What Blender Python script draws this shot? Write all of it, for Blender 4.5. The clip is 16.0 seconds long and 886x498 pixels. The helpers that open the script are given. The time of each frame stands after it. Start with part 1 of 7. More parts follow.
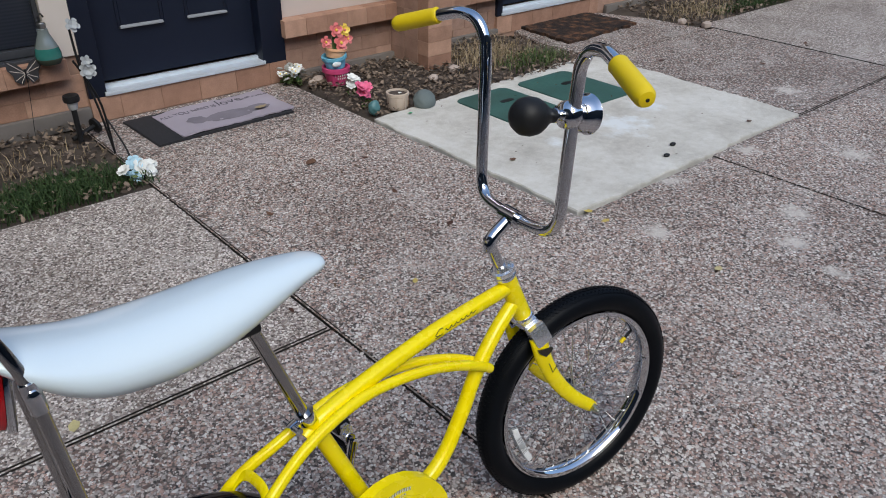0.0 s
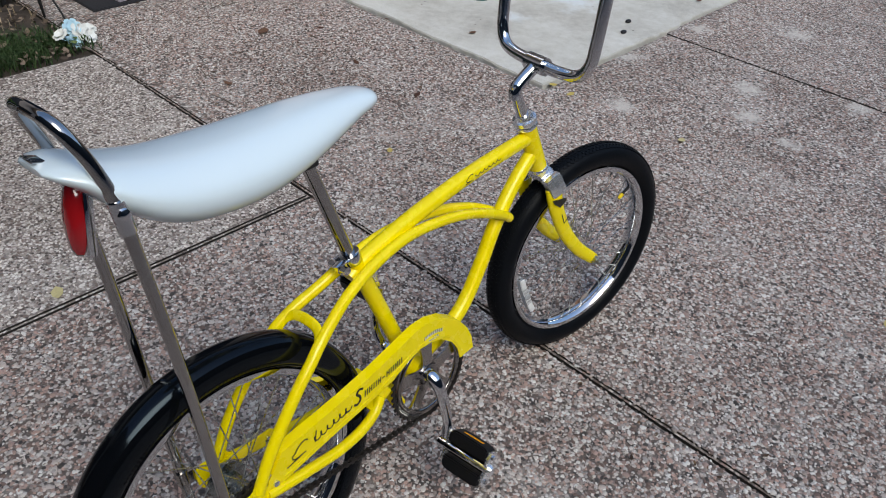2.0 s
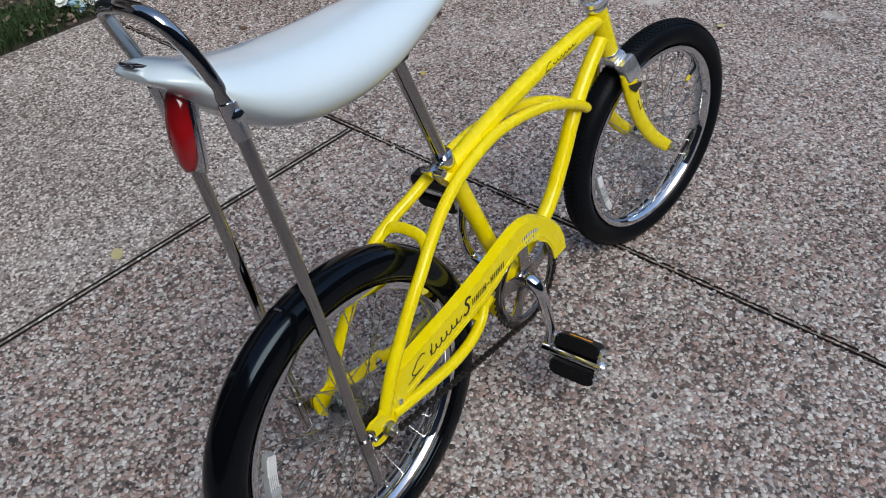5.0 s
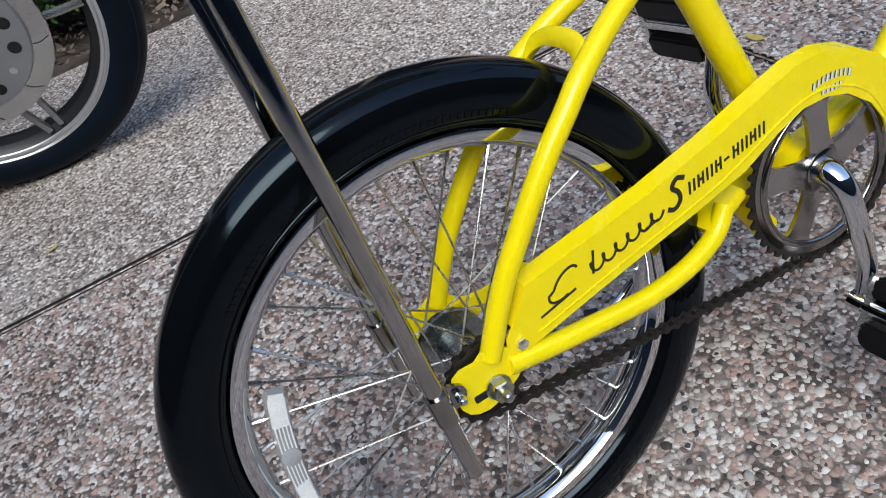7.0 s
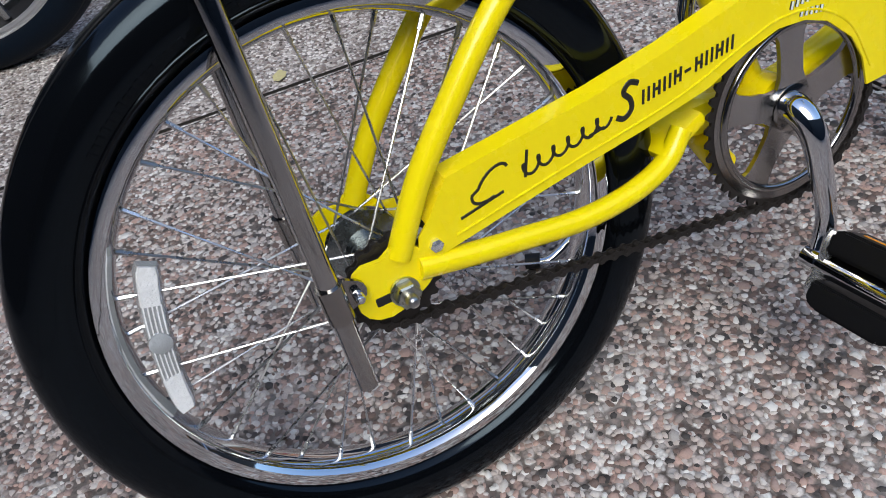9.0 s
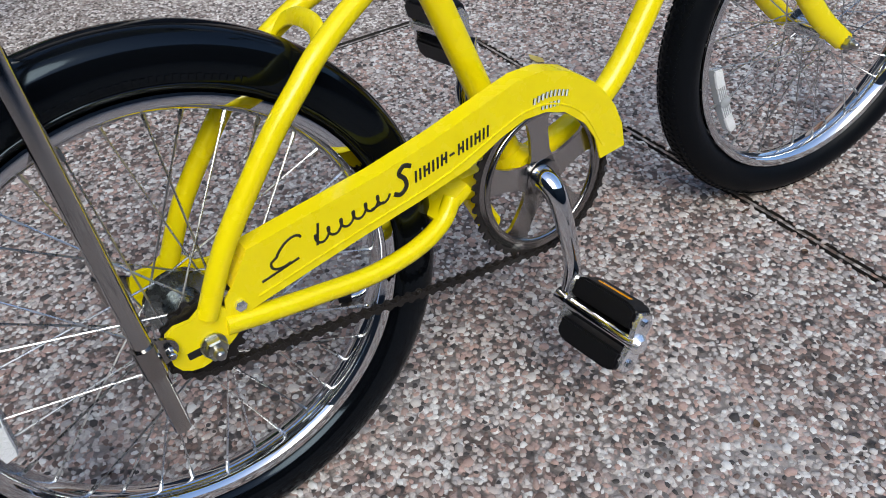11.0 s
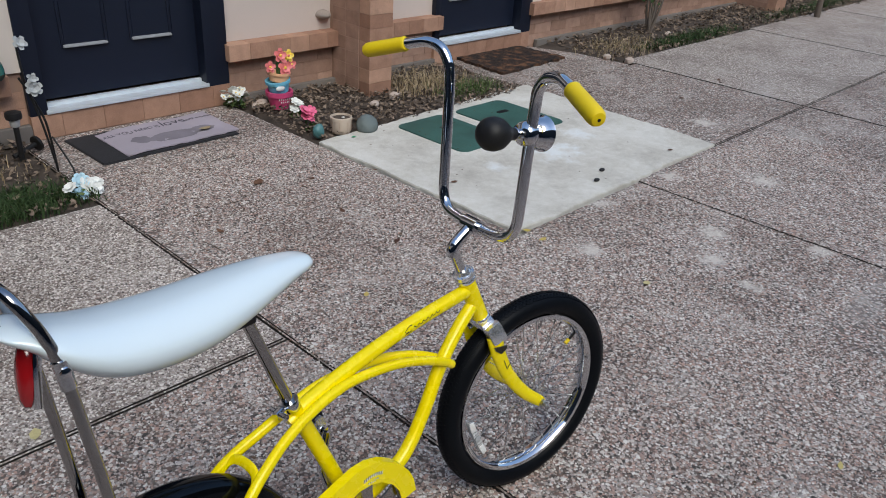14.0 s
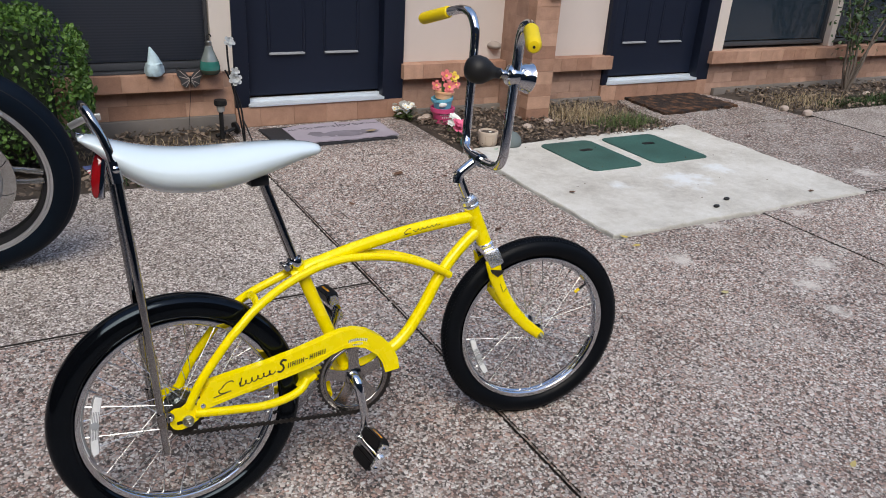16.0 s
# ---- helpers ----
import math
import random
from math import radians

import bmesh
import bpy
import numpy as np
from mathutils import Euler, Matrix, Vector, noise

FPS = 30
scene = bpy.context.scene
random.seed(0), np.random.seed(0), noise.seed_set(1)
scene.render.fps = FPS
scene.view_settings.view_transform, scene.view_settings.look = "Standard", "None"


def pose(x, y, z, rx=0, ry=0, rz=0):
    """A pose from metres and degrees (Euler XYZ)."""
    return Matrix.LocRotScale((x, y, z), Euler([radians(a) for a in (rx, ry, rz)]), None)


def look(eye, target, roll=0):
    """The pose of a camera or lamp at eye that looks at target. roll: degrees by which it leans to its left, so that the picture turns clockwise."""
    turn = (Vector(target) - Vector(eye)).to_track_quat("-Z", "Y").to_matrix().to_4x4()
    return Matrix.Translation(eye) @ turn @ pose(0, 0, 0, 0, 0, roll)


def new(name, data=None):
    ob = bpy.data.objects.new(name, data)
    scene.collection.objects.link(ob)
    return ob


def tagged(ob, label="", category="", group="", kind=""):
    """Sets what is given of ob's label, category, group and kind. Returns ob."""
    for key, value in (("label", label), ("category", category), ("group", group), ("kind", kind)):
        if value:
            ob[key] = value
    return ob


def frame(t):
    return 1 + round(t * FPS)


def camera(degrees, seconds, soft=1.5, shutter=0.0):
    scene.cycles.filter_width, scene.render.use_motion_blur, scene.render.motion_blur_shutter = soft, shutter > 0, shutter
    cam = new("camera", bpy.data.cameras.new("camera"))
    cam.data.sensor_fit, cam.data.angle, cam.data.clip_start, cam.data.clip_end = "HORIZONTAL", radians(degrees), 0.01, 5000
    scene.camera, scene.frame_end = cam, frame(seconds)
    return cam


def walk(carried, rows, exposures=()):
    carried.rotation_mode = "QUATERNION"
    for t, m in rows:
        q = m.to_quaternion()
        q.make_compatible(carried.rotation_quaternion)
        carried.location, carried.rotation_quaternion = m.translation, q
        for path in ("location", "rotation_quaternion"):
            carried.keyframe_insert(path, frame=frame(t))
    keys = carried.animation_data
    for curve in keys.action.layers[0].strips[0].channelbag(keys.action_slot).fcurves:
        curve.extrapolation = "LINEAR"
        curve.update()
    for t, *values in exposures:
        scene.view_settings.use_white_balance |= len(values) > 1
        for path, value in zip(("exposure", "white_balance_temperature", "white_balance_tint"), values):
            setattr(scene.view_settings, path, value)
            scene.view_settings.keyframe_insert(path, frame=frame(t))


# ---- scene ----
cam = camera(60.74, 16.0, soft=0.95)
PATH = [
    (0, (0.0843, 0.0039, 1.3616), (1.1991, 1.3187, 0.3463), 0.71),
    (0.5, (-0.0085, 0.0216, 1.3594), (1.1749, 1.2737, 0.3439), 2.05),
    (1, (-0.0486, 0.0322, 1.3547), (1.1974, 1.1983, 0.3125), 3.55),
    (1.5, (-0.0880, 0.0363, 1.3296), (1.1515, 1.1332, 0.2067), 4.31),
    (2, (-0.1008, 0.1017, 1.2837), (1.0846, 1.1411, 0.0528), 5.22),
    (2.5, (-0.0504, 0.2453, 1.2408), (1.0787, 1.2150, -0.0951), 5.85),
    (3, (-0.1245, 0.3011, 1.2816), (1.0640, 1.2413, -0.0240), 3.17),
    (3.2, (-0.2048, 0.3246, 1.2860), (1.0565, 1.2556, 0.0438), 1.99),
    (5.3, (-0.1842, 0.1977, 1.1280), (0.8321, 1.2162, -0.2612), -4.92),
    (5.5, (-0.1003, 0.2531, 1.0744), (0.8051, 1.2549, -0.4004), -5.50),
    (6, (0.0582, 0.2711, 0.9217), (0.6726, 1.4174, -0.5986), -14.05),
    (6.5, (0.1364, 0.2856, 0.8189), (0.4910, 1.6266, -0.6212), -21.25),
    (7, (0.1227, 0.2981, 0.7531), (0.4909, 1.8174, -0.4944), -20.37),
    (7.5, (0.1270, 0.3134, 0.7187), (0.4856, 1.8503, -0.5103), -15.61),
    (8, (0.1223, 0.3128, 0.6853), (0.4839, 1.8499, -0.5408), -13.77),
    (8.5, (0.1296, 0.3071, 0.6518), (0.5150, 1.8236, -0.5932), -13.16),
    (8.7, (0.1356, 0.3028, 0.6448), (0.5315, 1.8004, -0.6188), -12.92),
    (10.8, (0.1723, 0.2320, 0.7227), (0.8741, 1.4917, -0.6631), -4.41),
    (11, (0.1718, 0.2226, 0.7497), (0.9374, 1.5021, -0.5833), -3.43),
    (11.5, (0.1813, 0.2116, 0.8269), (1.0383, 1.4883, -0.4507), -0.72),
    (12, (0.1253, 0.1440, 0.9508), (1.0836, 1.3925, -0.2840), -0.36),
    (12.5, (0.0764, 0.0496, 1.1328), (1.0668, 1.3209, -0.0527), -1.02),
    (13, (-0.0114, 0.0460, 1.2450), (1.0736, 1.2386, 0.0622), 0.21),
    (13.5, (-0.0973, 0.0466, 1.3130), (1.0955, 1.1445, 0.1412), 1.93),
    (14, (-0.0672, -0.0496, 1.3895), (1.2137, 1.1629, 0.4458), 3.89),
    (14.5, (-0.0203, -0.1460, 1.3966), (1.2449, 1.1312, 0.5208), 5.98),
    (15, (-0.0704, -0.2864, 1.3217), (1.0870, 1.1293, 0.5130), 4.47),
    (15.5, (-0.0741, -0.4989, 1.2889), (1.0311, 0.9753, 0.5132), 4.64),
    (16, (0.0584, -0.6574, 1.2703), (0.9321, 0.9407, 0.4431), 3.54),
]
# auto exposure and white balance: seconds, stops, kelvin, tint
LIGHT = [(0, 0.53, 6400, 7), (1.5, 0.57, 6450, 6), (3, 0.38, 6400, 5), (5.5, 0.64, 6350, 6), (7, 0.90, 6250, 5), (8.5, 0.83, 6250, 7), (11, 0.84, 6250, 6),
         (12, 0.66, 6300, 7), (13, 0.50, 6400, 6), (14, 0.54, 6450, 6), (15, 0.68, 6600, 9), (16, 0.80, 6750, 9)]
walk(cam, [(t, look(eye, target, roll)) for t, eye, target, roll in PATH], LIGHT)

# ---- world, sun, exposure ----
world = bpy.data.worlds.new("overcast_sky")
scene.world = world
world.use_nodes = True
wn = world.node_tree.nodes
sky = wn.new("ShaderNodeTexSky")
sky.sky_type, sky.sun_disc = "NISHITA", False
sky.sun_elevation, sky.sun_rotation = radians(52), radians(200)
sky.air_density, sky.dust_density, sky.ozone_density = 1.0, 1.2, 2.0
world.node_tree.links.new(sky.outputs[0], wn["Background"].inputs[0])
wn["Background"].inputs[1].default_value = 0.15
sun_data = bpy.data.lights.new("sun", "SUN")
sun_data.energy, sun_data.angle, sun_data.color = 1.35, radians(38), (1.0, 0.95, 0.85)
sun = new("sun", sun_data)
sun.matrix_world = look((-4, -9, 12), (0, 0, 0))


# ---- materials ----
def node_mat(name):
    m = bpy.data.materials.new(name)
    m.use_nodes = True
    nt = m.node_tree
    return m, nt, nt.nodes["Principled BSDF"]


def ramp(nt, stops):
    r = nt.nodes.new("ShaderNodeValToRGB")
    els = r.color_ramp.elements
    while len(els) < len(stops):
        els.new(0.5)
    for e, (p, c) in zip(els, stops):
        e.position, e.color = p, (*c, 1)
    return r


def coords(nt, scale=(1, 1, 1), world_space=False):
    tc = nt.nodes.new("ShaderNodeTexCoord")
    mp = nt.nodes.new("ShaderNodeMapping")
    mp.inputs["Scale"].default_value = scale
    if world_space:
        geo = nt.nodes.new("ShaderNodeNewGeometry")
        nt.links.new(geo.outputs["Position"], mp.inputs[0])
    else:
        nt.links.new(tc.outputs["Object"], mp.inputs[0])
    return mp.outputs[0]


def noise_tex(nt, vec, scale, detail=4.0, rough=0.55):
    n = nt.nodes.new("ShaderNodeTexNoise")
    n.inputs["Scale"].default_value, n.inputs["Detail"].default_value, n.inputs["Roughness"].default_value = scale, detail, rough
    nt.links.new(vec, n.inputs["Vector"])
    return n


def mix_col(nt, fac, a, b, mode="MIX"):
    m = nt.nodes.new("ShaderNodeMix")
    m.data_type, m.blend_type = "RGBA", mode
    for sock, v in ((m.inputs[0], fac), (m.inputs[6], a), (m.inputs[7], b)):
        if hasattr(v, "is_linked"):
            nt.links.new(v, sock)
        else:
            sock.default_value = v if isinstance(v, float) else (*v, 1)
    return m.outputs[2]


def bump(nt, bsdf, height, strength, dist, prev=None):
    b = nt.nodes.new("ShaderNodeBump")
    b.inputs["Strength"].default_value, b.inputs["Distance"].default_value = strength, dist
    nt.links.new(height, b.inputs["Height"])
    if prev is not None:
        nt.links.new(prev, b.inputs["Normal"])
    nt.links.new(b.outputs[0], bsdf.inputs["Normal"])
    return b.outputs[0]


def plain(name, col, rough=0.5, metal=0.0, coat=0.0, var=0.12, scale=40.0, bump_s=0.0, bump_scale=200.0, rvar=0.1, spec=0.5):
    """Painted, metal, rubber or plastic surface with dust mottling at two scales."""
    m, nt, b = node_mat(name)
    v = coords(nt, world_space=True)
    big, small = noise_tex(nt, v, scale * 0.2, 3), noise_tex(nt, v, scale * 4, 4)
    dark, light = tuple(c * (1 - var) for c in col), tuple(min(1, c * (1 + var * 0.7)) for c in col)
    r1 = ramp(nt, [(0.3, dark), (0.7, light)])
    nt.links.new(big.outputs[0], r1.inputs[0])
    c = mix_col(nt, small.outputs[0], r1.outputs[0], col)
    nt.links.new(c, b.inputs["Base Color"])
    mr = nt.nodes.new("ShaderNodeMapRange")
    mr.inputs["To Min"].default_value, mr.inputs["To Max"].default_value = max(0.02, rough - rvar), min(1, rough + rvar)
    nt.links.new(small.outputs[0], mr.inputs["Value"])
    nt.links.new(mr.outputs[0], b.inputs["Roughness"])
    b.inputs["Metallic"].default_value = metal
    b.inputs["Coat Weight"].default_value = coat
    b.inputs["Coat Roughness"].default_value = 0.06
    b.inputs["Specular IOR Level"].default_value = spec
    if bump_s:
        n = noise_tex(nt, v, bump_scale, 3)
        bump(nt, b, n.outputs[0], bump_s, 0.002)
    return m


def spots(nt, v, col, places, tint, grain, amount=0.8):
    """Ragged chalky stains: each place is x, y and radius on the ground."""
    rag = noise_tex(nt, v, grain, 6, 0.7)
    for x, y, r in places:
        d = nt.nodes.new("ShaderNodeVectorMath")
        d.operation = "DISTANCE"
        nt.links.new(v, d.inputs[0])
        d.inputs[1].default_value = (x, y, 0)
        near = nt.nodes.new("ShaderNodeMapRange")
        near.inputs["From Min"].default_value, near.inputs["From Max"].default_value = 0.0, r
        near.inputs["To Min"].default_value, near.inputs["To Max"].default_value = 0.42, -0.25
        nt.links.new(d.outputs["Value"], near.inputs["Value"])
        add = nt.nodes.new("ShaderNodeMath")
        nt.links.new(near.outputs[0], add.inputs[0])
        nt.links.new(rag.outputs[0], add.inputs[1])
        cut = nt.nodes.new("ShaderNodeMapRange")
        cut.inputs["From Min"].default_value, cut.inputs["From Max"].default_value, cut.inputs["To Max"].default_value = 0.62, 0.85, amount
        nt.links.new(add.outputs[0], cut.inputs["Value"])
        col = mix_col(nt, cut.outputs[0], col, tint)
    return col


LIME = [(2.83, 1.12, 0.17), (2.60, 1.0, 0.13), (2.28, 1.36, 0.15), (2.52, 0.80, 0.12), (3.25, 1.58, 0.16), (2.70, 1.60, 0.16), (3.6, 1.25, 0.2), (3.05, 0.75, 0.14), (4.2, 1.9, 0.2)]


def aggregate(name, stops, cell=100.0, mortar=(0.135, 0.112, 0.100), sandy=0.0, relief=0.9):
    """Exposed-aggregate concrete: small rounded pebbles in a sandy mortar."""
    m, nt, b = node_mat(name)
    v = coords(nt, world_space=True)
    warp = noise_tex(nt, v, 60, 2)
    wv = mix_col(nt, 0.012, v, warp.outputs["Color"])
    vo = nt.nodes.new("ShaderNodeTexVoronoi")
    vo.inputs["Scale"].default_value = cell
    nt.links.new(wv, vo.inputs["Vector"])
    sep = nt.nodes.new("ShaderNodeSeparateColor")
    nt.links.new(vo.outputs["Color"], sep.inputs[0])
    peb = ramp(nt, stops)
    peb.color_ramp.interpolation = "CONSTANT"
    nt.links.new(sep.outputs[0], peb.inputs[0])
    fine = noise_tex(nt, v, 420, 3)
    pebc = mix_col(nt, 0.5, peb.outputs[0], mix_col(nt, fine.outputs[0], (0.25, 0.25, 0.25), (0.8, 0.78, 0.76)), "OVERLAY")
    edge = nt.nodes.new("ShaderNodeMapRange")
    edge.inputs["From Min"].default_value, edge.inputs["From Max"].default_value = 0.42, 0.68
    nt.links.new(vo.outputs["Distance"], edge.inputs["Value"])
    col = mix_col(nt, edge.outputs[0], pebc, mortar)
    stain = noise_tex(nt, v, 1.6, 5)
    st = ramp(nt, [(0.32, (0.80, 0.79, 0.78)), (0.5, (1, 1, 1)), (0.75, (1.0, 1.0, 1.0))])
    nt.links.new(stain.outputs[0], st.inputs[0])
    col = mix_col(nt, 1.0, col, st.outputs[0], "MULTIPLY")
    clump = noise_tex(nt, v, 62, 3, 0.75)
    cl = ramp(nt, [(0.36, (0.60, 0.58, 0.57)), (0.5, (1, 1, 1)), (0.66, (1.22, 1.22, 1.22))])
    nt.links.new(clump.outputs[0], cl.inputs[0])
    col = mix_col(nt, 1.0, col, cl.outputs[0], "MULTIPLY")
    sand = noise_tex(nt, v, 3.2, 6, 0.65)
    sr = ramp(nt, [(0.52 - sandy, (0, 0, 0)), (0.74 - sandy, (0.75, 0.75, 0.75))])
    nt.links.new(sand.outputs[0], sr.inputs[0])
    col = mix_col(nt, sr.outputs[0], col, mix_col(nt, fine.outputs[0], (0.30, 0.27, 0.25), (0.62, 0.57, 0.53)))
    col = spots(nt, v, col, LIME, (0.62, 0.585, 0.545), 22.0)
    nt.links.new(col, b.inputs["Base Color"])
    b.inputs["Roughness"].default_value = 0.72
    b.inputs["Specular IOR Level"].default_value = 0.35
    inv = nt.nodes.new("ShaderNodeMath")
    inv.operation = "SUBTRACT"
    inv.inputs[0].default_value = 1.0
    nt.links.new(vo.outputs["Distance"], inv.inputs[1])
    n1 = bump(nt, b, inv.outputs[0], relief, 0.0035)
    bump(nt, b, fine.outputs[0], 0.25, 0.001, n1)
    return m


def brick_mat(name, a, c):
    m, nt, b = node_mat(name)
    v = coords(nt, world_space=True)
    oi = nt.nodes.new("ShaderNodeObjectInfo")
    r = ramp(nt, [(0.0, a), (0.5, tuple((x + y) / 2 for x, y in zip(a, c))), (1.0, c)])
    nt.links.new(oi.outputs["Random"], r.inputs[0])
    n1, n2 = noise_tex(nt, v, 14, 5), noise_tex(nt, v, 180, 4)
    col = mix_col(nt, 0.55, r.outputs[0], mix_col(nt, n1.outputs[0], (0.2, 0.18, 0.17), (0.85, 0.83, 0.8)), "OVERLAY")
    col = mix_col(nt, 0.35, col, mix_col(nt, n2.outputs[0], (0.2, 0.18, 0.17), (0.9, 0.87, 0.84)), "OVERLAY")
    nt.links.new(col, b.inputs["Base Color"])
    b.inputs["Roughness"].default_value = 0.88
    b.inputs["Specular IOR Level"].default_value = 0.25
    bump(nt, b, n2.outputs[0], 0.35, 0.002)
    return m


PEBBLES = [(0.0, (0.165, 0.118, 0.102)), (0.13, (0.362, 0.264, 0.231)), (0.27, (0.505, 0.439, 0.404)), (0.42, (0.400, 0.367, 0.348)),
           (0.54, (0.600, 0.551, 0.514)), (0.66, (0.448, 0.310, 0.264)), (0.76, (0.700, 0.676, 0.645)), (0.86, (0.305, 0.256, 0.233)), (0.92, (0.066, 0.059, 0.057))]
SANDY = [(0.0, (0.195, 0.150, 0.132)), (0.16, (0.370, 0.318, 0.288)), (0.42, (0.530, 0.482, 0.445)), (0.68, (0.735, 0.690, 0.650)), (0.88, (0.095, 0.078, 0.070))]
M_AGG = aggregate("exposed_aggregate", PEBBLES)
M_AGG2 = aggregate("worn_sandy_aggregate", SANDY, cell=115, mortar=(0.24, 0.205, 0.185), sandy=0.0, relief=0.8)


def concrete_mat(name):
    """Pale trowelled concrete with chalky and brown stains and fine sand."""
    m, nt, b = node_mat(name)
    v = coords(nt, world_space=True)
    fine, mid, big = noise_tex(nt, v, 380, 3, 0.7), noise_tex(nt, v, 28, 6, 0.7), noise_tex(nt, v, 2.6, 6, 0.62)
    r1 = ramp(nt, [(0.30, (0.42, 0.40, 0.36)), (0.5, (0.56, 0.545, 0.50)), (0.72, (0.66, 0.65, 0.61))])
    nt.links.new(big.outputs[0], r1.inputs[0])
    c = mix_col(nt, 0.55, r1.outputs[0], mix_col(nt, mid.outputs[0], (0.22, 0.21, 0.20), (0.80, 0.80, 0.80)), "OVERLAY")
    c = mix_col(nt, 0.55, c, mix_col(nt, fine.outputs[0], (0.15, 0.15, 0.15), (0.85, 0.85, 0.85)), "OVERLAY")
    c = spots(nt, v, c, [(3.02, 2.12, 0.34), (3.35, 2.22, 0.20), (2.62, 2.16, 0.16)], (0.72, 0.76, 0.78), 9.0)
    nt.links.new(c, b.inputs["Base Color"])
    b.inputs["Roughness"].default_value = 0.88
    n1 = bump(nt, b, mid.outputs[0], 0.35, 0.004)
    bump(nt, b, fine.outputs[0], 0.4, 0.0015, n1)
    return m


M_PAD = concrete_mat("grey_concrete")
M_YEL = plain("yellow_enamel", (0.94, 0.76, 0.0), 0.27, coat=0.25, var=0.03, scale=10, rvar=0.05, spec=0.35)
M_YPL = plain("yellow_rubber", (0.82, 0.60, 0.004), 0.5, var=0.06, bump_s=0.15, bump_scale=500)
# darker chrome copy: dark reflections on sissy bar and seat post put into colour
M_CHR_DIM = plain("chrome_dark_reflections", (0.43, 0.42, 0.41), 0.07, metal=1.0, var=0.12, scale=30, rvar=0.03)
M_CHR = plain("chrome", (0.70, 0.71, 0.725), 0.04, metal=1.0, var=0.04, scale=20, rvar=0.02)
M_STL = plain("dull_steel", (0.42, 0.41, 0.40), 0.33, metal=1.0, var=0.15, scale=30)
M_TYR = plain("black_tyre_rubber", (0.004, 0.005, 0.007), 0.42, var=0.25, scale=25, bump_s=0.15, bump_scale=300, spec=0.10)
M_SLK = plain("glossy_slick_rubber", (0.0025, 0.003, 0.004), 0.10, var=0.2, scale=25, rvar=0.03, spec=0.26)
# reflections tinted blue in place of a bluer sky
M_SLK.node_tree.nodes["Principled BSDF"].inputs["Specular Tint"].default_value = (0.66, 0.84, 1.0, 1)
M_BLK = plain("black_rubber", (0.014, 0.014, 0.015), 0.5, var=0.2, bump_s=0.1, spec=0.3)
M_CHN = plain("oiled_chain_steel", (0.026, 0.022, 0.020), 0.48, metal=0.4, var=0.3, scale=80)
M_SEAT = plain("white_pearl_vinyl", (0.72, 0.83, 0.89), 0.20, var=0.02, scale=8, rvar=0.03, coat=0.8)
# brighter chrome copy: sky light on crown, headset and pedal plates put into colour
M_PLATED = plain("plated_steel_sky_lit", (0.82, 0.83, 0.85), 0.22, metal=0.85, var=0.18, scale=90, bump_s=0.25, bump_scale=120)
M_RING = plain("worn_ring_chrome", (0.47, 0.45, 0.43), 0.20, metal=1.0, var=0.12, scale=40, rvar=0.07)
M_CHD = plain("worn_dark_chrome", (0.33, 0.315, 0.30), 0.16, metal=1.0, var=0.12, scale=40, rvar=0.06)
M_SPK = plain("spoke_steel", (0.60, 0.595, 0.59), 0.28, metal=1.0, var=0.12, scale=30)
M_RED = plain("red_reflector", (0.27, 0.006, 0.009), 0.12, coat=0.8, var=0.15, scale=120)
M_ORA = plain("amber_reflector", (0.85, 0.36, 0.01), 0.2, coat=0.6, var=0.1)
M_INK = plain("black_decal_ink", (0.02, 0.018, 0.012), 0.3, var=0.05)
M_WHT = plain("white_paint", (0.78, 0.78, 0.76), 0.45, var=0.06)
M_STUC = plain("beige_stucco", (0.58, 0.50, 0.455), 0.9, var=0.08, scale=8, bump_s=0.4, bump_scale=150, rvar=0.05)
M_TRIM = plain("pale_trim_paint", (0.62, 0.55, 0.49), 0.6, var=0.08, scale=12)
# door-panel ledges: highlight from the sky put into a pale grey
M_LEDGE_LIT = plain("ledge_sky_highlight", (0.26, 0.27, 0.29), 0.6, var=0.2, scale=40)
M_ZINC = plain("zinc_plated_steel", (0.50, 0.50, 0.43), 0.3, metal=1.0, var=0.15, scale=60)
M_HUB = plain("dark_hub_steel", (0.32, 0.345, 0.345), 0.26, metal=1.0, var=0.2, scale=40)
M_DOOR = plain("dark_navy_paint", (0.0085, 0.0125, 0.026), 0.42, var=0.12, scale=10, spec=0.28)
M_FRM = plain("dark_window_frame", (0.045, 0.048, 0.055), 0.45, var=0.1)
M_THR = plain("aluminium_threshold", (0.66, 0.72, 0.78), 0.4, metal=0.3, var=0.1, scale=30)
M_BRK = brick_mat("tan_brick", (0.285, 0.165, 0.118), (0.44, 0.28, 0.205))
M_BRK2 = brick_mat("brown_brick", (0.28, 0.18, 0.138), (0.39, 0.26, 0.205))
M_MORT = plain("mortar", (0.34, 0.215, 0.155), 0.92, var=0.15, scale=30, bump_s=0.5)
M_SOIL = plain("leaf_littered_soil", (0.070, 0.054, 0.043), 0.95, var=0.4, scale=30, bump_s=1.0, bump_scale=60)
M_GND = plain("bare_ground", (0.26, 0.22, 0.19), 0.95, var=0.3, scale=4, bump_s=0.6, bump_scale=40)
M_HATCH = plain("green_plastic_cover", (0.040, 0.112, 0.095), 0.6, var=0.6, scale=22, bump_s=0.5, bump_scale=120)
M_RMAT = plain("black_rubber_mat", (0.022, 0.022, 0.026), 0.75, var=0.2, bump_s=0.4, bump_scale=220)
M_DMAT = plain("lilac_grey_mat_print", (0.36, 0.32, 0.37), 0.85, var=0.22, scale=14, bump_s=0.3, bump_scale=300)
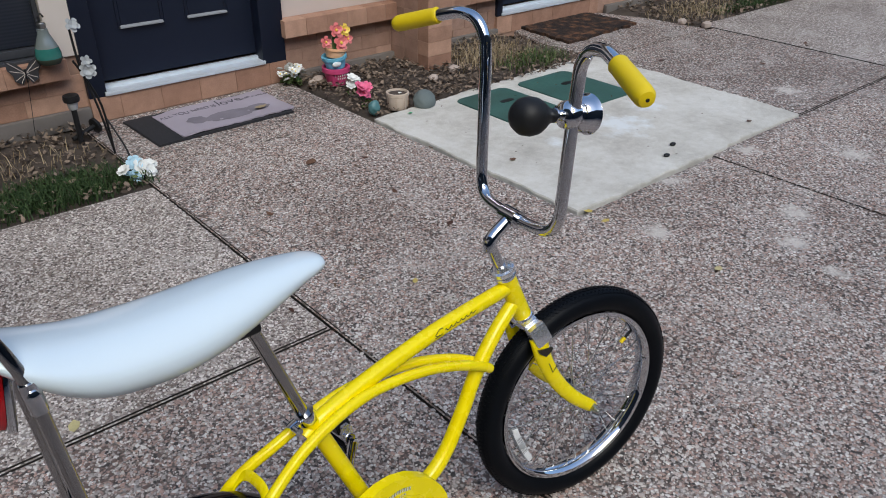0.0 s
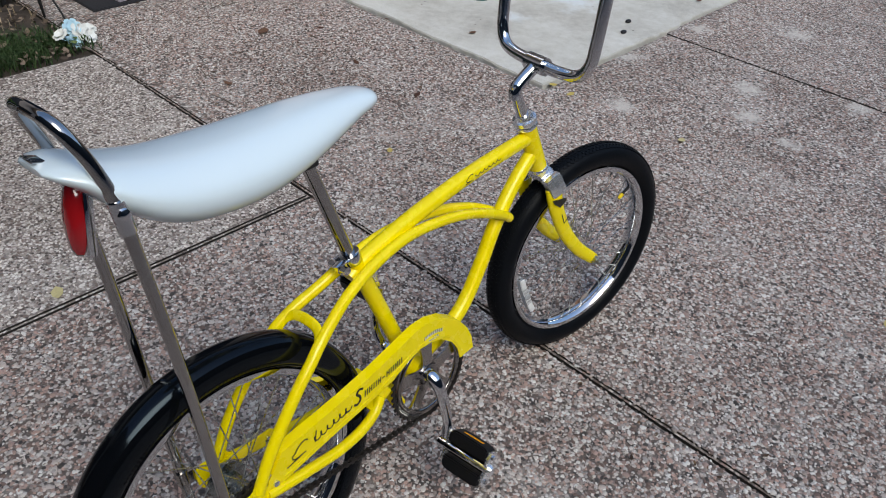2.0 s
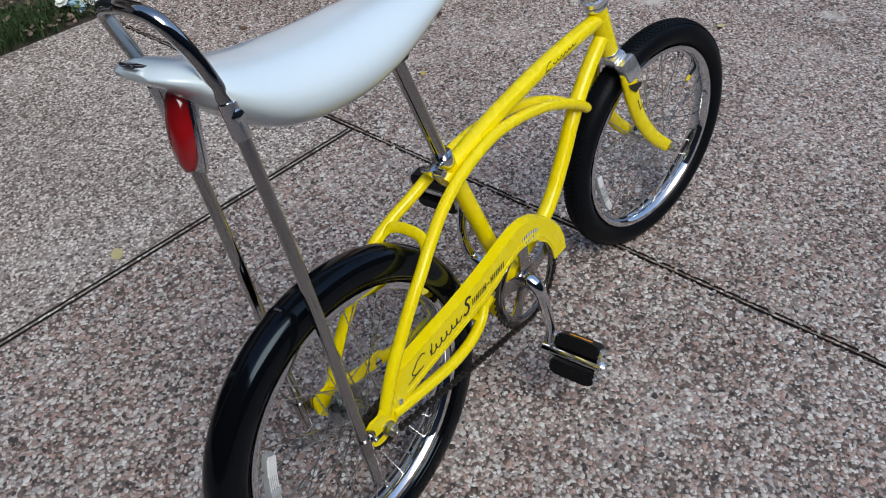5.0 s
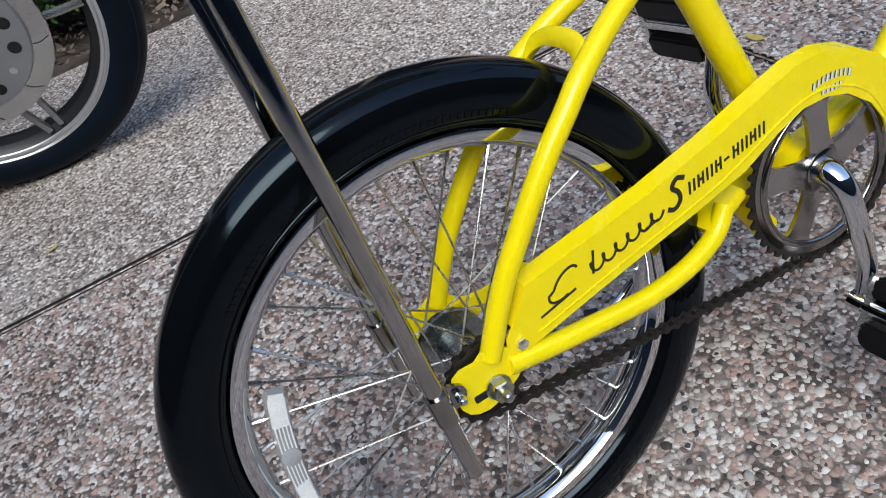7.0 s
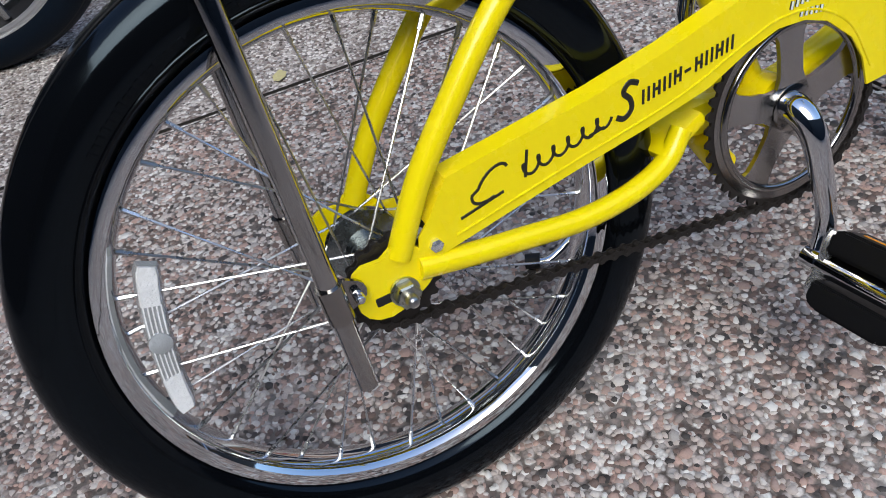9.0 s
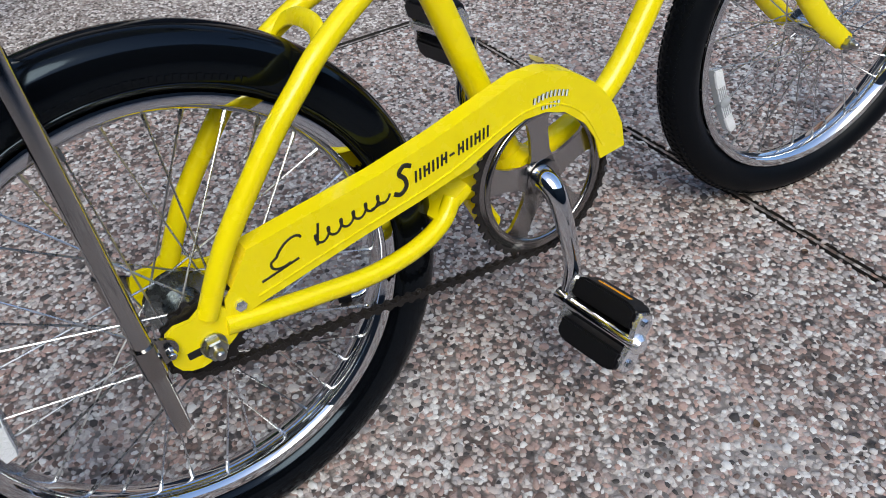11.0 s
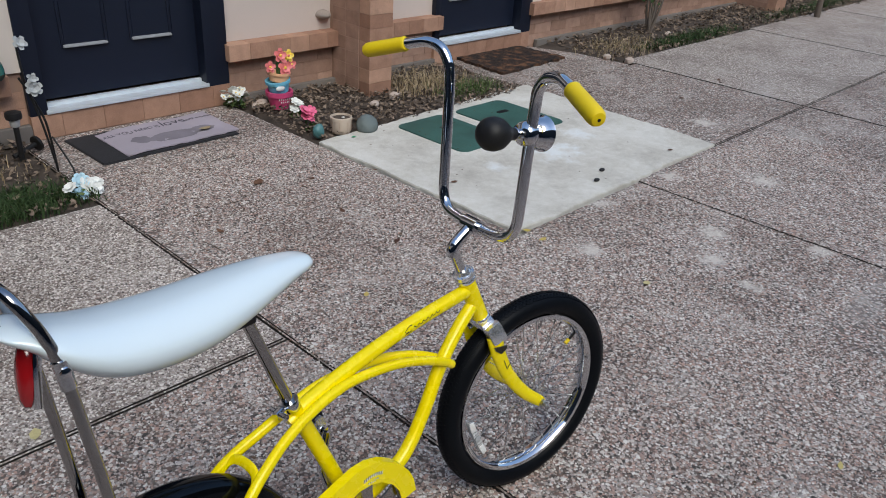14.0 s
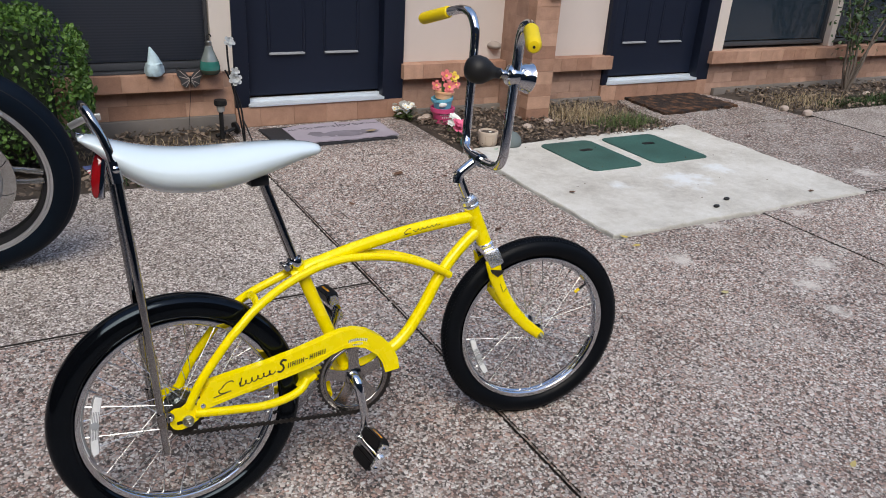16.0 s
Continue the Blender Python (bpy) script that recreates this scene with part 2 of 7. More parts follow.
M_MTXT = plain("dark_print", (0.085, 0.075, 0.095), 0.85, var=0.5, scale=90)
M_ALU = plain("cast_aluminium", (0.68, 0.69, 0.71), 0.35, metal=0.9, var=0.12, scale=30)
M_MTYR = plain("motorcycle_tyre", (0.004, 0.008, 0.015), 0.45, var=0.25, spec=0.10, bump_s=0.3, bump_scale=180)


# ---- mesh helpers ----
def part(name, bm, material, parent=None, label="", smooth=True, angle=40):
    """Links a bmesh as one mesh object under a thing, a part or (with no parent) at top level."""
    me = bpy.data.meshes.new(name)
    bm.normal_update()
    for f in bm.faces:
        f.smooth = smooth
    if smooth:
        lim = radians(angle)
        for e in bm.edges:
            e.smooth = len(e.link_faces) == 2 and e.calc_face_angle(0) <= lim
    bm.to_mesh(me)
    bm.free()
    me.materials.append(material)
    ob = new(name, me)
    if parent is not None:
        ob.parent = parent
    return tagged(ob, label)


def thing(name, m, label, category, group="", kind=""):
    e = new(name)
    e.empty_display_size = 0.1
    e.matrix_world = m
    return tagged(e, label, category, group, kind)


def spline(pts, n=8):
    """Points of a smooth curve through pts."""
    p = [Vector(q) for q in pts]
    out = []
    for i in range(len(p) - 1):
        a, b, c, d = p[max(i - 1, 0)], p[i], p[i + 1], p[min(i + 2, len(p) - 1)]
        for k in range(n):
            t = k / n
            out.append(0.5 * ((2 * b) + (c - a) * t + (2 * a - 5 * b + 4 * c - d) * t * t + (3 * b - a - 3 * c + d) * t ** 3))
    return out + [p[-1]]


def tube(pts, r, seg=14, bm=None, flat=1.0, closed=False, side=None):
    """A round tube along pts; r is one radius or a pair (start, end); flat squeezes it across side."""
    bm = bm or bmesh.new()
    p = [Vector(q) for q in pts]
    n = len(p)
    rings, u = [], None
    for i in range(n):
        if closed:
            d = (p[(i + 1) % n] - p[i - 1]).normalized()
        else:
            d = (p[min(i + 1, n - 1)] - p[max(i - 1, 0)]).normalized()
        if u is None:
            u = Vector(side) if side else (Vector((0, 1, 0)) if abs(d.y) < 0.9 else Vector((1, 0, 0)))
        u = (u - d * u.dot(d)).normalized()
        w = d.cross(u)
        f = i / max(1, n - 1)
        rr = r if not isinstance(r, tuple) else r[0] + (r[1] - r[0]) * f
        rings.append([bm.verts.new(p[i] + (u * math.cos(2 * math.pi * k / seg) * flat + w * math.sin(2 * math.pi * k / seg)) * rr) for k in range(seg)])
    for i in range(n if closed else n - 1):
        a, b = rings[i], rings[(i + 1) % n]
        for k in range(seg):
            bm.faces.new((a[k], a[(k + 1) % seg], b[(k + 1) % seg], b[k]))
    if not closed:
        bm.faces.new(rings[0][::-1])
        bm.faces.new(rings[-1])
    return bm


def lathe(profile, seg=48, axis="y", centre=(0, 0, 0), bm=None, cap=True):
    """Turns (radius, along) pairs round an axis."""
    bm = bm or bmesh.new()
    c = Vector(centre)
    rings = []
    for r, a in profile:
        ring = []
        for k in range(seg):
            s, q = r * math.cos(2 * math.pi * k / seg), r * math.sin(2 * math.pi * k / seg)
            v = {"y": (s, a, q), "z": (s, q, a), "x": (a, s, q)}[axis]
            ring.append(bm.verts.new(c + Vector(v)))
        rings.append(ring)
    for a, b in zip(rings, rings[1:]):
        for k in range(seg):
            bm.faces.new((a[k], a[(k + 1) % seg], b[(k + 1) % seg], b[k]))
    if cap:
        bm.faces.new(rings[0][::-1])
        bm.faces.new(rings[-1])
    bmesh.ops.recalc_face_normals(bm, faces=bm.faces)
    return bm


def rod(a, b, r, seg=12, bm=None):
    return tube([a, b], r, seg, bm)


def box(size, centre=(0, 0, 0), bevel=0.0, bm=None, turn=None, seg=2):
    own = bmesh.new()
    bmesh.ops.create_cube(own, size=1)
    bmesh.ops.scale(own, vec=size, verts=own.verts)
    if bevel:
        bmesh.ops.bevel(own, geom=own.edges[:], offset=bevel, segments=seg, affect="EDGES", profile=0.6)
    m = Matrix.Translation(centre) @ (turn or Matrix())
    bmesh.ops.transform(own, matrix=m, verts=own.verts)
    if bm is None:
        return own
    tmp = bpy.data.meshes.new("tmp")
    own.to_mesh(tmp)
    own.free()
    bm.from_mesh(tmp)
    bpy.data.meshes.remove(tmp)
    return bm


def plate(outline, y0, y1, bm=None, bevel=0.0):
    """An (x, z) outline extruded from y0 to y1."""
    bm = bm or bmesh.new()
    a = [bm.verts.new((x, y0, z)) for x, z in outline]
    b = [bm.verts.new((x, y1, z)) for x, z in outline]
    n = len(a)
    faces = [bm.faces.new(a), bm.faces.new(b[::-1])]
    for i in range(n):
        faces.append(bm.faces.new((a[i], b[i], b[(i + 1) % n], a[(i + 1) % n])))
    bmesh.ops.recalc_face_normals(bm, faces=faces)
    return bm


def slab(outline, z0, z1, bevel=0.006):
    """A flat (x, y) outline with softened top edges."""
    bm = bmesh.new()
    a = [bm.verts.new((x, y, z0)) for x, y in outline]
    b = [bm.verts.new((x, y, z1)) for x, y in outline]
    n = len(a)
    bm.faces.new(a[::-1])
    top = bm.faces.new(b)
    for i in range(n):
        bm.faces.new((a[i], a[(i + 1) % n], b[(i + 1) % n], b[i]))
    bmesh.ops.recalc_face_normals(bm, faces=bm.faces)
    if bevel:
        bmesh.ops.bevel(bm, geom=list(top.edges), offset=bevel, segments=2, affect="EDGES")
    return bm


def shift(bm, m):
    bmesh.ops.transform(bm, matrix=m, verts=bm.verts)
    return bm


# ---- ground and paving ----
gbm = bmesh.new()
bmesh.ops.create_grid(gbm, x_segments=2, y_segments=2, size=400)
ground = part("ground", shift(gbm, Matrix.Translation((0, 0, -0.06))), M_GND)
tagged(ground, "bare tan earth round the paved walk", "ground", kind="structure")

SKEW = -0.030


def sk(x, y):
    return (x + SKEW * (y - 1.62), y)


def quad(x0, x1, y0, y1, gap=0.0045):
    return [sk(x0 + gap, y0 + gap), sk(x1 - gap, y0 + gap), sk(x1 - gap, y1 - gap), sk(x0 + gap, y1 - gap)]


pavement = thing("pavement", Matrix(), "pinkish exposed-aggregate concrete paving with dark joints", "pavement", kind="structure")
XS = [-4.65, -2.75, -0.85, 1.022, 3.06, 5.13, 7.34, 9.4, 11.4, 12.6]
YS = [-6.15, -4.2, -2.25, -0.3, 1.622]
M_JDIRT = plain("joint_dirt", (0.024, 0.020, 0.017), 0.95, var=0.4, scale=60, bump_s=0.6)


def paving_slab(outline, mt):
    """One cast bay with dirt-blackened sides."""
    ob = part("paving_slab", slab(outline, -0.05, 0), mt, pavement, smooth=False)
    ob.data.materials.append(M_JDIRT)
    for f in ob.data.polygons:
        f.material_index = 1 if f.normal.z < 0.3 else 0


for i in range(len(XS) - 1):
    for j in range(len(YS) - 1):
        if XS[i] == 1.022 and j == 3:
            continue
        paving_slab(quad(XS[i], XS[i + 1], YS[j], YS[j + 1] + (0.036 if XS[i] > 3 and j == 3 else 0)), M_AGG)
# one bay runs on past the concrete pad to the first door
paving_slab([sk(1.0265, -0.2955), sk(3.0555, -0.2955), sk(3.0555, 1.634), sk(2.150, 1.634), sk(2.150, 3.76), sk(1.0265, 3.76)], M_AGG)
for x0, x1, y1, mt in [(-4.65, -2.75, 2.92, M_AGG2), (-2.75, -0.85, 2.91, M_AGG2), (-0.85, 1.022, 2.90, M_AGG2), (3.895, 5.13, 2.95, M_AGG),
                       (5.13, 7.34, 3.06, M_AGG2), (7.34, 9.4, 3.09, M_AGG2), (9.4, 11.4, 3.09, M_AGG2), (11.4, 12.6, 3.09, M_AGG2)]:
    paving_slab(quad(x0, x1, 1.622 if x1 < 5 else 1.658, y1), mt)
part("paving_slab", slab([sk(3.93, 2.952), sk(5.07, 2.952), (4.95, 3.40), (4.78, 3.762), (3.90, 3.762), (3.80, 3.4)], -0.05, 0), M_AGG, pavement, smooth=False)
joints = part("joint_filler", slab([(-4.6, -6.1), (12.5, -6.1), (12.5, 3.0), (-4.6, 2.9)], -0.055, -0.026, 0), plain("joint_grit", (0.020, 0.017, 0.015), 0.95, var=0.4, scale=60, bump_s=0.6), pavement, smooth=False)

# ---- concrete pad with two cover plates ----
pad = thing("utility_pad", Matrix(), "square pale concrete pad with two green covers, flush in the paving", "pad")
edge_rng = random.Random(5)
pad_edge, pc = [], [(2.157, 1.640), (3.882, 1.655), (3.905, 3.030), (2.158, 2.945)]
for (ax, ay), (bx, by) in zip(pc, pc[1:] + pc[:1]):
    for k in range(44):
        f = k / 44
        w_ = 0.007 * edge_rng.uniform(-1, 1) + 0.006 * math.sin(f * 17 + ax)
        pad_edge.append(sk(ax + (bx - ax) * f + w_ * (abs(by - ay) > 0.5), ay + (by - ay) * f + w_ * (abs(bx - ax) > 0.5)))
part("slab", slab(pad_edge, -0.05, 0.011, 0.004), M_PAD, pad, smooth=False)


def rounded(x0, x1, y0, y1, r, n=6):
    pts = []
    for cx, cy, a0 in ((x1 - r, y0 + r, -90), (x1 - r, y1 - r, 0), (x0 + r, y1 - r, 90), (x0 + r, y0 + r, 180)):
        for k in range(n + 1):
            a = radians(a0 + 90 * k / n)
            pts.append((cx + r * math.cos(a), cy + r * math.sin(a)))
    return pts


for hx0, hx1 in ((2.632, 2.998), (3.082, 3.492)):
    lid = part("cover", slab([sk(x, y) for x, y in rounded(hx0, hx1, 2.385, 2.895, 0.05)], 0.0, 0.0165, 0.003), M_HATCH, pad, "weathered green plastic cover plate", smooth=False)
    hole = slab(rounded((hx0 + hx1) / 2 - 0.045, (hx0 + hx1) / 2 + 0.045, 2.70, 2.735, 0.015, 3), 0.0, 0.018, 0)
    part("grip_slot", hole, M_BLK, lid, "dark grip slot")


# ---- unseen dark walls added round the scene to darken reflections and block sky ----
M_FAR = plain("unseen_dark_wall", (0.034, 0.038, 0.045), 0.9, var=0.35, scale=6, bump_s=0.3)
for nm, size, at in (("wall_south", (22, 0.2, 4.6), (5.5, -5.2, 2.24)), ("wall_west", (0.2, 8.9, 5.0), (-3.3, -0.65, 2.44)), ("wall_east", (0.2, 12, 4.0), (15.9, 0.5, 1.94))):
    tagged(part(nm, box(size, at), M_FAR, smooth=False), "added unseen dark wall that darkens reflections", "wall", kind="structure")

# ---- the bicycle ----
LEAN_DEG, STEER, YAW_DEG = 9.5, -11.6, 2.3
bicycle = thing("bicycle", pose(0.2224, 0.7117, 0, -LEAN_DEG, 0, YAW_DEG), "bright yellow banana-seat bicycle with high chrome handlebars, leaning on its kickstand", "bicycle")
BB = Vector((0.378, 0, 0.259))
AX_R, AX_F = Vector((-0.002, 0, 0.263)), Vector((0.909, 0, 0.254))
HEAD_T, HEAD_B = Vector((0.731, 0, 0.607)), Vector((0.769, 0, 0.507))
TURN_M = Matrix.Translation(HEAD_B) @ Matrix.Rotation(radians(STEER), 4, (HEAD_T - HEAD_B).normalized()) @ Matrix.Translation(-HEAD_B)

# frame
fb = tube(spline([(0.266, 0, 0.510), (0.305, 0, 0.528), (0.385, 0, 0.547), (0.455, 0, 0.559), (0.52, 0, 0.568), (0.6, 0, 0.576), (0.738, 0, 0.583)]), 0.0145)
tube(spline([(0.750, 0, 0.546), (0.713, 0, 0.520), (0.680, 0, 0.492), (0.650, 0, 0.461), (0.622, 0, 0.426), (0.597, 0, 0.388), (0.570, 0, 0.352), (0.541, 0, 0.318), (0.504, 0, 0.290), (0.44, 0, 0.268), (0.378, 0, 0.259)]), 0.0145, bm=fb)
tube([(0.276, 0, 0.546), BB], 0.0145, bm=fb)
tube([HEAD_T, HEAD_B], 0.0185, 18, bm=fb)
rod(BB + Vector((0, -0.034, 0)), BB + Vector((0, 0.034, 0)), 0.024, 20, fb)
for s in (-1, 1):
    low = [(0.156, 0.0475, 0.464), (0.134, 0.051, 0.446), (0.108, 0.0525, 0.423), (0.076, 0.0535, 0.389), (0.036, 0.054, 0.341), (0.004, 0.054, 0.288)]
    tube(spline([(0.657, s * 0.015, 0.447), (0.641, s * 0.017, 0.459), (0.605, s * 0.019, 0.480), (0.567, s * 0.019, 0.498), (0.515, s * 0.019, 0.517), (0.45, s * 0.019, 0.531), (0.385, s * 0.020, 0.537), (0.335, s * 0.0225, 0.533), (0.295, s * 0.0245, 0.524),
                 (0.258, s * 0.027, 0.512), (0.225, s * 0.0315, 0.499), (0.189, s * 0.040, 0.483)] + [(x, s * y, z) for x, y, z in low]), 0.0095, bm=fb)
    tube(spline([(0.016, s * 0.055, 0.273), (0.060, s * 0.054, 0.264), (0.10, s * 0.053, 0.257), (0.160, s * 0.050, 0.247), (0.212, s * 0.046, 0.248), (0.250, s * 0.040, 0.258), (0.270, s * 0.036, 0.278)]), 0.0095, bm=fb)
    plate([(-0.032, 0.290), (-0.024, 0.294), (-0.010, 0.293), (0.000, 0.299), (0.012, 0.300), (0.020, 0.290), (0.028, 0.281), (0.029, 0.266), (0.019, 0.258), (0.007, 0.251), (-0.003, 0.247), (-0.014, 0.245), (-0.024, 0.247), (-0.031, 0.252), (-0.0355, 0.260), (-0.0360, 0.274), (-0.035, 0.284)],
          s * 0.055 - 0.0025, s * 0.055 + 0.0025, fb)
tube(spline([(0.150, -0.047, 0.455), (0.163, -0.041, 0.471), (0.172, -0.026, 0.480), (0.174, 0, 0.483), (0.172, 0.026, 0.480), (0.163, 0.041, 0.471), (0.150, 0.047, 0.455)]), 0.0085, bm=fb, flat=0.4, side=(0.5, 0, -0.5))
box((0.05, 0.085, 0.012), (0.268, 0, 0.272), 0.003, fb, Matrix.Rotation(radians(-28), 4, "Y"))
box((0.045, 0.03, 0.03), (0.32, 0, 0.265), 0.006, fb)
bike_frame = part("frame", fb, M_YEL, bicycle, "yellow enamelled cantilever frame with twin curved tubes")
part("brake_arm", plate([(-0.006, 0.252), (0.010, 0.250), (0.040, 0.263), (0.100, 0.268), (0.106, 0.276), (0.098, 0.283), (0.040, 0.282), (0.006, 0.286), (-0.008, 0.276)], 0.0445, 0.0475, bevel=0.0008), M_YEL, bike_frame, "yellow coaster-brake arm")
strap = tube([(0.083, 0.053, 0.2600), (0.096, 0.053, 0.2578)], 0.0112, 18)
rod((0.089, 0.040, 0.272), (0.089, 0.066, 0.272), 0.0034, 8, strap)
part("brake_strap", strap, M_CHR, bike_frame, "bright steel strap round the chainstay")
slot = box((0.026, 0.0060, 0.0080), (-0.010, -0.0555, 0.2615), 0.002)
part("axle_slot", slot, M_BLK, bike_frame, "dark axle slot")


def strokes(path_pts, r, origin, ux, uz, nrm):
    """Thin raised ink strokes: each stroke a list of (u, v) in metres along ux and uz."""
    bm = bmesh.new()
    for st in path_pts:
        tube([origin + ux * u + uz * v for u, v in st], r, 8, bm, flat=0.35, side=nrm)
    return bm


# decal on the top tube: one plain running stroke
tt_dir = Vector((0.6 - 0.52, 0, 0.576 - 0.568)).normalized()
tt_up = Vector((-tt_dir.z, 0, tt_dir.x))
def flourish(u0, h, hump, n, width):
    """A plain running pen stroke: one large loop, then even low humps."""
    loop = [(u0 + h * (0.95 + 0.75 * math.cos(q) * (0.8 if q < math.pi else 1.1) + 0.35 * math.sin(q)), h * (0.5 + 0.5 * math.sin(q))) for q in [0.6 + 4.4 * j / 22 for j in range(23)]]
    run = [(u0 + 2.0 * h + width * a + hump * 0.35 * math.sin(a * 2 * math.pi * n + 1.2), hump * 0.5 + hump * 0.5 * math.sin(a * 2 * math.pi * n)) for a in [k / (14 * n) for k in range(14 * n + 1)]]
    return [loop, run]


bars = flourish(0.002, 0.011, 0.0050, 6, 0.074) + [[(0.0, -0.0015), (0.018, -0.0010)]]
part("tube_decal", strokes(bars, 0.0008, Vector((0.536, -0.0146, 0.5685)), tt_dir, tt_up, Vector((0, -1, 0))), M_INK, bike_frame, "small thin black pen stroke")

# headset, stem, fork
hs = lathe([(0.0205, 0), (0.0225, 0.003), (0.0225, 0.006), (0.0190, 0.011), (0.0230, 0.012), (0.0230, 0.021), (0.018, 0.023), (0.015, 0.030)], 24, "z")
rot_h = (HEAD_T - HEAD_B).normalized().to_track_quat("Z", "Y").to_matrix().to_4x4()
part("headset_nut", shift(hs, Matrix.Translation(HEAD_T) @ rot_h), M_PLATED, bicycle, "chrome headset nut")
hl = lathe([(0.019, 0.004), (0.022, 0.0), (0.022, -0.004), (0.018, -0.006), (0.021, -0.008), (0.021, -0.012), (0.017, -0.016)], 24, "z")
part("lower_headset", shift(hl, Matrix.Translation(HEAD_B) @ rot_h), M_PLATED, bicycle, "chrome lower headset cup")
st = tube(spline([(0.722, 0, 0.640), (0.708, 0, 0.672), (0.698, 0, 0.700)], 6), 0.0108)
tube(spline([(0.694, 0, 0.690), (0.697, 0, 0.708), (0.712, 0, 0.722), (0.742, 0, 0.742)], 6), (0.013, 0.012), 14, st)
rod((0.745, -0.022, 0.744), (0.745, 0.022, 0.744), 0.0165, 18, st)
rod((0.694, 0, 0.700), (0.690, 0, 0.716), 0.008, 10, st)
DROP_M = TURN_M @ Matrix.Translation((0.002, 0, -0.018))
stem = part("stem", shift(st, DROP_M), M_CHR, bicycle, "chrome handlebar stem")
part("clamp_bolt", shift(rod((0.757, -0.013, 0.725), (0.757, 0.013, 0.725), 0.005, 8), DROP_M), M_STL, stem)

fk = bmesh.new()
for s in (-1, 1):
    tube(spline([(0.776, s * 0.042, 0.474), (0.779, s * 0.0445, 0.452), (0.788, s * 0.046, 0.419), (0.815, s * 0.047, 0.360), (0.859, s * 0.049, 0.300), (0.907, s * 0.052, 0.256)], 6), (0.0205, 0.0135), 16, fk, flat=0.55, side=(0, 1, 0))
    lathe([(0.012, -0.004), (0.012, 0.004)], 16, "y", (0.909, s * 0.052, 0.255), fk)
fork = part("fork", shift(fk, TURN_M), M_YEL, bicycle, "yellow flat-bladed front fork")
cb = box((0.036, 0.060, 0.022), (0, 0, 0.010), 0.008)
for s in (-1, 1):
    box((0.040, 0.025, 0.046), (0, s * 0.041, -0.006), 0.009, cb, Matrix.Rotation(radians(s * 14), 4, "X"))
crown = part("fork_crown", shift(cb, TURN_M @ Matrix.Translation((0.775, 0, 0.487)) @ Matrix.Rotation(math.atan2(HEAD_T.x - HEAD_B.x, HEAD_T.z - HEAD_B.z), 4, "Y")), M_PLATED, fork, "chrome fork crown")
for s in (-1, 1):
    part("crown_point", shift(plate([(0.764, 0.456), (0.800, 0.450), (0.798, 0.443), (0.784, 0.434), (0.769, 0.446)], s * 0.0540, s * 0.0572), TURN_M), M_INK, fork, "black painted point below the crown")
    part("chevron", shift(tube([(0.791, s * 0.0575, 0.415), (0.800, s * 0.0577, 0.391), (0.810, s * 0.058, 0.404)], 0.0008, 6), TURN_M), M_INK, fork, "small black chevron")


def bar_side(s):
    return [(0.745, 0, 0.744), (0.749, s * 0.058, 0.744), (0.754, s * 0.093, 0.751), (0.759, s * 0.110, 0.775), (0.763, s * 0.114, 0.820), (0.771, s * 0.117, 0.92), (0.778, s * 0.121, 1.010),
            (0.778, s * 0.127, 1.042), (0.776, s * 0.146, 1.066), (0.770, s * 0.176, 1.074), (0.757, s * 0.212, 1.069 + (0.003 if s < 0 else 0)), (0.712, s * 0.318, 1.040 + (0.011 if s < 0 else 0))]


hb = bmesh.new()
for s in (-1, 1):
    tube(spline(bar_side(s), 6), 0.0111, 16, hb)
BAR_M = DROP_M @ Matrix.Translation((0.745, 0, 0.744)) @ Matrix.Rotation(radians(1.8), 4, "Z") @ Matrix.Rotation(radians(2.5), 4, "X") @ Matrix.Translation((-0.745, 0, -0.744))
handlebar = part("handlebar", shift(hb, BAR_M), M_CHR, bicycle, "tall chrome ape-hanger handlebar")
for s in (-1, 1):
    up = 0.011 if s < 0 else 0.0
    a, b = Vector((0.7497, s * 0.2294, 1.0643 + up * 0.4)), Vector((0.7105, s * 0.3215, 1.039 + up))
    d = (b - a)
    prof = [(0.0138, 0.0), (0.0156, 0.003), (0.0148, 0.008), (0.0153, 0.02), (0.0155, 0.06), (0.0156, 0.088), (0.0148, 0.098), (0.0112, 0.1045), (0.004, 0.106)]
    g = lathe(prof, 24, "z")
    grip = part("grip", shift(g, BAR_M @ Matrix.Translation(a) @ d.to_track_quat("Z", "Y").to_matrix().to_4x4()), M_YPL, handlebar, "yellow rubber grip")
    tip = a + d.normalized() * 0.1062
    part("grip_hole", shift(rod(tip, tip + d.normalized() * 0.0006, 0.0028, 10), BAR_M), M_BLK, grip)

# bulb horn
horn = thing("bulb_horn", bicycle.matrix_world @ Matrix.Translation((0.730, -0.147, 0.931)) @ Matrix.Rotation(radians(-5), 4, "Z") @ Matrix.Rotation(radians(11), 4, "Y"), "black rubber bulb horn with a chrome trumpet clamped to the handlebar", "horn")
bl = lathe([(0.0005, -0.094), (0.012, -0.0925), (0.0220, -0.087), (0.0285, -0.077), (0.0305, -0.064), (0.0285, -0.051), (0.0225, -0.040), (0.016, -0.030), (0.012, -0.022), (0.0115, -0.012)], 32, "x")
part("bulb", bl, M_BLK, horn, "matt black rubber bulb")
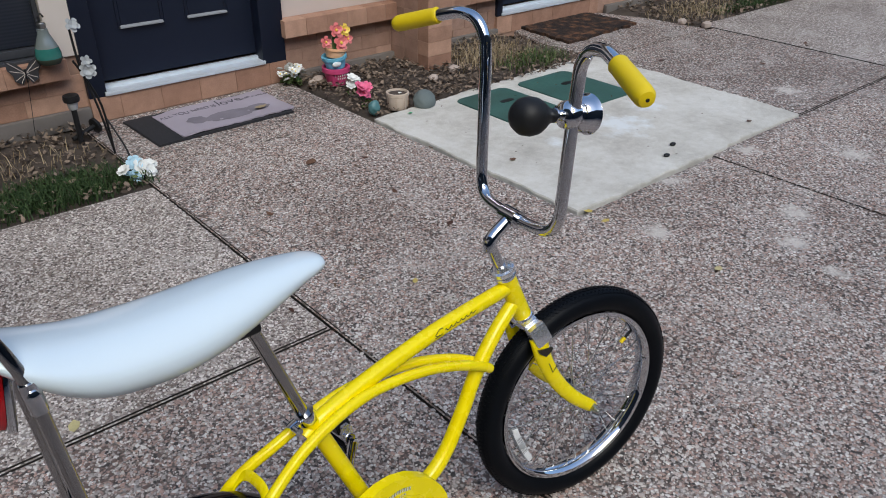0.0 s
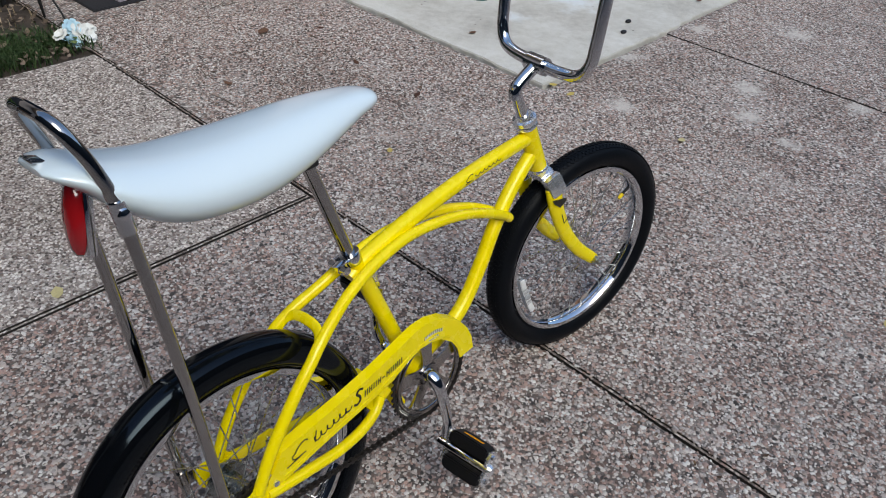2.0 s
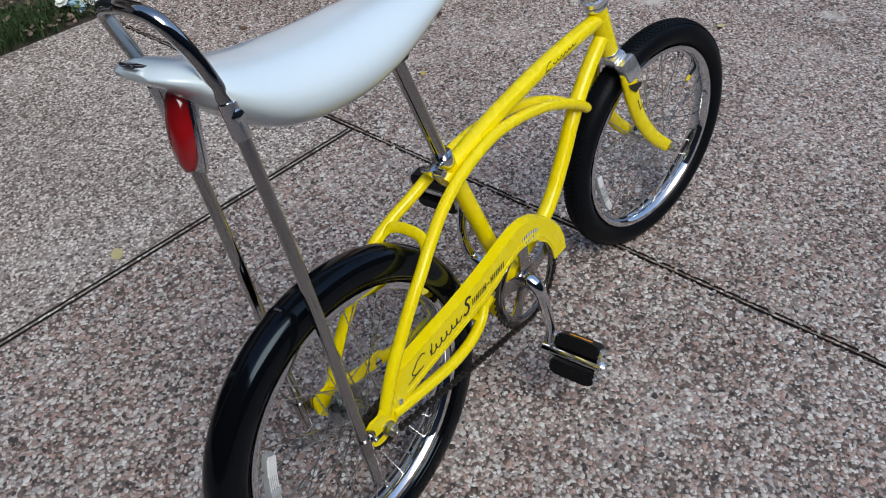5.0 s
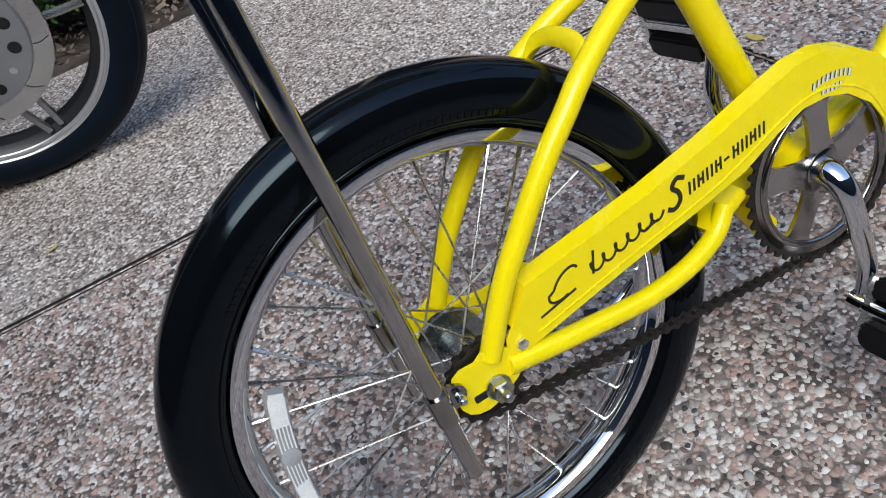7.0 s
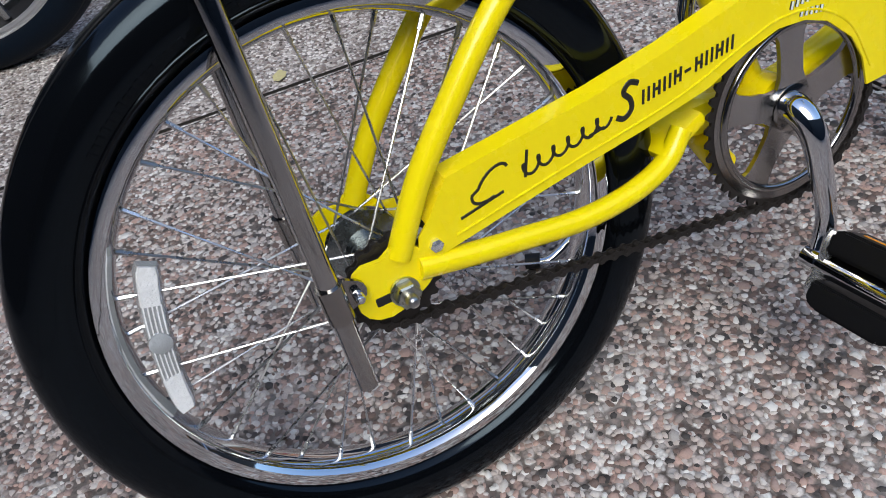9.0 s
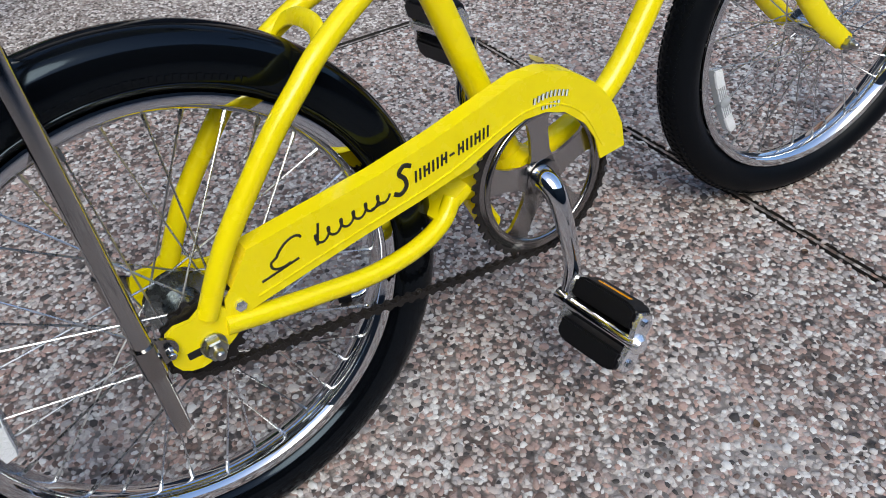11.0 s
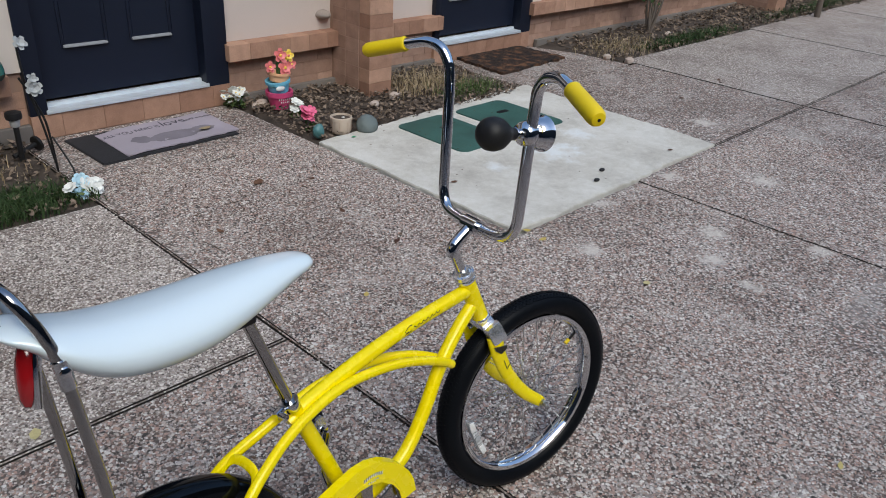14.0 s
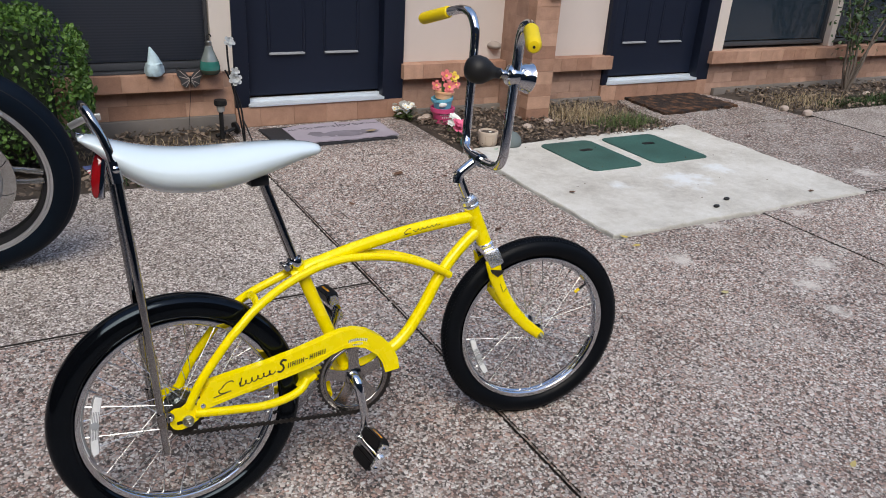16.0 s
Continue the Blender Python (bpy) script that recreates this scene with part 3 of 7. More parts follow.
tr = lathe([(0.008, -0.014), (0.012, -0.010), (0.009, -0.006), (0.009, 0.004), (0.017, 0.007), (0.022, 0.012), (0.0235, 0.020), (0.0235, 0.030), (0.021, 0.034), (0.024, 0.037), (0.029, 0.044), (0.031, 0.054), (0.033, 0.062), (0.034, 0.064), (0.032, 0.066), (0.027, 0.060), (0.022, 0.048), (0.010, 0.040)], 32, "x", cap=False)
part("trumpet", tr, M_CHR, horn, "chrome flared trumpet")
cl = box((0.020, 0.030, 0.016), (0.026, 0.014, 0.004), 0.004)
rod((0.026, -0.012, 0.004), (0.026, 0.034, 0.004), 0.005, 10, cl)
box((0.006, 0.008, 0.030), (0.018, -0.008, 0.004), 0.002, cl)
part("clamp", cl, M_CHR, horn, "chrome clamp and screw")


def wheel(name, centre, m, slick, n_spokes=36, hub_r=0.014, hub_half=0.036, label=""):
    """Spoked bicycle wheel: tyre, rim, hub, spokes with nipples; the axle lies along y."""
    c = Vector(centre)
    w = thing(name, Matrix(), label, "")
    w.parent = bicycle
    for key in ("category",):
        if key in w:
            del w[key]
    tb = bmesh.new()
    sec = []
    for k in range(28):
        a = 2 * math.pi * k / 28
        cs, sn = math.cos(a), math.sin(a)
        if slick:
            cs, sn = math.copysign(abs(cs) ** 0.80, cs), math.copysign(abs(sn) ** 0.84, sn)
        sec.append((0.2330 + 0.0272 * cs * (1.0 if cs < 0 else (1.04 if slick else 0.985)), 0.0268 * sn))
    seg = 120
    rings = []
    for i in range(seg):
        a = 2 * math.pi * i / seg
        rings.append([tb.verts.new(c + Vector((r * math.cos(a), y, r * math.sin(a)))) for r, y in sec])
    for i in range(seg):
        p, q = rings[i], rings[(i + 1) % seg]
        for k in range(28):
            tb.faces.new((p[k], q[k], q[(k + 1) % 28], p[(k + 1) % 28]))
    bmesh.ops.recalc_face_normals(tb, faces=tb.faces)
    tyre = part("tyre", shift(tb, m), M_SLK if slick else M_TYR, w, "glossy black slick tyre" if slick else "black treaded tyre")
    if not slick:
        kb = bmesh.new()
        for i in range(150):
            for row in (-2, -1, 0, 1, 2):
                a = 2 * math.pi * (i + 0.5 * (row % 2)) / 150
                tl = math.asin(max(-1, min(1, row * 0.0075 / 0.0268)))
                r0 = 0.2330 + 0.0268 * math.cos(tl) + 0.0002
                box((0.0022, 0.0048, 0.0075), (0, 0, 0), 0, kb, Matrix.Translation(c) @ Matrix.Rotation(-a, 4, "Y") @ Matrix.Translation((r0, row * 0.0078, 0)) @ Matrix.Rotation(tl, 4, "Z") @ Matrix.Rotation(radians(25 * (1 if row % 2 else -1)), 4, "X"))
        part("tread", shift(kb, m), M_TYR, tyre, "small tread blocks", smooth=False)
    else:
        for s in (-1, 1):
            rb = bmesh.new()
            tube([c + Vector((0.2165 * math.cos(2 * math.pi * i / 96), s * 0.0238, 0.2165 * math.sin(2 * math.pi * i / 96))) for i in range(96)], 0.0008, 6, rb, closed=True)
            part("sidewall_rib", shift(rb, m), M_SLK, tyre)
            mk = bmesh.new()
            for i in range(46):
                a = radians(62 + 1.55 * i + (0.8 if i > 22 else 0))
                box((0.0050 if i % 3 else 0.0062, 0.0012, 0.0034), (0, 0, 0), 0, mk, Matrix.Translation(c) @ Matrix.Rotation(-a, 4, "Y") @ Matrix.Translation((0.2225, s * 0.0258, 0)) @ Matrix.Rotation(s * radians(18), 4, "Z"))
            tagged(part("moulded_marking", shift(mk, m), M_SLK, tyre, smooth=False), "row of faint raised rubber bars", kind="stuff")
    prof = [(0.2065, -0.0150), (0.2085, -0.0165), (0.2085, -0.0185), (0.2060, -0.0190), (0.1985, -0.0180), (0.1945, -0.0135), (0.1915, -0.0040), (0.1910, 0.0), (0.1915, 0.0040), (0.1945, 0.0135),
            (0.1985, 0.0180), (0.2060, 0.0190), (0.2085, 0.0185), (0.2085, 0.0165), (0.2065, 0.0150)]
    rim = part("rim", shift(lathe(prof, 96, "y", c, cap=False), m), M_CHR, w, "chromed steel rim")
    if slick:
        hp = [(0.006, -0.053), (0.012, -0.047), (0.015, -0.041), (0.016, -0.036), (0.0285, -0.034), (0.0285, -0.031), (0.019, -0.027), (0.0185, 0.020), (0.0325, 0.024), (0.0335, 0.030), (0.030, 0.036), (0.024, 0.042), (0.010, 0.047), (0.006, 0.053)]
    else:
        hp = [(0.005, -0.044), (0.010, -0.040), (0.012, -0.034), (0.0215, -0.031), (0.0215, -0.029), (0.013, -0.024), (0.0115, 0.0), (0.013, 0.024), (0.0215, 0.029), (0.0215, 0.031), (0.012, 0.034), (0.010, 0.040), (0.005, 0.044)]
    part("hub", shift(lathe(hp, 28, "y", c), m), M_HUB if slick else M_CHR, w, "steel coaster-brake hub" if slick else "small steel hub")
    for i in range(n_spokes):
        s = 1 if i % 2 else -1
        lead = 1 if (i // 2) % 2 else -1
        a = 2 * math.pi * (i + 0.25) / n_spokes
        fr, fy = (0.026, 0.0325) if not slick else ((0.031, 0.027) if s > 0 else (0.026, 0.0325))
        fr = fr if slick else 0.0195
        ha = a + lead * radians(62)
        h = c + Vector((fr * math.cos(ha), s * fy if slick else s * 0.030, fr * math.sin(ha)))
        e = c + Vector((0.1925 * math.cos(a), s * 0.003, 0.1925 * math.sin(a)))
        sp = part("spoke", shift(rod(h, e, 0.00105, 6), m), M_SPK, w)
        d = (h - e).normalized()
        part("nipple", shift(rod(e, e + d * 0.012, 0.0021, 6), m), M_SPK, sp)
    return w


def sized(c, k, lean=0.0, yaw=0.0):
    """Scales a wheel in its plane and sets it slightly askew in the dropouts."""
    return Matrix.Translation(c) @ Matrix.Rotation(radians(yaw), 4, "Z") @ Matrix.Rotation(radians(-lean), 4, "X") @ Matrix.Diagonal((k, 1, k, 1)) @ Matrix.Translation(-c)


FRONT_M, REAR_M = TURN_M @ sized(AX_F, 0.975), sized(AX_R, 0.995)
front = wheel("front_wheel", AX_F, FRONT_M, False, label="spoked front wheel with a black treaded tyre")
rear = wheel("rear_wheel", AX_R, REAR_M, True, label="spoked rear wheel with a glossy black slick tyre")


def nut(name, centre, m, parent, r=0.0085, out=-1):
    """Hexagon nut with a round washer face and the domed end of the axle."""
    nb = lathe([(r * 0.98, out * 0.0018), (r, out * 0.0026), (r, out * 0.0096), (r * 0.86, out * 0.0110)], 6, "y", centre)
    lathe([(r * 1.12, 0), (r * 1.12, out * 0.0019)], 24, "y", centre, nb)
    n_ = part(name, shift(nb, m), M_ZINC, parent, "zinc-plated axle nut", angle=25)
    part("axle_end", shift(lathe([(0.0050, out * 0.0105), (0.0050, out * 0.0175), (0.0040, out * 0.0200), (0.0018, out * 0.0212)], 16, "y", centre), m), M_STL, n_, "bright threaded axle end")


for s in (-1, 1):
    nut("axle_nut", AX_F + Vector((0, s * 0.0565, 0)), TURN_M, front, 0.008, s)
    nut("axle_nut", AX_R + Vector((0.002, s * 0.0585, -0.001)), Matrix(), rear, 0.0105, s)
    part("washer", lathe([(0.0118, s * 0.058), (0.0118, s * 0.0592)], 20, "y", AX_R + Vector((0.002, 0, -0.001))), M_ZINC, rear)

M_REFL = plain("clear_reflector", (0.72, 0.75, 0.77), 0.16, coat=0.5, var=0.15, scale=130, bump_s=0.3, bump_scale=420)
M_REFL.node_tree.nodes["Principled BSDF"].inputs["Transmission Weight"].default_value = 0.55
M_REFW = plain("white_prism_plastic", (0.90, 0.91, 0.92), 0.15, coat=0.6, var=0.25, scale=160, bump_s=0.9, bump_scale=420)


def spoke_reflector(wh, c, m, a0, a1, r, r_end=None):
    """Curved clear bar with a ribbed middle, bright mosaic ends and a clip button."""
    n = 20

    def strip(k0, k1, q0, q1, y0, y1):
        """A length of the bar between two fractions of its width and two depths."""
        bm, rows = bmesh.new(), []
        for k in range(k0, k1 + 1):
            a = radians(a0 + (a1 - a0) * k / n)
            mid = r + ((r_end or r) - r) * k / n - 0.006 * math.sin(math.pi * k / n)
            w = 0.0095 * (0.8 if k in (0, n) else 1)
            rows.append([bm.verts.new(Vector(c) + Vector(((mid + q * w) * math.cos(a), y, (mid + q * w) * math.sin(a)))) for q, y in ((q0, y0), (q0 * 0.9 + q1 * 0.1, y1), (q0 * 0.1 + q1 * 0.9, y1), (q1, y0))])
        for p, q in zip(rows, rows[1:]):
            for k in range(4):
                bm.faces.new((p[k], p[(k + 1) % 4], q[(k + 1) % 4], q[k]))
        bm.faces.new(rows[0][::-1])
        bm.faces.new(rows[-1])
        bmesh.ops.recalc_face_normals(bm, faces=bm.faces)
        return shift(bm, m)

    rf = part("spoke_reflector", strip(0, n, -1, 1, -0.002, -0.0115), M_REFL, wh, "clear ribbed plastic spoke reflector")
    for k0, k1 in ((0, 5), (15, 20)):
        part("bright_end", strip(k0, k1, -0.82, 0.82, -0.0110, -0.0135), M_REFW, rf, "bright white mosaic end")
    for k in range(5):
        q = -0.72 + 0.32 * k
        part("rib", strip(5, 15, q, q + 0.15, -0.0110, -0.0132), M_REFW, rf)
    am, rm_ = radians((a0 + a1) / 2), (r + (r_end or r)) / 2 - 0.006
    part("centre_button", shift(lathe([(0.0085, -0.0120), (0.0085, -0.0150), (0.004, -0.0165)], 16, "y", Vector(c) + Vector((rm_ * math.cos(am), 0, rm_ * math.sin(am)))), m), M_REFL, rf)


spoke_reflector(rear, AX_R, REAR_M, 154, 195, 0.172, 0.183)
spoke_reflector(front, AX_F, FRONT_M, 183, 220, 0.176)
va = radians(33)
vd = Vector((math.cos(va), 0, math.sin(va)))
valve = part("valve", shift(rod(AX_F + vd * 0.193, AX_F + vd * 0.163, 0.0032, 8), FRONT_M), M_BLK, front, "black valve stem")
part("valve_cap", shift(rod(AX_F + vd * 0.166, AX_F + vd * 0.152, 0.0045, 8), TURN_M), M_YPL, valve, "yellow valve cap")

# chain guard
GUARD = [(0.030, 0.306), (0.022, 0.298), (0.0195, 0.288), (0.024, 0.279), (0.036, 0.277), (0.10, 0.2875), (0.16, 0.2965), (0.22, 0.3045), (0.282, 0.315), (0.322, 0.331), (0.353, 0.339), (0.380, 0.337), (0.405, 0.328),
         (0.432, 0.305), (0.446, 0.282), (0.452, 0.255), (0.489, 0.257), (0.486, 0.285), (0.476, 0.310), (0.461, 0.331), (0.446, 0.347), (0.414, 0.369), (0.382, 0.380), (0.350, 0.381), (0.319, 0.3745), (0.247, 0.3585), (0.180, 0.3475), (0.089, 0.338), (0.052, 0.334)]
gb = plate(GUARD, -0.0580, -0.0560)
top_run = GUARD[16:] + GUARD[:1]
for (x0, z0), (x1, z1) in zip(top_run, top_run[1:]):
    vs = [gb.verts.new(p) for p in ((x0, -0.0578, z0), (x1, -0.0578, z1), (x1, -0.040, z1 + 0.003), (x0, -0.040, z0 + 0.003))]
    vs2 = [gb.verts.new(v.co + Vector((0, 0, -0.0016))) for v in vs]
    gb.faces.new(vs)
    gb.faces.new(vs2[::-1])
bmesh.ops.remove_doubles(gb, verts=gb.verts, dist=0.0003)
bmesh.ops.recalc_face_normals(gb, faces=gb.faces)
guard = part("chain_guard", gb, M_YEL, bicycle, "yellow pressed-steel chain guard with black and white markings", angle=25)
part("pressed_rib", tube(spline([(0.05, -0.0576, 0.287), (0.15, -0.0576, 0.303), (0.25, -0.0576, 0.318), (0.318, -0.0576, 0.338), (0.354, -0.0576, 0.3465), (0.392, -0.0576, 0.342), (0.430, -0.0576, 0.317), (0.455, -0.0576, 0.272)]), 0.0014, 8), M_YEL, guard)
gdir = Vector((1, 0, 0.155)).normalized()
gup = Vector((-gdir.z, 0, gdir.x))
go = Vector((0.060, -0.0582, 0.3005))
script = flourish(0.008, 0.0215, 0.0105, 6, 0.080) + [[(-0.004, -0.0015), (0.034, -0.0005)], [(0.0535, 0.0), (0.062, 0.0195)], [(0.112, 0.001), (0.126, 0.001)]]
part("script_decal", strokes(script, 0.00125, go, gdir, gup, Vector((0, -1, 0))), M_INK, guard, "thin black running pen stroke")
swoosh = spline([(0.163, 0, 0.0185), (0.156, 0, 0.0225), (0.149, 0, 0.0175), (0.153, 0, 0.0100), (0.152, 0, 0.0020), (0.144, 0, -0.0020), (0.138, 0, 0.0020)], 5)
part("bold_decal", strokes([[(p.x, p.z) for p in swoosh]], 0.0023, go, gdir, gup, Vector((0, -1, 0))), M_INK, guard, "bold black slanted flourish")
block = []
for k in range(9):
    u = 0.1625 + k * 0.0102
    if k == 4:
        block.append([(u + 0.0005, 0.0050), (u + 0.0065, 0.0050)])
        continue
    block.append([(u, 0.0), (u + 0.0034, 0.0110)])
    block.append([(u + 0.0052, 0.0), (u + 0.0086, 0.0110)])
    if k % 2:
        block.append([(u + 0.0030, 0.0055), (u + 0.0064, 0.0055)])
part("block_decal", strokes(block, 0.00125, go, gdir, gup, Vector((0, -1, 0))), M_INK, guard, "row of short black slanted bars")
wb = []
for k in range(9):
    lift = 0.0035 * math.sin(math.pi * k / 8)
    wb.append([(k * 0.0053, lift - 0.001 * k * 0.5), (k * 0.0053 + 0.0012, 0.0062 + lift - 0.001 * k * 0.5)])
for k in range(5):
    wb.append([(0.011 + k * 0.0052, -0.0085 - 0.0005 * k), (0.0118 + k * 0.0052, -0.0030 - 0.0005 * k)])
part("decal_outline", strokes(wb, 0.0024, Vector((0.366, -0.0577, 0.3500)), Vector((1, 0, -0.03)), Vector((0.12, 0, 1)), Vector((0, -1, 0))), M_INK, guard, "thin black outline")
part("white_decal", strokes(wb, 0.0014, Vector((0.366, -0.0582, 0.3500)), Vector((1, 0, -0.03)), Vector((0.12, 0, 1)), Vector((0, -1, 0))), M_WHT, guard, "small white bars")
part("guard_bolt", lathe([(0.0054, 0), (0.0054, -0.0035), (0.003, -0.0048)], 6, "y", (0.0325, -0.0582, 0.2875)), M_PLATED, guard, "steel bolt")


# crankset
cr = bmesh.new()
ring_pts = []
for k in range(44 * 4):
    a = 2 * math.pi * k / (44 * 4)
    ring_pts.append((a, 0.0925 if k % 4 < 2 else 0.0875))
CR = BB + Vector((0.001, 0, -0.001))
outer = [(CR.x + r * math.cos(a), CR.z + r * math.sin(a)) for a, r in ring_pts]
inner = [(CR.x + 0.0835 * math.cos(a), CR.z + 0.0835 * math.sin(a)) for a, r in ring_pts]
va_, vb_, vc_, vd_ = ([cr.verts.new((x, y, z)) for x, z in o] for o, y in ((outer, -0.0455), (outer, -0.0425), (inner, -0.0455), (inner, -0.0425)))
n = len(outer)
for k in range(n):
    j = (k + 1) % n
    for q in ((va_[k], va_[j], vb_[j], vb_[k]), (va_[k], vc_[k], vc_[j], va_[j]), (vb_[k], vb_[j], vd_[j], vd_[k]), (vc_[k], vd_[k], vd_[j], vc_[j])):
        cr.faces.new(q)
bmesh.ops.recalc_face_normals(cr, faces=cr.faces)
crankset = part("chainring", lathe([(0.0725, -0.0425), (0.0725, -0.0462), (0.0845, -0.0462), (0.0845, -0.0425), (0.0725, -0.0425)], 96, "y", CR, cap=False), M_CHD, bicycle, "worn steel five-spoke chainring", angle=30)
part("teeth", cr, M_CHN, crankset, "oily dark sprocket teeth", angle=30)
for k in range(5):
    a = 2 * math.pi * k / 5 + radians(90)
    arm = plate([(0.012, -0.019), (0.030, -0.0125), (0.050, -0.0120), (0.064, -0.0135), (0.075, -0.020), (0.0765, 0.0), (0.075, 0.020), (0.064, 0.0135), (0.050, 0.0120), (0.030, 0.0125), (0.012, 0.019)], -0.0022, 0.0022)
    part("spider_arm", shift(arm, Matrix.Translation(CR + Vector((0, -0.044, 0))) @ Matrix.Rotation(-a, 4, "Y")), M_RING, crankset)
part("ring_bead", tube([CR + Vector((0.0745 * math.cos(2 * math.pi * i / 72), -0.0455, 0.0745 * math.sin(2 * math.pi * i / 72))) for i in range(72)], 0.0038, 10, closed=True), M_CHD, crankset, "rounded inner edge")
PED_R, PED_L = BB + Vector((-0.010, -0.092, -0.138)), BB + Vector((0.022, 0.098, 0.118))
ck = tube(spline([BB + Vector((-0.003, -0.036, 0.002)), BB + Vector((-0.003, -0.055, 0.001)), BB + Vector((-0.001, -0.069, -0.013)), BB + Vector((0.002, -0.076, -0.045)), BB + Vector((0.004, -0.083, -0.10)), PED_R + Vector((0, 0.008, -0.004))], 8), (0.0150, 0.0078), 16, flat=1.0)
lathe([(0.012, 0.016), (0.012, 0.0), (0.009, -0.003)], 18, "y", PED_R, ck)
part("ring_boss", lathe([(0.021, -0.041), (0.021, -0.0470), (0.016, -0.049)], 28, "y", CR), M_CHD, crankset, "steel boss")
crank = part("crank", ck, M_CHR, bicycle, "chrome one-piece crank arm")
ck2 = tube(spline([BB + Vector((0, 0.036, 0)), BB + Vector((-0.001, 0.058, 0.004)), BB + Vector((-0.001, 0.074, 0.018)), BB + Vector((-0.003, 0.082, 0.06)), PED_L + Vector((0, -0.010, 0.003))], 8), (0.0115, 0.0085), 14)
part("crank", ck2, M_CHR, bicycle, "chrome one-piece crank arm")


def pedal(at, side, tilt):
    """Two chamfered rubber blocks on a chrome barrel between pressed end plates."""
    m = Matrix.Translation(at) @ Matrix.Rotation(radians(tilt), 4, "Y") @ Matrix.Diagonal((0.90, 0.96, 0.90, 1))
    p = thing("pedal", Matrix(), "black rubber block pedal with chrome end cap", "")
    p.parent = bicycle
    if "category" in p:
        del p["category"]
    y0 = side * 0.053
    part("barrel", shift(rod((0, 0, 0), (0, side * 0.102, 0), 0.0120, 20), m), M_CHR, p, "chrome barrel")
    for s in (-1, 1):
        blk = bmesh.new()
        hx, hy, hz, cut = 0.0140, 0.0455, 0.0165, 0.012
        outline = [(-hx, -hy), (hx - cut * 0.5, -hy), (hx, -hy + cut), (hx, hy - cut), (hx - cut * 0.5, hy), (-hx, hy)]
        lo, hi = ([blk.verts.new((s * (0.0285 + x), y0 + y, z)) for x, y in outline] for z in (-hz, hz))
        blk.faces.new(lo)
        blk.faces.new(hi[::-1])
        for k in range(6):
            blk.faces.new((lo[k], lo[k - 1], hi[k - 1], hi[k]))
        bmesh.ops.recalc_face_normals(blk, faces=blk.faces)
        bmesh.ops.bevel(blk, geom=blk.edges[:], offset=0.003, segments=2, affect="EDGES")
        b = part("rubber_block", shift(blk, m), M_PBLK, p)
        part("reflector_strip", shift(box((0.0025, 0.048, 0.0055), (s * 0.0420, y0, 0), 0.0008), m), M_ORA, b, "amber reflector strip")
    for yy in (side * 0.005, side * 0.1005):
        pl = plate([(-0.036, -0.008), (-0.024, -0.014), (-0.010, -0.011), (0.010, -0.011), (0.024, -0.014), (0.036, -0.008), (0.036, 0.008), (0.024, 0.014), (0.010, 0.011), (-0.010, 0.011), (-0.024, 0.014), (-0.036, 0.008)], yy - 0.0035, yy + 0.0035, bevel=0.0015)
        part("end_plate", shift(pl, m), M_PLATED, p, "pressed chrome end plate")
    part("dust_cap", shift(lathe([(0.0125, side * 0.1015), (0.0130, side * 0.106), (0.0085, side * 0.1115), (0.001, side * 0.113)], 18, "y"), m), M_PLATED, p, "domed chrome dust cap")
    for s in (-1, 1):
        part("pedal_nut", shift(lathe([(0.0055, side * 0.102), (0.0055, side * 0.107), (0.002, side * 0.1085)], 6, "y", (s * 0.026, 0, 0)), m), M_CHR, p)
    return p


M_PBLK = plain("clean_black_rubber", (0.007, 0.007, 0.008), 0.42, var=0.2, spec=0.25)
pedal(PED_R, -1, -60)
pedal(PED_L, 1, 80)

# sprocket and chain
sp = bmesh.new()
teeth = [(AX_R.x + (0.0375 if k % 4 < 2 else 0.033) * math.cos(2 * math.pi * k / 72), AX_R.z + (0.0375 if k % 4 < 2 else 0.033) * math.sin(2 * math.pi * k / 72)) for k in range(72)]
plate(teeth, -0.0425, -0.0455, sp)
part("rear_sprocket", sp, M_CHN, bicycle, "small dark oily sprocket")
rl, rb_ = 0.0905, 0.0355
ch = bmesh.new()
d = CR - AX_R
base_a = math.atan2(d.z, d.x)
off = math.asin((rl - rb_) / d.length)
path = []
for k in range(41):
    a = base_a + math.pi / 2 + off - (math.pi + 2 * off) * k / 40
    path.append(Vector((CR.x + rl * math.cos(a), 0, CR.z + rl * math.sin(a))))
for k in range(41):
    a = base_a - math.pi / 2 - off - (math.pi - 2 * off) * k / 40
    path.append(Vector((AX_R.x + rb_ * math.cos(a), 0, AX_R.z + rb_ * math.sin(a))))
path.append(path[0])
links = 0.0127
cum = [0.0]
for p, q in zip(path, path[1:]):
    cum.append(cum[-1] + (q - p).length)
nl = int(cum[-1] / links)
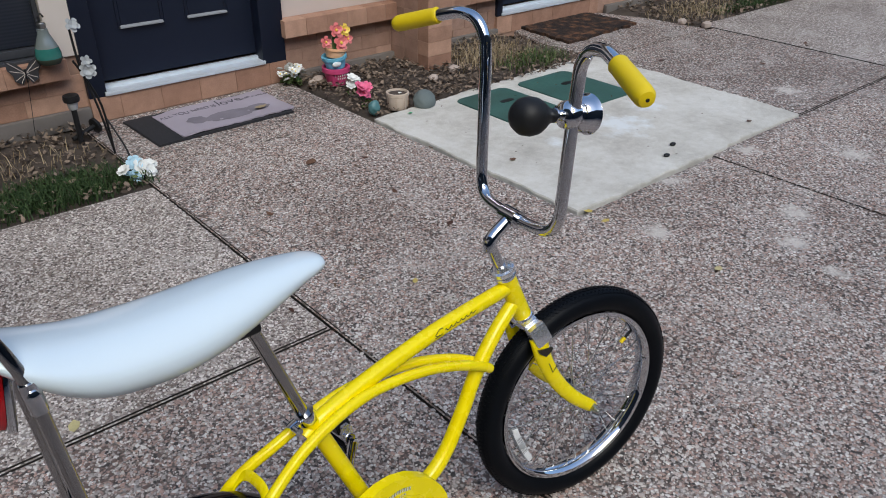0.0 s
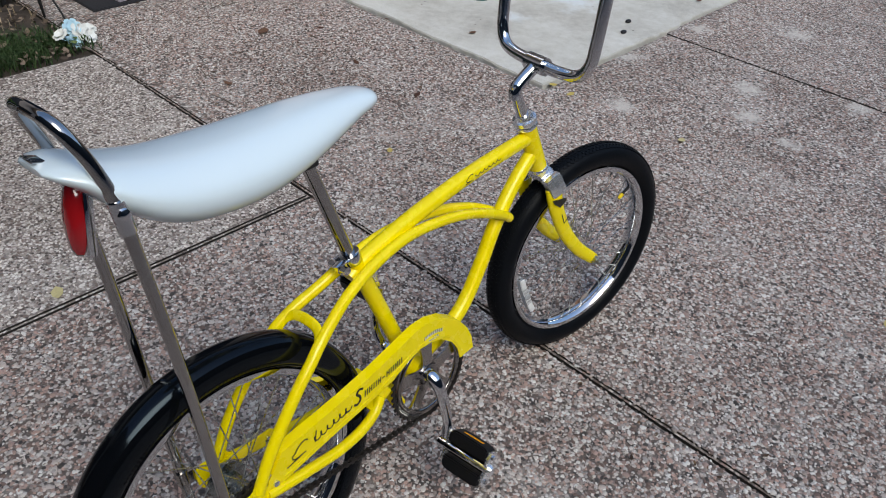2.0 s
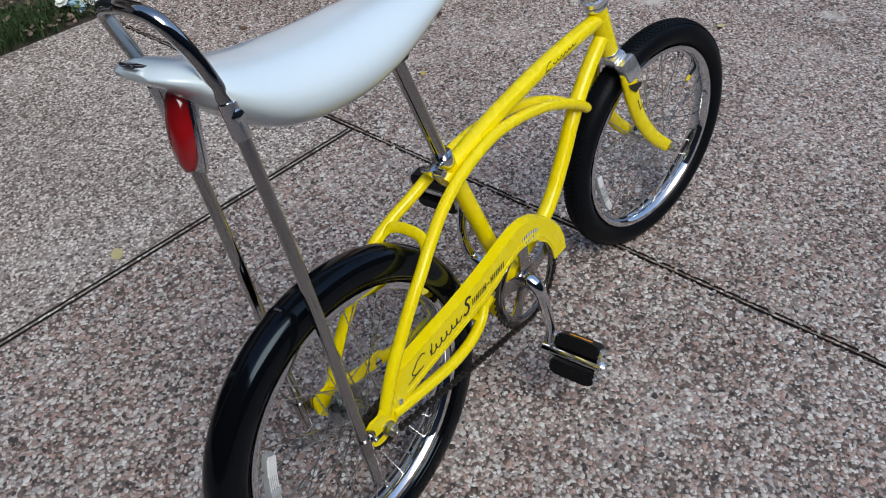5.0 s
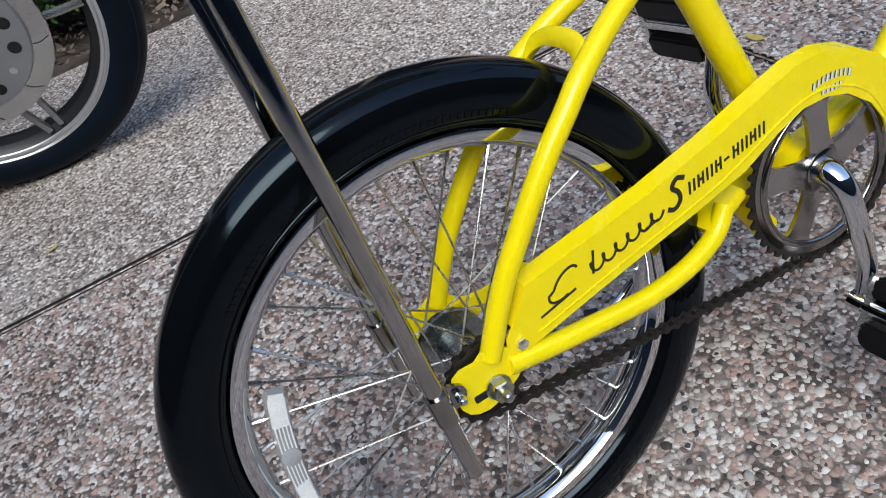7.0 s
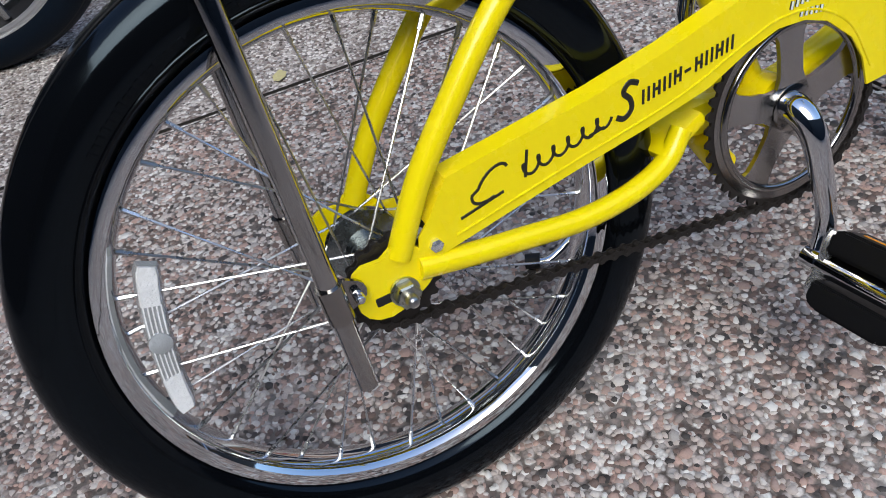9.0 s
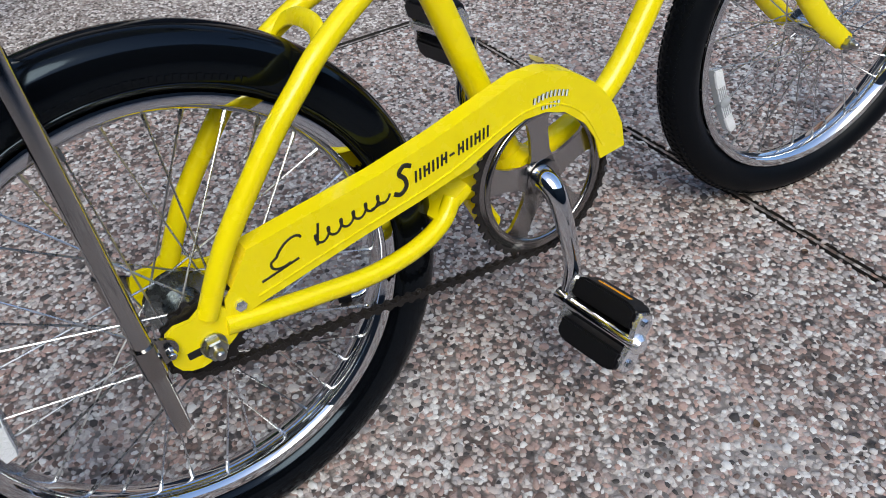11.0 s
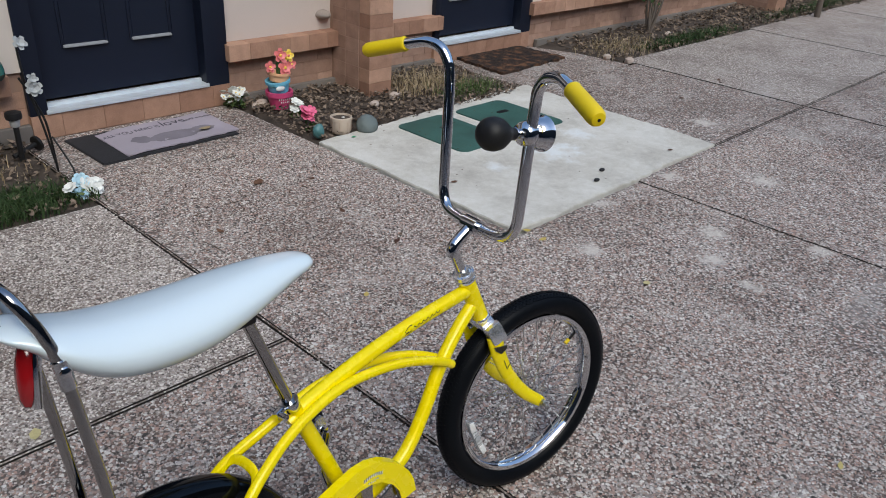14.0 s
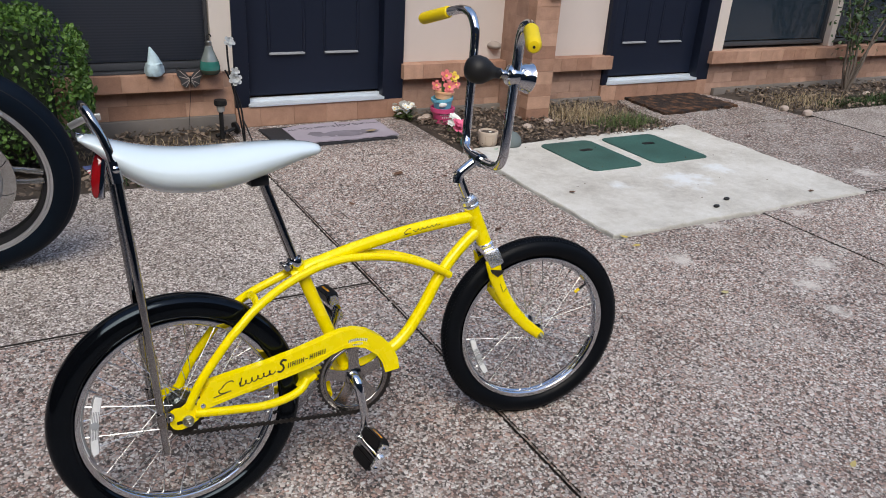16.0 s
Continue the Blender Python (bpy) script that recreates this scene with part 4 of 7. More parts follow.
for k in range(nl):
    s_ = cum[-1] * k / nl
    i = max(j for j in range(len(cum)) if cum[j] <= s_ + 1e-9)
    i = min(i, len(path) - 2)
    f = (s_ - cum[i]) / max(1e-6, cum[i + 1] - cum[i])
    pt = path[i].lerp(path[i + 1], f)
    dr = (path[i + 1] - path[i]).normalized()
    ang = math.atan2(dr.z, dr.x)
    tw = Matrix.Rotation(-ang, 4, "Y")
    w = 0.0072 if k % 2 else 0.0056
    half = [(0.0, 0.0020), (0.0025, 0.0023), (0.0045, 0.0040), (0.0065, 0.0046), (0.0085, 0.0040), (0.0100, 0.0020)]
    shape = [(x, z) for x, z in half] + [(x, -z) for x, z in half[::-1]] + [(-x, -z) for x, z in half[1:]] + [(-x, z) for x, z in half[:0:-1]]
    for s in (-1, 1):
        lk = plate(shape, s * w * 0.5 - 0.0006, s * w * 0.5 + 0.0006)
        shift(lk, Matrix.Translation((pt.x, -0.0440, pt.z)) @ tw)
        tmp_me = bpy.data.meshes.new("tmp")
        lk.to_mesh(tmp_me)
        lk.free()
        ch.from_mesh(tmp_me)
        bpy.data.meshes.remove(tmp_me)
    px_ = pt + dr * 0.0063
    rod((px_.x, -0.0490, px_.z), (px_.x, -0.0395, px_.z), 0.0022, 6, ch)
    rod((px_.x, -0.0460, px_.z), (px_.x, -0.0420, px_.z), 0.0040, 8, ch)
chain = part("chain", ch, M_CHN, bicycle, "dark oily roller chain", smooth=False)

# seat, seat post, sissy bar
sb = bmesh.new()
rows = [(-0.121, 0.8475, 0.03, 0.004), (-0.1115, 0.8445, 0.046, 0.01), (-0.0898, 0.8335, 0.06, 0.019), (-0.0614, 0.8115, 0.072, 0.03), (-0.0283, 0.7915, 0.079, 0.039), (0.01, 0.7775, 0.083, 0.044), (0.06, 0.77, 0.085, 0.0455),
        (0.11, 0.7675, 0.083, 0.045), (0.16, 0.77, 0.077, 0.042), (0.21, 0.7755, 0.067, 0.036), (0.26, 0.7815, 0.054, 0.028), (0.3, 0.785, 0.042, 0.0205), (0.327, 0.7855, 0.034, 0.0155), (0.343, 0.785, 0.024, 0.0105), (0.35, 0.7845, 0.01, 0.004)]
fine = spline([Vector((a, b, c)) for a, b, c, d_ in rows], 4)
fine_h = spline([Vector((d_, 0, 0)) for a, b, c, d_ in rows], 4)
rings = []
for p, q in zip(fine, fine_h):
    ring = []
    for k in range(36):
        a = 2 * math.pi * k / 36
        cs, sn = math.cos(a), math.sin(a)
        e = 0.72 if sn > 0 else 0.95
        yy = p.z * math.copysign(abs(cs) ** e, cs)
        zz = q.x * math.copysign(abs(sn) ** (1.25 if sn > 0 else 0.9), sn)
        ring.append(sb.verts.new((p.x, yy, p.y + zz)))
    rings.append(ring)
for p, q in zip(rings, rings[1:]):
    for k in range(36):
        sb.faces.new((p[k], p[(k + 1) % 36], q[(k + 1) % 36], q[k]))
sb.faces.new(rings[0][::-1])
sb.faces.new(rings[-1])
bmesh.ops.recalc_face_normals(sb, faces=sb.faces)
seat = part("seat", shift(sb, Matrix.Translation((0, 0, 0.004))), M_SEAT, bicycle, "long white vinyl banana seat", angle=60)
part("tail_badge", box((0.052, 0.026, 0.004), (-0.098, 0, 0.852), 0.0015, None, Matrix.Rotation(radians(24), 4, "Y")), M_CHR, seat, "dark chrome tail plate")
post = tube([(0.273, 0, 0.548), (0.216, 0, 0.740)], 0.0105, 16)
seat_post = part("seat_post", post, M_CHR_DIM, bicycle, "chrome seat post")
scb = lathe([(0.0168, -0.009), (0.0174, -0.005), (0.0174, 0.005), (0.0164, 0.009), (0.0120, 0.0095)], 22, "z")
box((0.022, 0.014, 0.016), (-0.022, 0, 0), 0.003, scb)
rod((-0.026, -0.020, 0), (-0.026, 0.020, 0), 0.0065, 10, scb)
part("seat_clamp", shift(scb, Matrix.Translation((0.275, 0, 0.545)) @ Matrix.Rotation(math.atan2(-0.056, 0.192), 4, "Y")), M_CHR, seat_post, "chrome seat clamp with bolt")
part("saddle_clamp", box((0.040, 0.042, 0.022), (0.208, 0, 0.736), 0.005), M_BLK, seat_post, "dark saddle bracket")
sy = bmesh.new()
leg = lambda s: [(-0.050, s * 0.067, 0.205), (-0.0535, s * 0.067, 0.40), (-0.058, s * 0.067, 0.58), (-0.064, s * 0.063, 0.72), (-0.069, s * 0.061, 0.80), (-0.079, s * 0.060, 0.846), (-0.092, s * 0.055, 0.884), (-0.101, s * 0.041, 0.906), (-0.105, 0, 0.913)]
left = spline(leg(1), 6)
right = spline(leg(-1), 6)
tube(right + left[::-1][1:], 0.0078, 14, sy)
sissy = part("sissy_bar", sy, M_CHR_DIM, bicycle, "tall chrome sissy bar")
for s in (-1, 1):
    part("bar_sleeve", tube([(-0.0672, s * 0.0617, 0.772), (-0.0700, s * 0.0612, 0.812)], 0.0102, 14), M_CHR, sissy)
    part("bar_bolt", lathe([(0.007, s * 0.069), (0.007, s * 0.074), (0.003, s * 0.076)], 6, "y", (-0.0690, 0, 0.798)), M_CHR, sissy, "bright bolt head")
    part("axle_clip", plate([(-0.052, 0.296), (-0.040, 0.294), (-0.031, 0.2895), (-0.0275, 0.286), (-0.0262, 0.281), (-0.0275, 0.276), (-0.031, 0.272), (-0.040, 0.269), (-0.052, 0.271)], s * 0.0585, s * 0.0625, bevel=0.001), M_CHD, sissy, "steel clip to the frame")
    part("clip_band", tube([(-0.0508, s * 0.067, 0.268), (-0.0512, s * 0.067, 0.276), (-0.0516, s * 0.067, 0.290), (-0.0519, s * 0.067, 0.298)], (0.0096, 0.0102), 18), M_CHD, sissy, "dark strap round the leg")
    part("clip_bolt", lathe([(0.0040, s * 0.061), (0.0040, s * 0.0710), (0.0025, s * 0.0728)], 8, "y", (-0.034, 0, 0.279)), M_CHR, sissy, "steel clip bolt")
rfb = lathe([(0.0235, 0), (0.0225, 0.005), (0.018, 0.009), (0.009, 0.0115), (0.0008, 0.012)], 28, "x")
shift(rfb, Matrix.Translation((-0.092, 0, 0.781)) @ Matrix.Rotation(radians(12), 4, "Y") @ Matrix.Diagonal((-1.2, 0.8, 2.0, 1)))
bmesh.ops.reverse_faces(rfb, faces=rfb.faces)
tail_reflector = part("rear_reflector", rfb, M_RED, bicycle, "long red oval tail reflector")
part("reflector_back", box((0.012, 0.036, 0.092), (-0.086, 0, 0.781), 0.004, None, Matrix.Rotation(radians(12), 4, "Y")), M_CHR, tail_reflector, "chrome reflector back")

# kickstand on the far side, seen through the wheel
inv_b = bicycle.matrix_world.inverted()
foot, toe, knee = (inv_b @ Vector(p) for p in ((0.428, 0.932, 0.012), (0.452, 0.918, 0.013), (0.498, 0.918, 0.042)))
kk = tube(spline([(0.322, -0.004, 0.228), (0.316, 0.036, 0.232), (0.318, 0.066, 0.205), knee.lerp(Vector((0.318, 0.066, 0.205)), 0.25), knee, toe, foot], 6), 0.0068, 12)
kickstand = part("kickstand", kk, M_CHR, bicycle, "steel kickstand with a bent foot")
housing = lathe([(0.0085, -0.034), (0.0125, -0.034), (0.0125, 0.030), (0.0085, 0.030), (0.0085, -0.034)], 22, "y", cap=False)
part("stand_housing", shift(housing, Matrix.Translation((0.322, 0, 0.232)) @ Matrix.Rotation(radians(12), 4, "X") @ Matrix.Rotation(radians(-14), 4, "Z")), M_YEL, bike_frame, "short open yellow tube holding the kickstand")
part("stand_tip", tube([toe.lerp(foot, 0.45), foot.lerp(toe, -0.1)], 0.0095, 12), M_BLK, kickstand, "black rubber tip")

# ---- house front ----
WALL_Y = 3.80
LEFT_X, RIGHT_X = -3.2, 13.0
TOP = 2.9


def wall_piece(name, x0, x1, z0, z1, y0, y1, mt, parent=None):
    return part(name, box((x1 - x0, y1 - y0, z1 - z0), ((x0 + x1) / 2, (y0 + y1) / 2, (z0 + z1) / 2)), mt, parent, smooth=False)


wall_north = thing("wall_north", Matrix(), "beige stucco house front above a tan brick base", "wall", kind="structure")
D1, D2, WL = (1.035, 2.105), (3.725, 4.785), (-2.6, 0.918)
for x0, x1 in ((LEFT_X, WL[0]), (2.105, 3.725), (8.44, RIGHT_X)):
    wall_piece("stucco", x0, x1, 0.34, TOP, WALL_Y, WALL_Y + 0.18, M_STUC, wall_north)
for x0, x1, z0 in ((WL[0], 0.918, 1.75), (0.918, 1.035, 1.75), (1.035, 2.105, 2.22), (3.725, 4.785, 2.22), (4.785, 8.44, 1.75)):
    wall_piece("stucco", x0, x1, z0, TOP, WALL_Y, WALL_Y + 0.18, M_STUC, wall_north)
wall_piece("brick_backing", LEFT_X, 1.035, -0.05, 0.335, WALL_Y - 0.012, WALL_Y + 0.18, M_MORT, wall_north)
wall_piece("brick_backing", 2.105, 3.725, -0.05, 0.335, WALL_Y - 0.012, WALL_Y + 0.18, M_MORT, wall_north)
wall_piece("brick_backing", 4.785, RIGHT_X, -0.05, 0.335, WALL_Y - 0.012, WALL_Y + 0.18, M_MORT, wall_north)
wall_piece("wall_closing", LEFT_X, RIGHT_X, -0.05, TOP, WALL_Y + 0.6, WALL_Y + 0.7, M_MORT, wall_north)
eaves = part("eaves", box((RIGHT_X - LEFT_X, 1.0, 0.16), ((LEFT_X + RIGHT_X) / 2, WALL_Y - 0.05, TOP + 0.08), 0.02), M_TRIM)
tagged(eaves, "pale painted eaves board over the house front", "eaves", kind="structure")

brick_meshes = {}


def brick(parent, x, y, z, lx, ly, lz, mt):
    """One brick, its near lower left corner at (x, y, z); alike bricks share a mesh."""
    key = (round(lx, 3), round(ly, 3), round(lz, 3), mt.name)
    if key not in brick_meshes:
        bm = box((lx, ly, lz), (lx / 2, ly / 2, lz / 2), 0.0012, seg=1)
        ob = part("brick", bm, mt, parent, smooth=False)
        brick_meshes[key] = ob.data
    else:
        ob = new("brick", brick_meshes[key])
        ob.parent = parent
    ob.location = (x, y, z)
    return ob


def course(parent, x0, x1, y, z, h, length, depth, mt, start=0.0, gap=0.0018):
    x = x0 - start * length
    while x < x1 - 0.01:
        a, b = max(x, x0), min(x + length, x1)
        if b - a > 0.03:
            brick(parent, a, y + random.uniform(-0.0015, 0.0015), z, b - a - gap, depth, h - gap, mt)
        x += length


for x0, x1 in ((-1.6, 1.03), (2.12, 3.735), (4.7855, 8.45)):
    for k in range(3):
        course(wall_north, x0, x1, WALL_Y - 0.0155, 0.0 + 0.081 * k, 0.081, 0.205, 0.02, M_BRK2 if x0 > 2 else M_BRK, 0.5 * (k % 2))
    course(wall_north, x0 - (0.0 if x0 < 0 else 0.03), 0.975 if x1 < 2 else x1 + 0.03 if x1 < 8 else x1, WALL_Y - 0.085, 0.247, 0.094, 0.135, 0.09, M_BRK)
    wall_piece("ledge_bed", x0 + 0.01, 0.965 if x1 < 2 else x1 - 0.01, 0.251, 0.336, WALL_Y - 0.0825, WALL_Y - 0.0125, M_MORT, wall_north)

# brick steps under the doors
for dx0, dx1 in (D1, D2):
    step = thing("door_step", Matrix(), "tan brick step under the front door", "step")
    wall_piece("step_core", dx0, dx1, -0.04, 0.112, WALL_Y - 0.036, WALL_Y + 0.2, M_MORT, step)
    course(step, dx0, dx1, WALL_Y - 0.040, 0.0, 0.12, 0.205, 0.03, M_BRK, 0.3)

# brick pillars
for px, py, wid in ((2.845, 3.415, 0.178), (8.43, 3.33, 0.25)):
    pillar = thing("brick_pillar", Matrix(), "brown brick pillar standing against the house front", "pillar", "pillars of the house front")
    wall_piece("core", px + 0.003, px + wid - 0.003, -0.04, TOP, py + 0.003, WALL_Y, M_MORT, pillar)
    hh = 0.081
    for k in range(16 if px < 5 else 10):
        z = 0.0 + hh * k
        brick(pillar, px, py, z, wid - 0.0, 0.095, hh - 0.0018, M_BRK)
        n_side = 2
        ln = (WALL_Y - 0.03 - py - 0.104) / n_side
        for j in range(n_side):
            brick(pillar, px, py + 0.104 + j * ln, z, 0.09, ln - 0.0018, hh - 0.0018, M_BRK2)
            brick(pillar, px + wid - 0.09, py + 0.104 + j * ln, z, 0.09, ln - 0.0018, hh - 0.0018, M_BRK2)


def house_door(name, x0, x1, frame_l, frame_r, label):
    """Panelled door set back in its frame, with threshold."""
    d = thing(name, Matrix(), label, "door", kind="structure")
    z0 = 0.118
    for a, b in ((x0, x0 + frame_l), (x1 - frame_r, x1)):
        part("door_frame", box((b - a, 0.13, 2.1), ((a + b) / 2, WALL_Y + 0.025, z0 + 1.05), 0.004), M_DOOR, d)
    part("door_frame", box((x1 - x0, 0.13, 0.08), ((x0 + x1) / 2, WALL_Y + 0.025, z0 + 2.14), 0.004), M_DOOR, d)
    lx0, lx1 = x0 + frame_l, x1 - frame_r
    leaf = box((lx1 - lx0, 0.045, 2.06), ((lx0 + lx1) / 2, WALL_Y + 0.065, z0 + 0.05 + 1.03))
    leaf_ob = part("door_leaf", leaf, M_DOOR, d, smooth=False)
    w = lx1 - lx0
    for cx in (lx0 + w * 0.30, lx0 + w * 0.705):
        for pz0, pz1 in ((0.288, 0.88), (1.00, 1.75)):
            ow, oh = w * 0.253, pz1 - pz0
            fr = bmesh.new()
            for sx, sz, ex, ez in ((-ow / 2, 0, 0.018, oh), (ow / 2, 0, 0.018, oh)):
                box((ex, 0.004, ez), (cx + sx, WALL_Y + 0.0418, z0 + pz0 + oh / 2), 0.005, fr)
            box((ow, 0.004, 0.018), (cx, WALL_Y + 0.0418, z0 + pz1), 0.005, fr)
            ledge = [(0.050, pz0 + 0.016), (0.024, pz0 + 0.006), (0.024, pz0 + 0.001), (0.050, pz0 + 0.001)]
            lg = bmesh.new()
            la = [lg.verts.new((cx - ow / 2, WALL_Y + yy, z0 + zz)) for yy, zz in ledge]
            lb = [lg.verts.new((cx + ow / 2, WALL_Y + yy, z0 + zz)) for yy, zz in ledge]
            lg.faces.new(la)
            lg.faces.new(lb[::-1])
            for q in range(4):
                lg.faces.new((la[q], lb[q], lb[(q + 1) % 4], la[(q + 1) % 4]))
            bmesh.ops.recalc_face_normals(lg, faces=lg.faces)
            part("panel", fr, M_DOOR, leaf_ob, "raised panel moulding")
            # pale colour here paints the light caught by the ledge's slope
            part("panel_ledge", lg, M_LEDGE_LIT, leaf_ob, "lower ledge of the panel, its sky highlight painted pale grey", smooth=False)
    th = box((lx1 - lx0 + 0.02, 0.10, 0.020), ((lx0 + lx1) / 2, WALL_Y + 0.0, z0 + 0.012), 0.004)
    box((lx1 - lx0 + 0.02, 0.03, 0.035), ((lx0 + lx1) / 2, WALL_Y + 0.033, z0 + 0.020), 0.004, th)
    part("threshold", th, M_THR, d, "pale aluminium threshold")
    return d


house_door("door_1", D1[0], D1[1], 0.085, 0.14, "dark navy panelled front door, closed")
house_door("door_2", D2[0], D2[1], 0.05, 0.13, "dark navy panelled front door of the next house, closed")
part_trim = wall_piece("trim", 0.918, 1.035, 0.335, 1.76, WALL_Y - 0.03, WALL_Y + 0.15, M_TRIM)
tagged(part_trim, "pale painted strip between window and door", "trim", kind="structure")
part_trim = wall_piece("trim", 4.785, 4.905, 0.335, 1.76, WALL_Y - 0.03, WALL_Y + 0.15, M_TRIM)
tagged(part_trim, "pale painted strip between door and window", "trim", kind="structure")

# glass and screens
m_, nt_, b_ = node_mat("dark_window_glass")
b_.inputs["Base Color"].default_value = (0.016, 0.026, 0.038, 1)
b_.inputs["Roughness"].default_value = 0.06
b_.inputs["Specular IOR Level"].default_value = 0.6
gn = noise_tex(nt_, coords(nt_, world_space=True), 3, 3)
bump(nt_, b_, gn.outputs[0], 0.05, 0.01)
M_GLASS = m_
m_, nt_, b_ = node_mat("solar_screen_mesh")
wv_ = nt_.nodes.new("ShaderNodeTexWave")
wv_.bands_direction = "Z"
wv_.inputs["Scale"].default_value = 21
wv_.inputs["Distortion"].default_value = 0.6
nt_.links.new(coords(nt_, world_space=True), wv_.inputs["Vector"])
nt_.links.new(mix_col(nt_, wv_.outputs["Fac"], (0.017, 0.021, 0.031), (0.027, 0.032, 0.045)), b_.inputs["Base Color"])
b_.inputs["Roughness"].default_value = 0.38
bump(nt_, b_, wv_.outputs["Fac"], 0.10, 0.002)
M_SCREEN = m_

win1 = thing("window_1", Matrix(), "wide window behind a dark ribbed solar screen", "window", kind="structure")
part("screen", box((WL[1] - WL[0] - 0.03, 0.012, 1.36), ((WL[0] + WL[1]) / 2, WALL_Y + 0.035, 1.075), 0.002), M_SCREEN, win1, "dark ribbed screen")
for x in (WL[0] + 0.012, WL[1] - 0.012):
    part("window_frame", box((0.020, 0.06, 1.40), (x, WALL_Y + 0.03, 1.06), 0.003), M_FRM, win1)
for z in (0.372, 1.735):
    part("window_frame", box((WL[1] - WL[0], 0.06, 0.035), ((WL[0] + WL[1]) / 2, WALL_Y + 0.03, z), 0.003), M_FRM, win1)
part("window_sill", box((WL[1] - WL[0], 0.10, 0.012), ((WL[0] + WL[1]) / 2, WALL_Y + 0.005, 0.345), 0.003), M_FRM, win1)

win2 = thing("window_2", Matrix(), "row of dark glass windows with pale mullions", "window", kind="structure")
xs = [4.905, 6.20, 7.44, 8.44]
for a, b in zip(xs, xs[1:]):
    p = part("pane", box((b - a - 0.10, 0.01, 1.34), ((a + b) / 2, WALL_Y + 0.06, 1.07)), M_GLASS, win2, "dark reflecting glass pane", smooth=False)
    for x in (a + 0.045, b - 0.045):
        part("window_frame", box((0.03, 0.05, 1.40), (x, WALL_Y + 0.05, 1.06), 0.003), M_FRM, win2)
    for z in (0.375, 1.06, 1.74):
        part("window_frame", box((b - a - 0.06, 0.05, 0.03), ((a + b) / 2, WALL_Y + 0.05, z), 0.003), M_TRIM if z == 1.06 else M_FRM, win2)
for x in xs[1:3]:
    part("mullion", box((0.07, 0.10, 1.42), (x, WALL_Y + 0.02, 1.05), 0.004), M_TRIM, win2, "pale mullion")

# planting beds
def bed(name, x0, x1, y0, y1, label, seed):
    rng = random.Random(seed)
    nx, ny = max(2, int((x1 - x0) / 0.05)), max(2, int((y1 - y0) / 0.05))
    bm = bmesh.new()
    vs = [[None] * (ny + 1) for _ in range(nx + 1)]
    for i in range(nx + 1):
        for j in range(ny + 1):
            x, y = x0 + (x1 - x0) * i / nx, y0 + (y1 - y0) * j / ny
            e = min(i, nx - i, j, 3) / 3
            z = -0.02 + e * (0.018 + 0.022 * noise.noise((x * 3, y * 3, seed)) + 0.010 * noise.noise((x * 14, y * 14, seed)))
            vs[i][j] = bm.verts.new((x, y, z))
    for i in range(nx):
        for j in range(ny):
            bm.faces.new((vs[i][j], vs[i + 1][j], vs[i + 1][j + 1], vs[i][j + 1]))
    return tagged(part(name, bm, M_SOIL), label, "planting bed", kind="structure")


BEDS = [(-4.6, 0.985, 2.90, 3.79, 3), (2.10, 3.80, 2.93, 3.79, 5), (4.88, 12.6, 3.03, 3.79, 7)]
bed("soil_bed", *BEDS[0][:4], "soil bed with dry leaves and weeds under the window", 3)
bed("soil_bed", *BEDS[1][:4], "soil bed with dead leaves between the two doors", 5)
bed("soil_bed", *BEDS[2][:4], "soil bed with dry leaves below the windows", 7)

# mats
rm = part("rubber_mat", slab([(1.160, 3.275), (1.868, 3.290), (1.862, 3.690), (1.138, 3.675)], 0.0005, 0.010, 0.003), M_RMAT)
tagged(rm, "black rubber mat under a printed doormat", "mat")
doormat = thing("doormat", pose(1.578, 3.478, 0.0105, 0, 0, 2.0) @ Matrix.Diagonal((0.95, 1.06, 1, 1)), "lilac-grey printed doormat on a black rubber mat", "doormat")


def mat_z(x, y):
    """Gentle waves, one corner curled up."""
    return 0.010 + 0.0055 * noise.noise((x * 7, y * 9, 2.0)) + 0.0035 * noise.noise((x * 22, y * 20, 5.0)) + 0.02 * max(0, x + y - 0.36) - 0.006 * max(0, -x - 0.22) / 0.095


mbm = bmesh.new()
mg = [[[mbm.verts.new((-0.315 + 0.63 * i / 36 + 0.004 * noise.noise((j * 0.7, i * 0.7, k)), -0.165 + 0.33 * j / 18 + 0.004 * noise.noise((i * 0.6, j * 0.4, k + 9)), mat_z(-0.315 + 0.63 * i / 36, -0.165 + 0.33 * j / 18) * 1 - 0.007 * k)) for j in range(19)] for i in range(37)] for k in (0, 1)]
for i in range(36):
    for j in range(18):
        for lay in mg:
            mbm.faces.new((lay[i][j], lay[i + 1][j], lay[i + 1][j + 1], lay[i][j + 1]))
rim_v = [(i, 0) for i in range(37)] + [(36, j) for j in range(1, 19)] + [(i, 18) for i in range(35, -1, -1)] + [(0, j) for j in range(17, 0, -1)]
for (a, b), (c, d) in zip(rim_v, rim_v[1:] + rim_v[:1]):
    mbm.faces.new((mg[0][a][b], mg[1][a][b], mg[1][c][d], mg[0][c][d]))
bmesh.ops.recalc_face_normals(mbm, faces=mbm.faces)
part("mat", mbm, M_DMAT, doormat, angle=50)


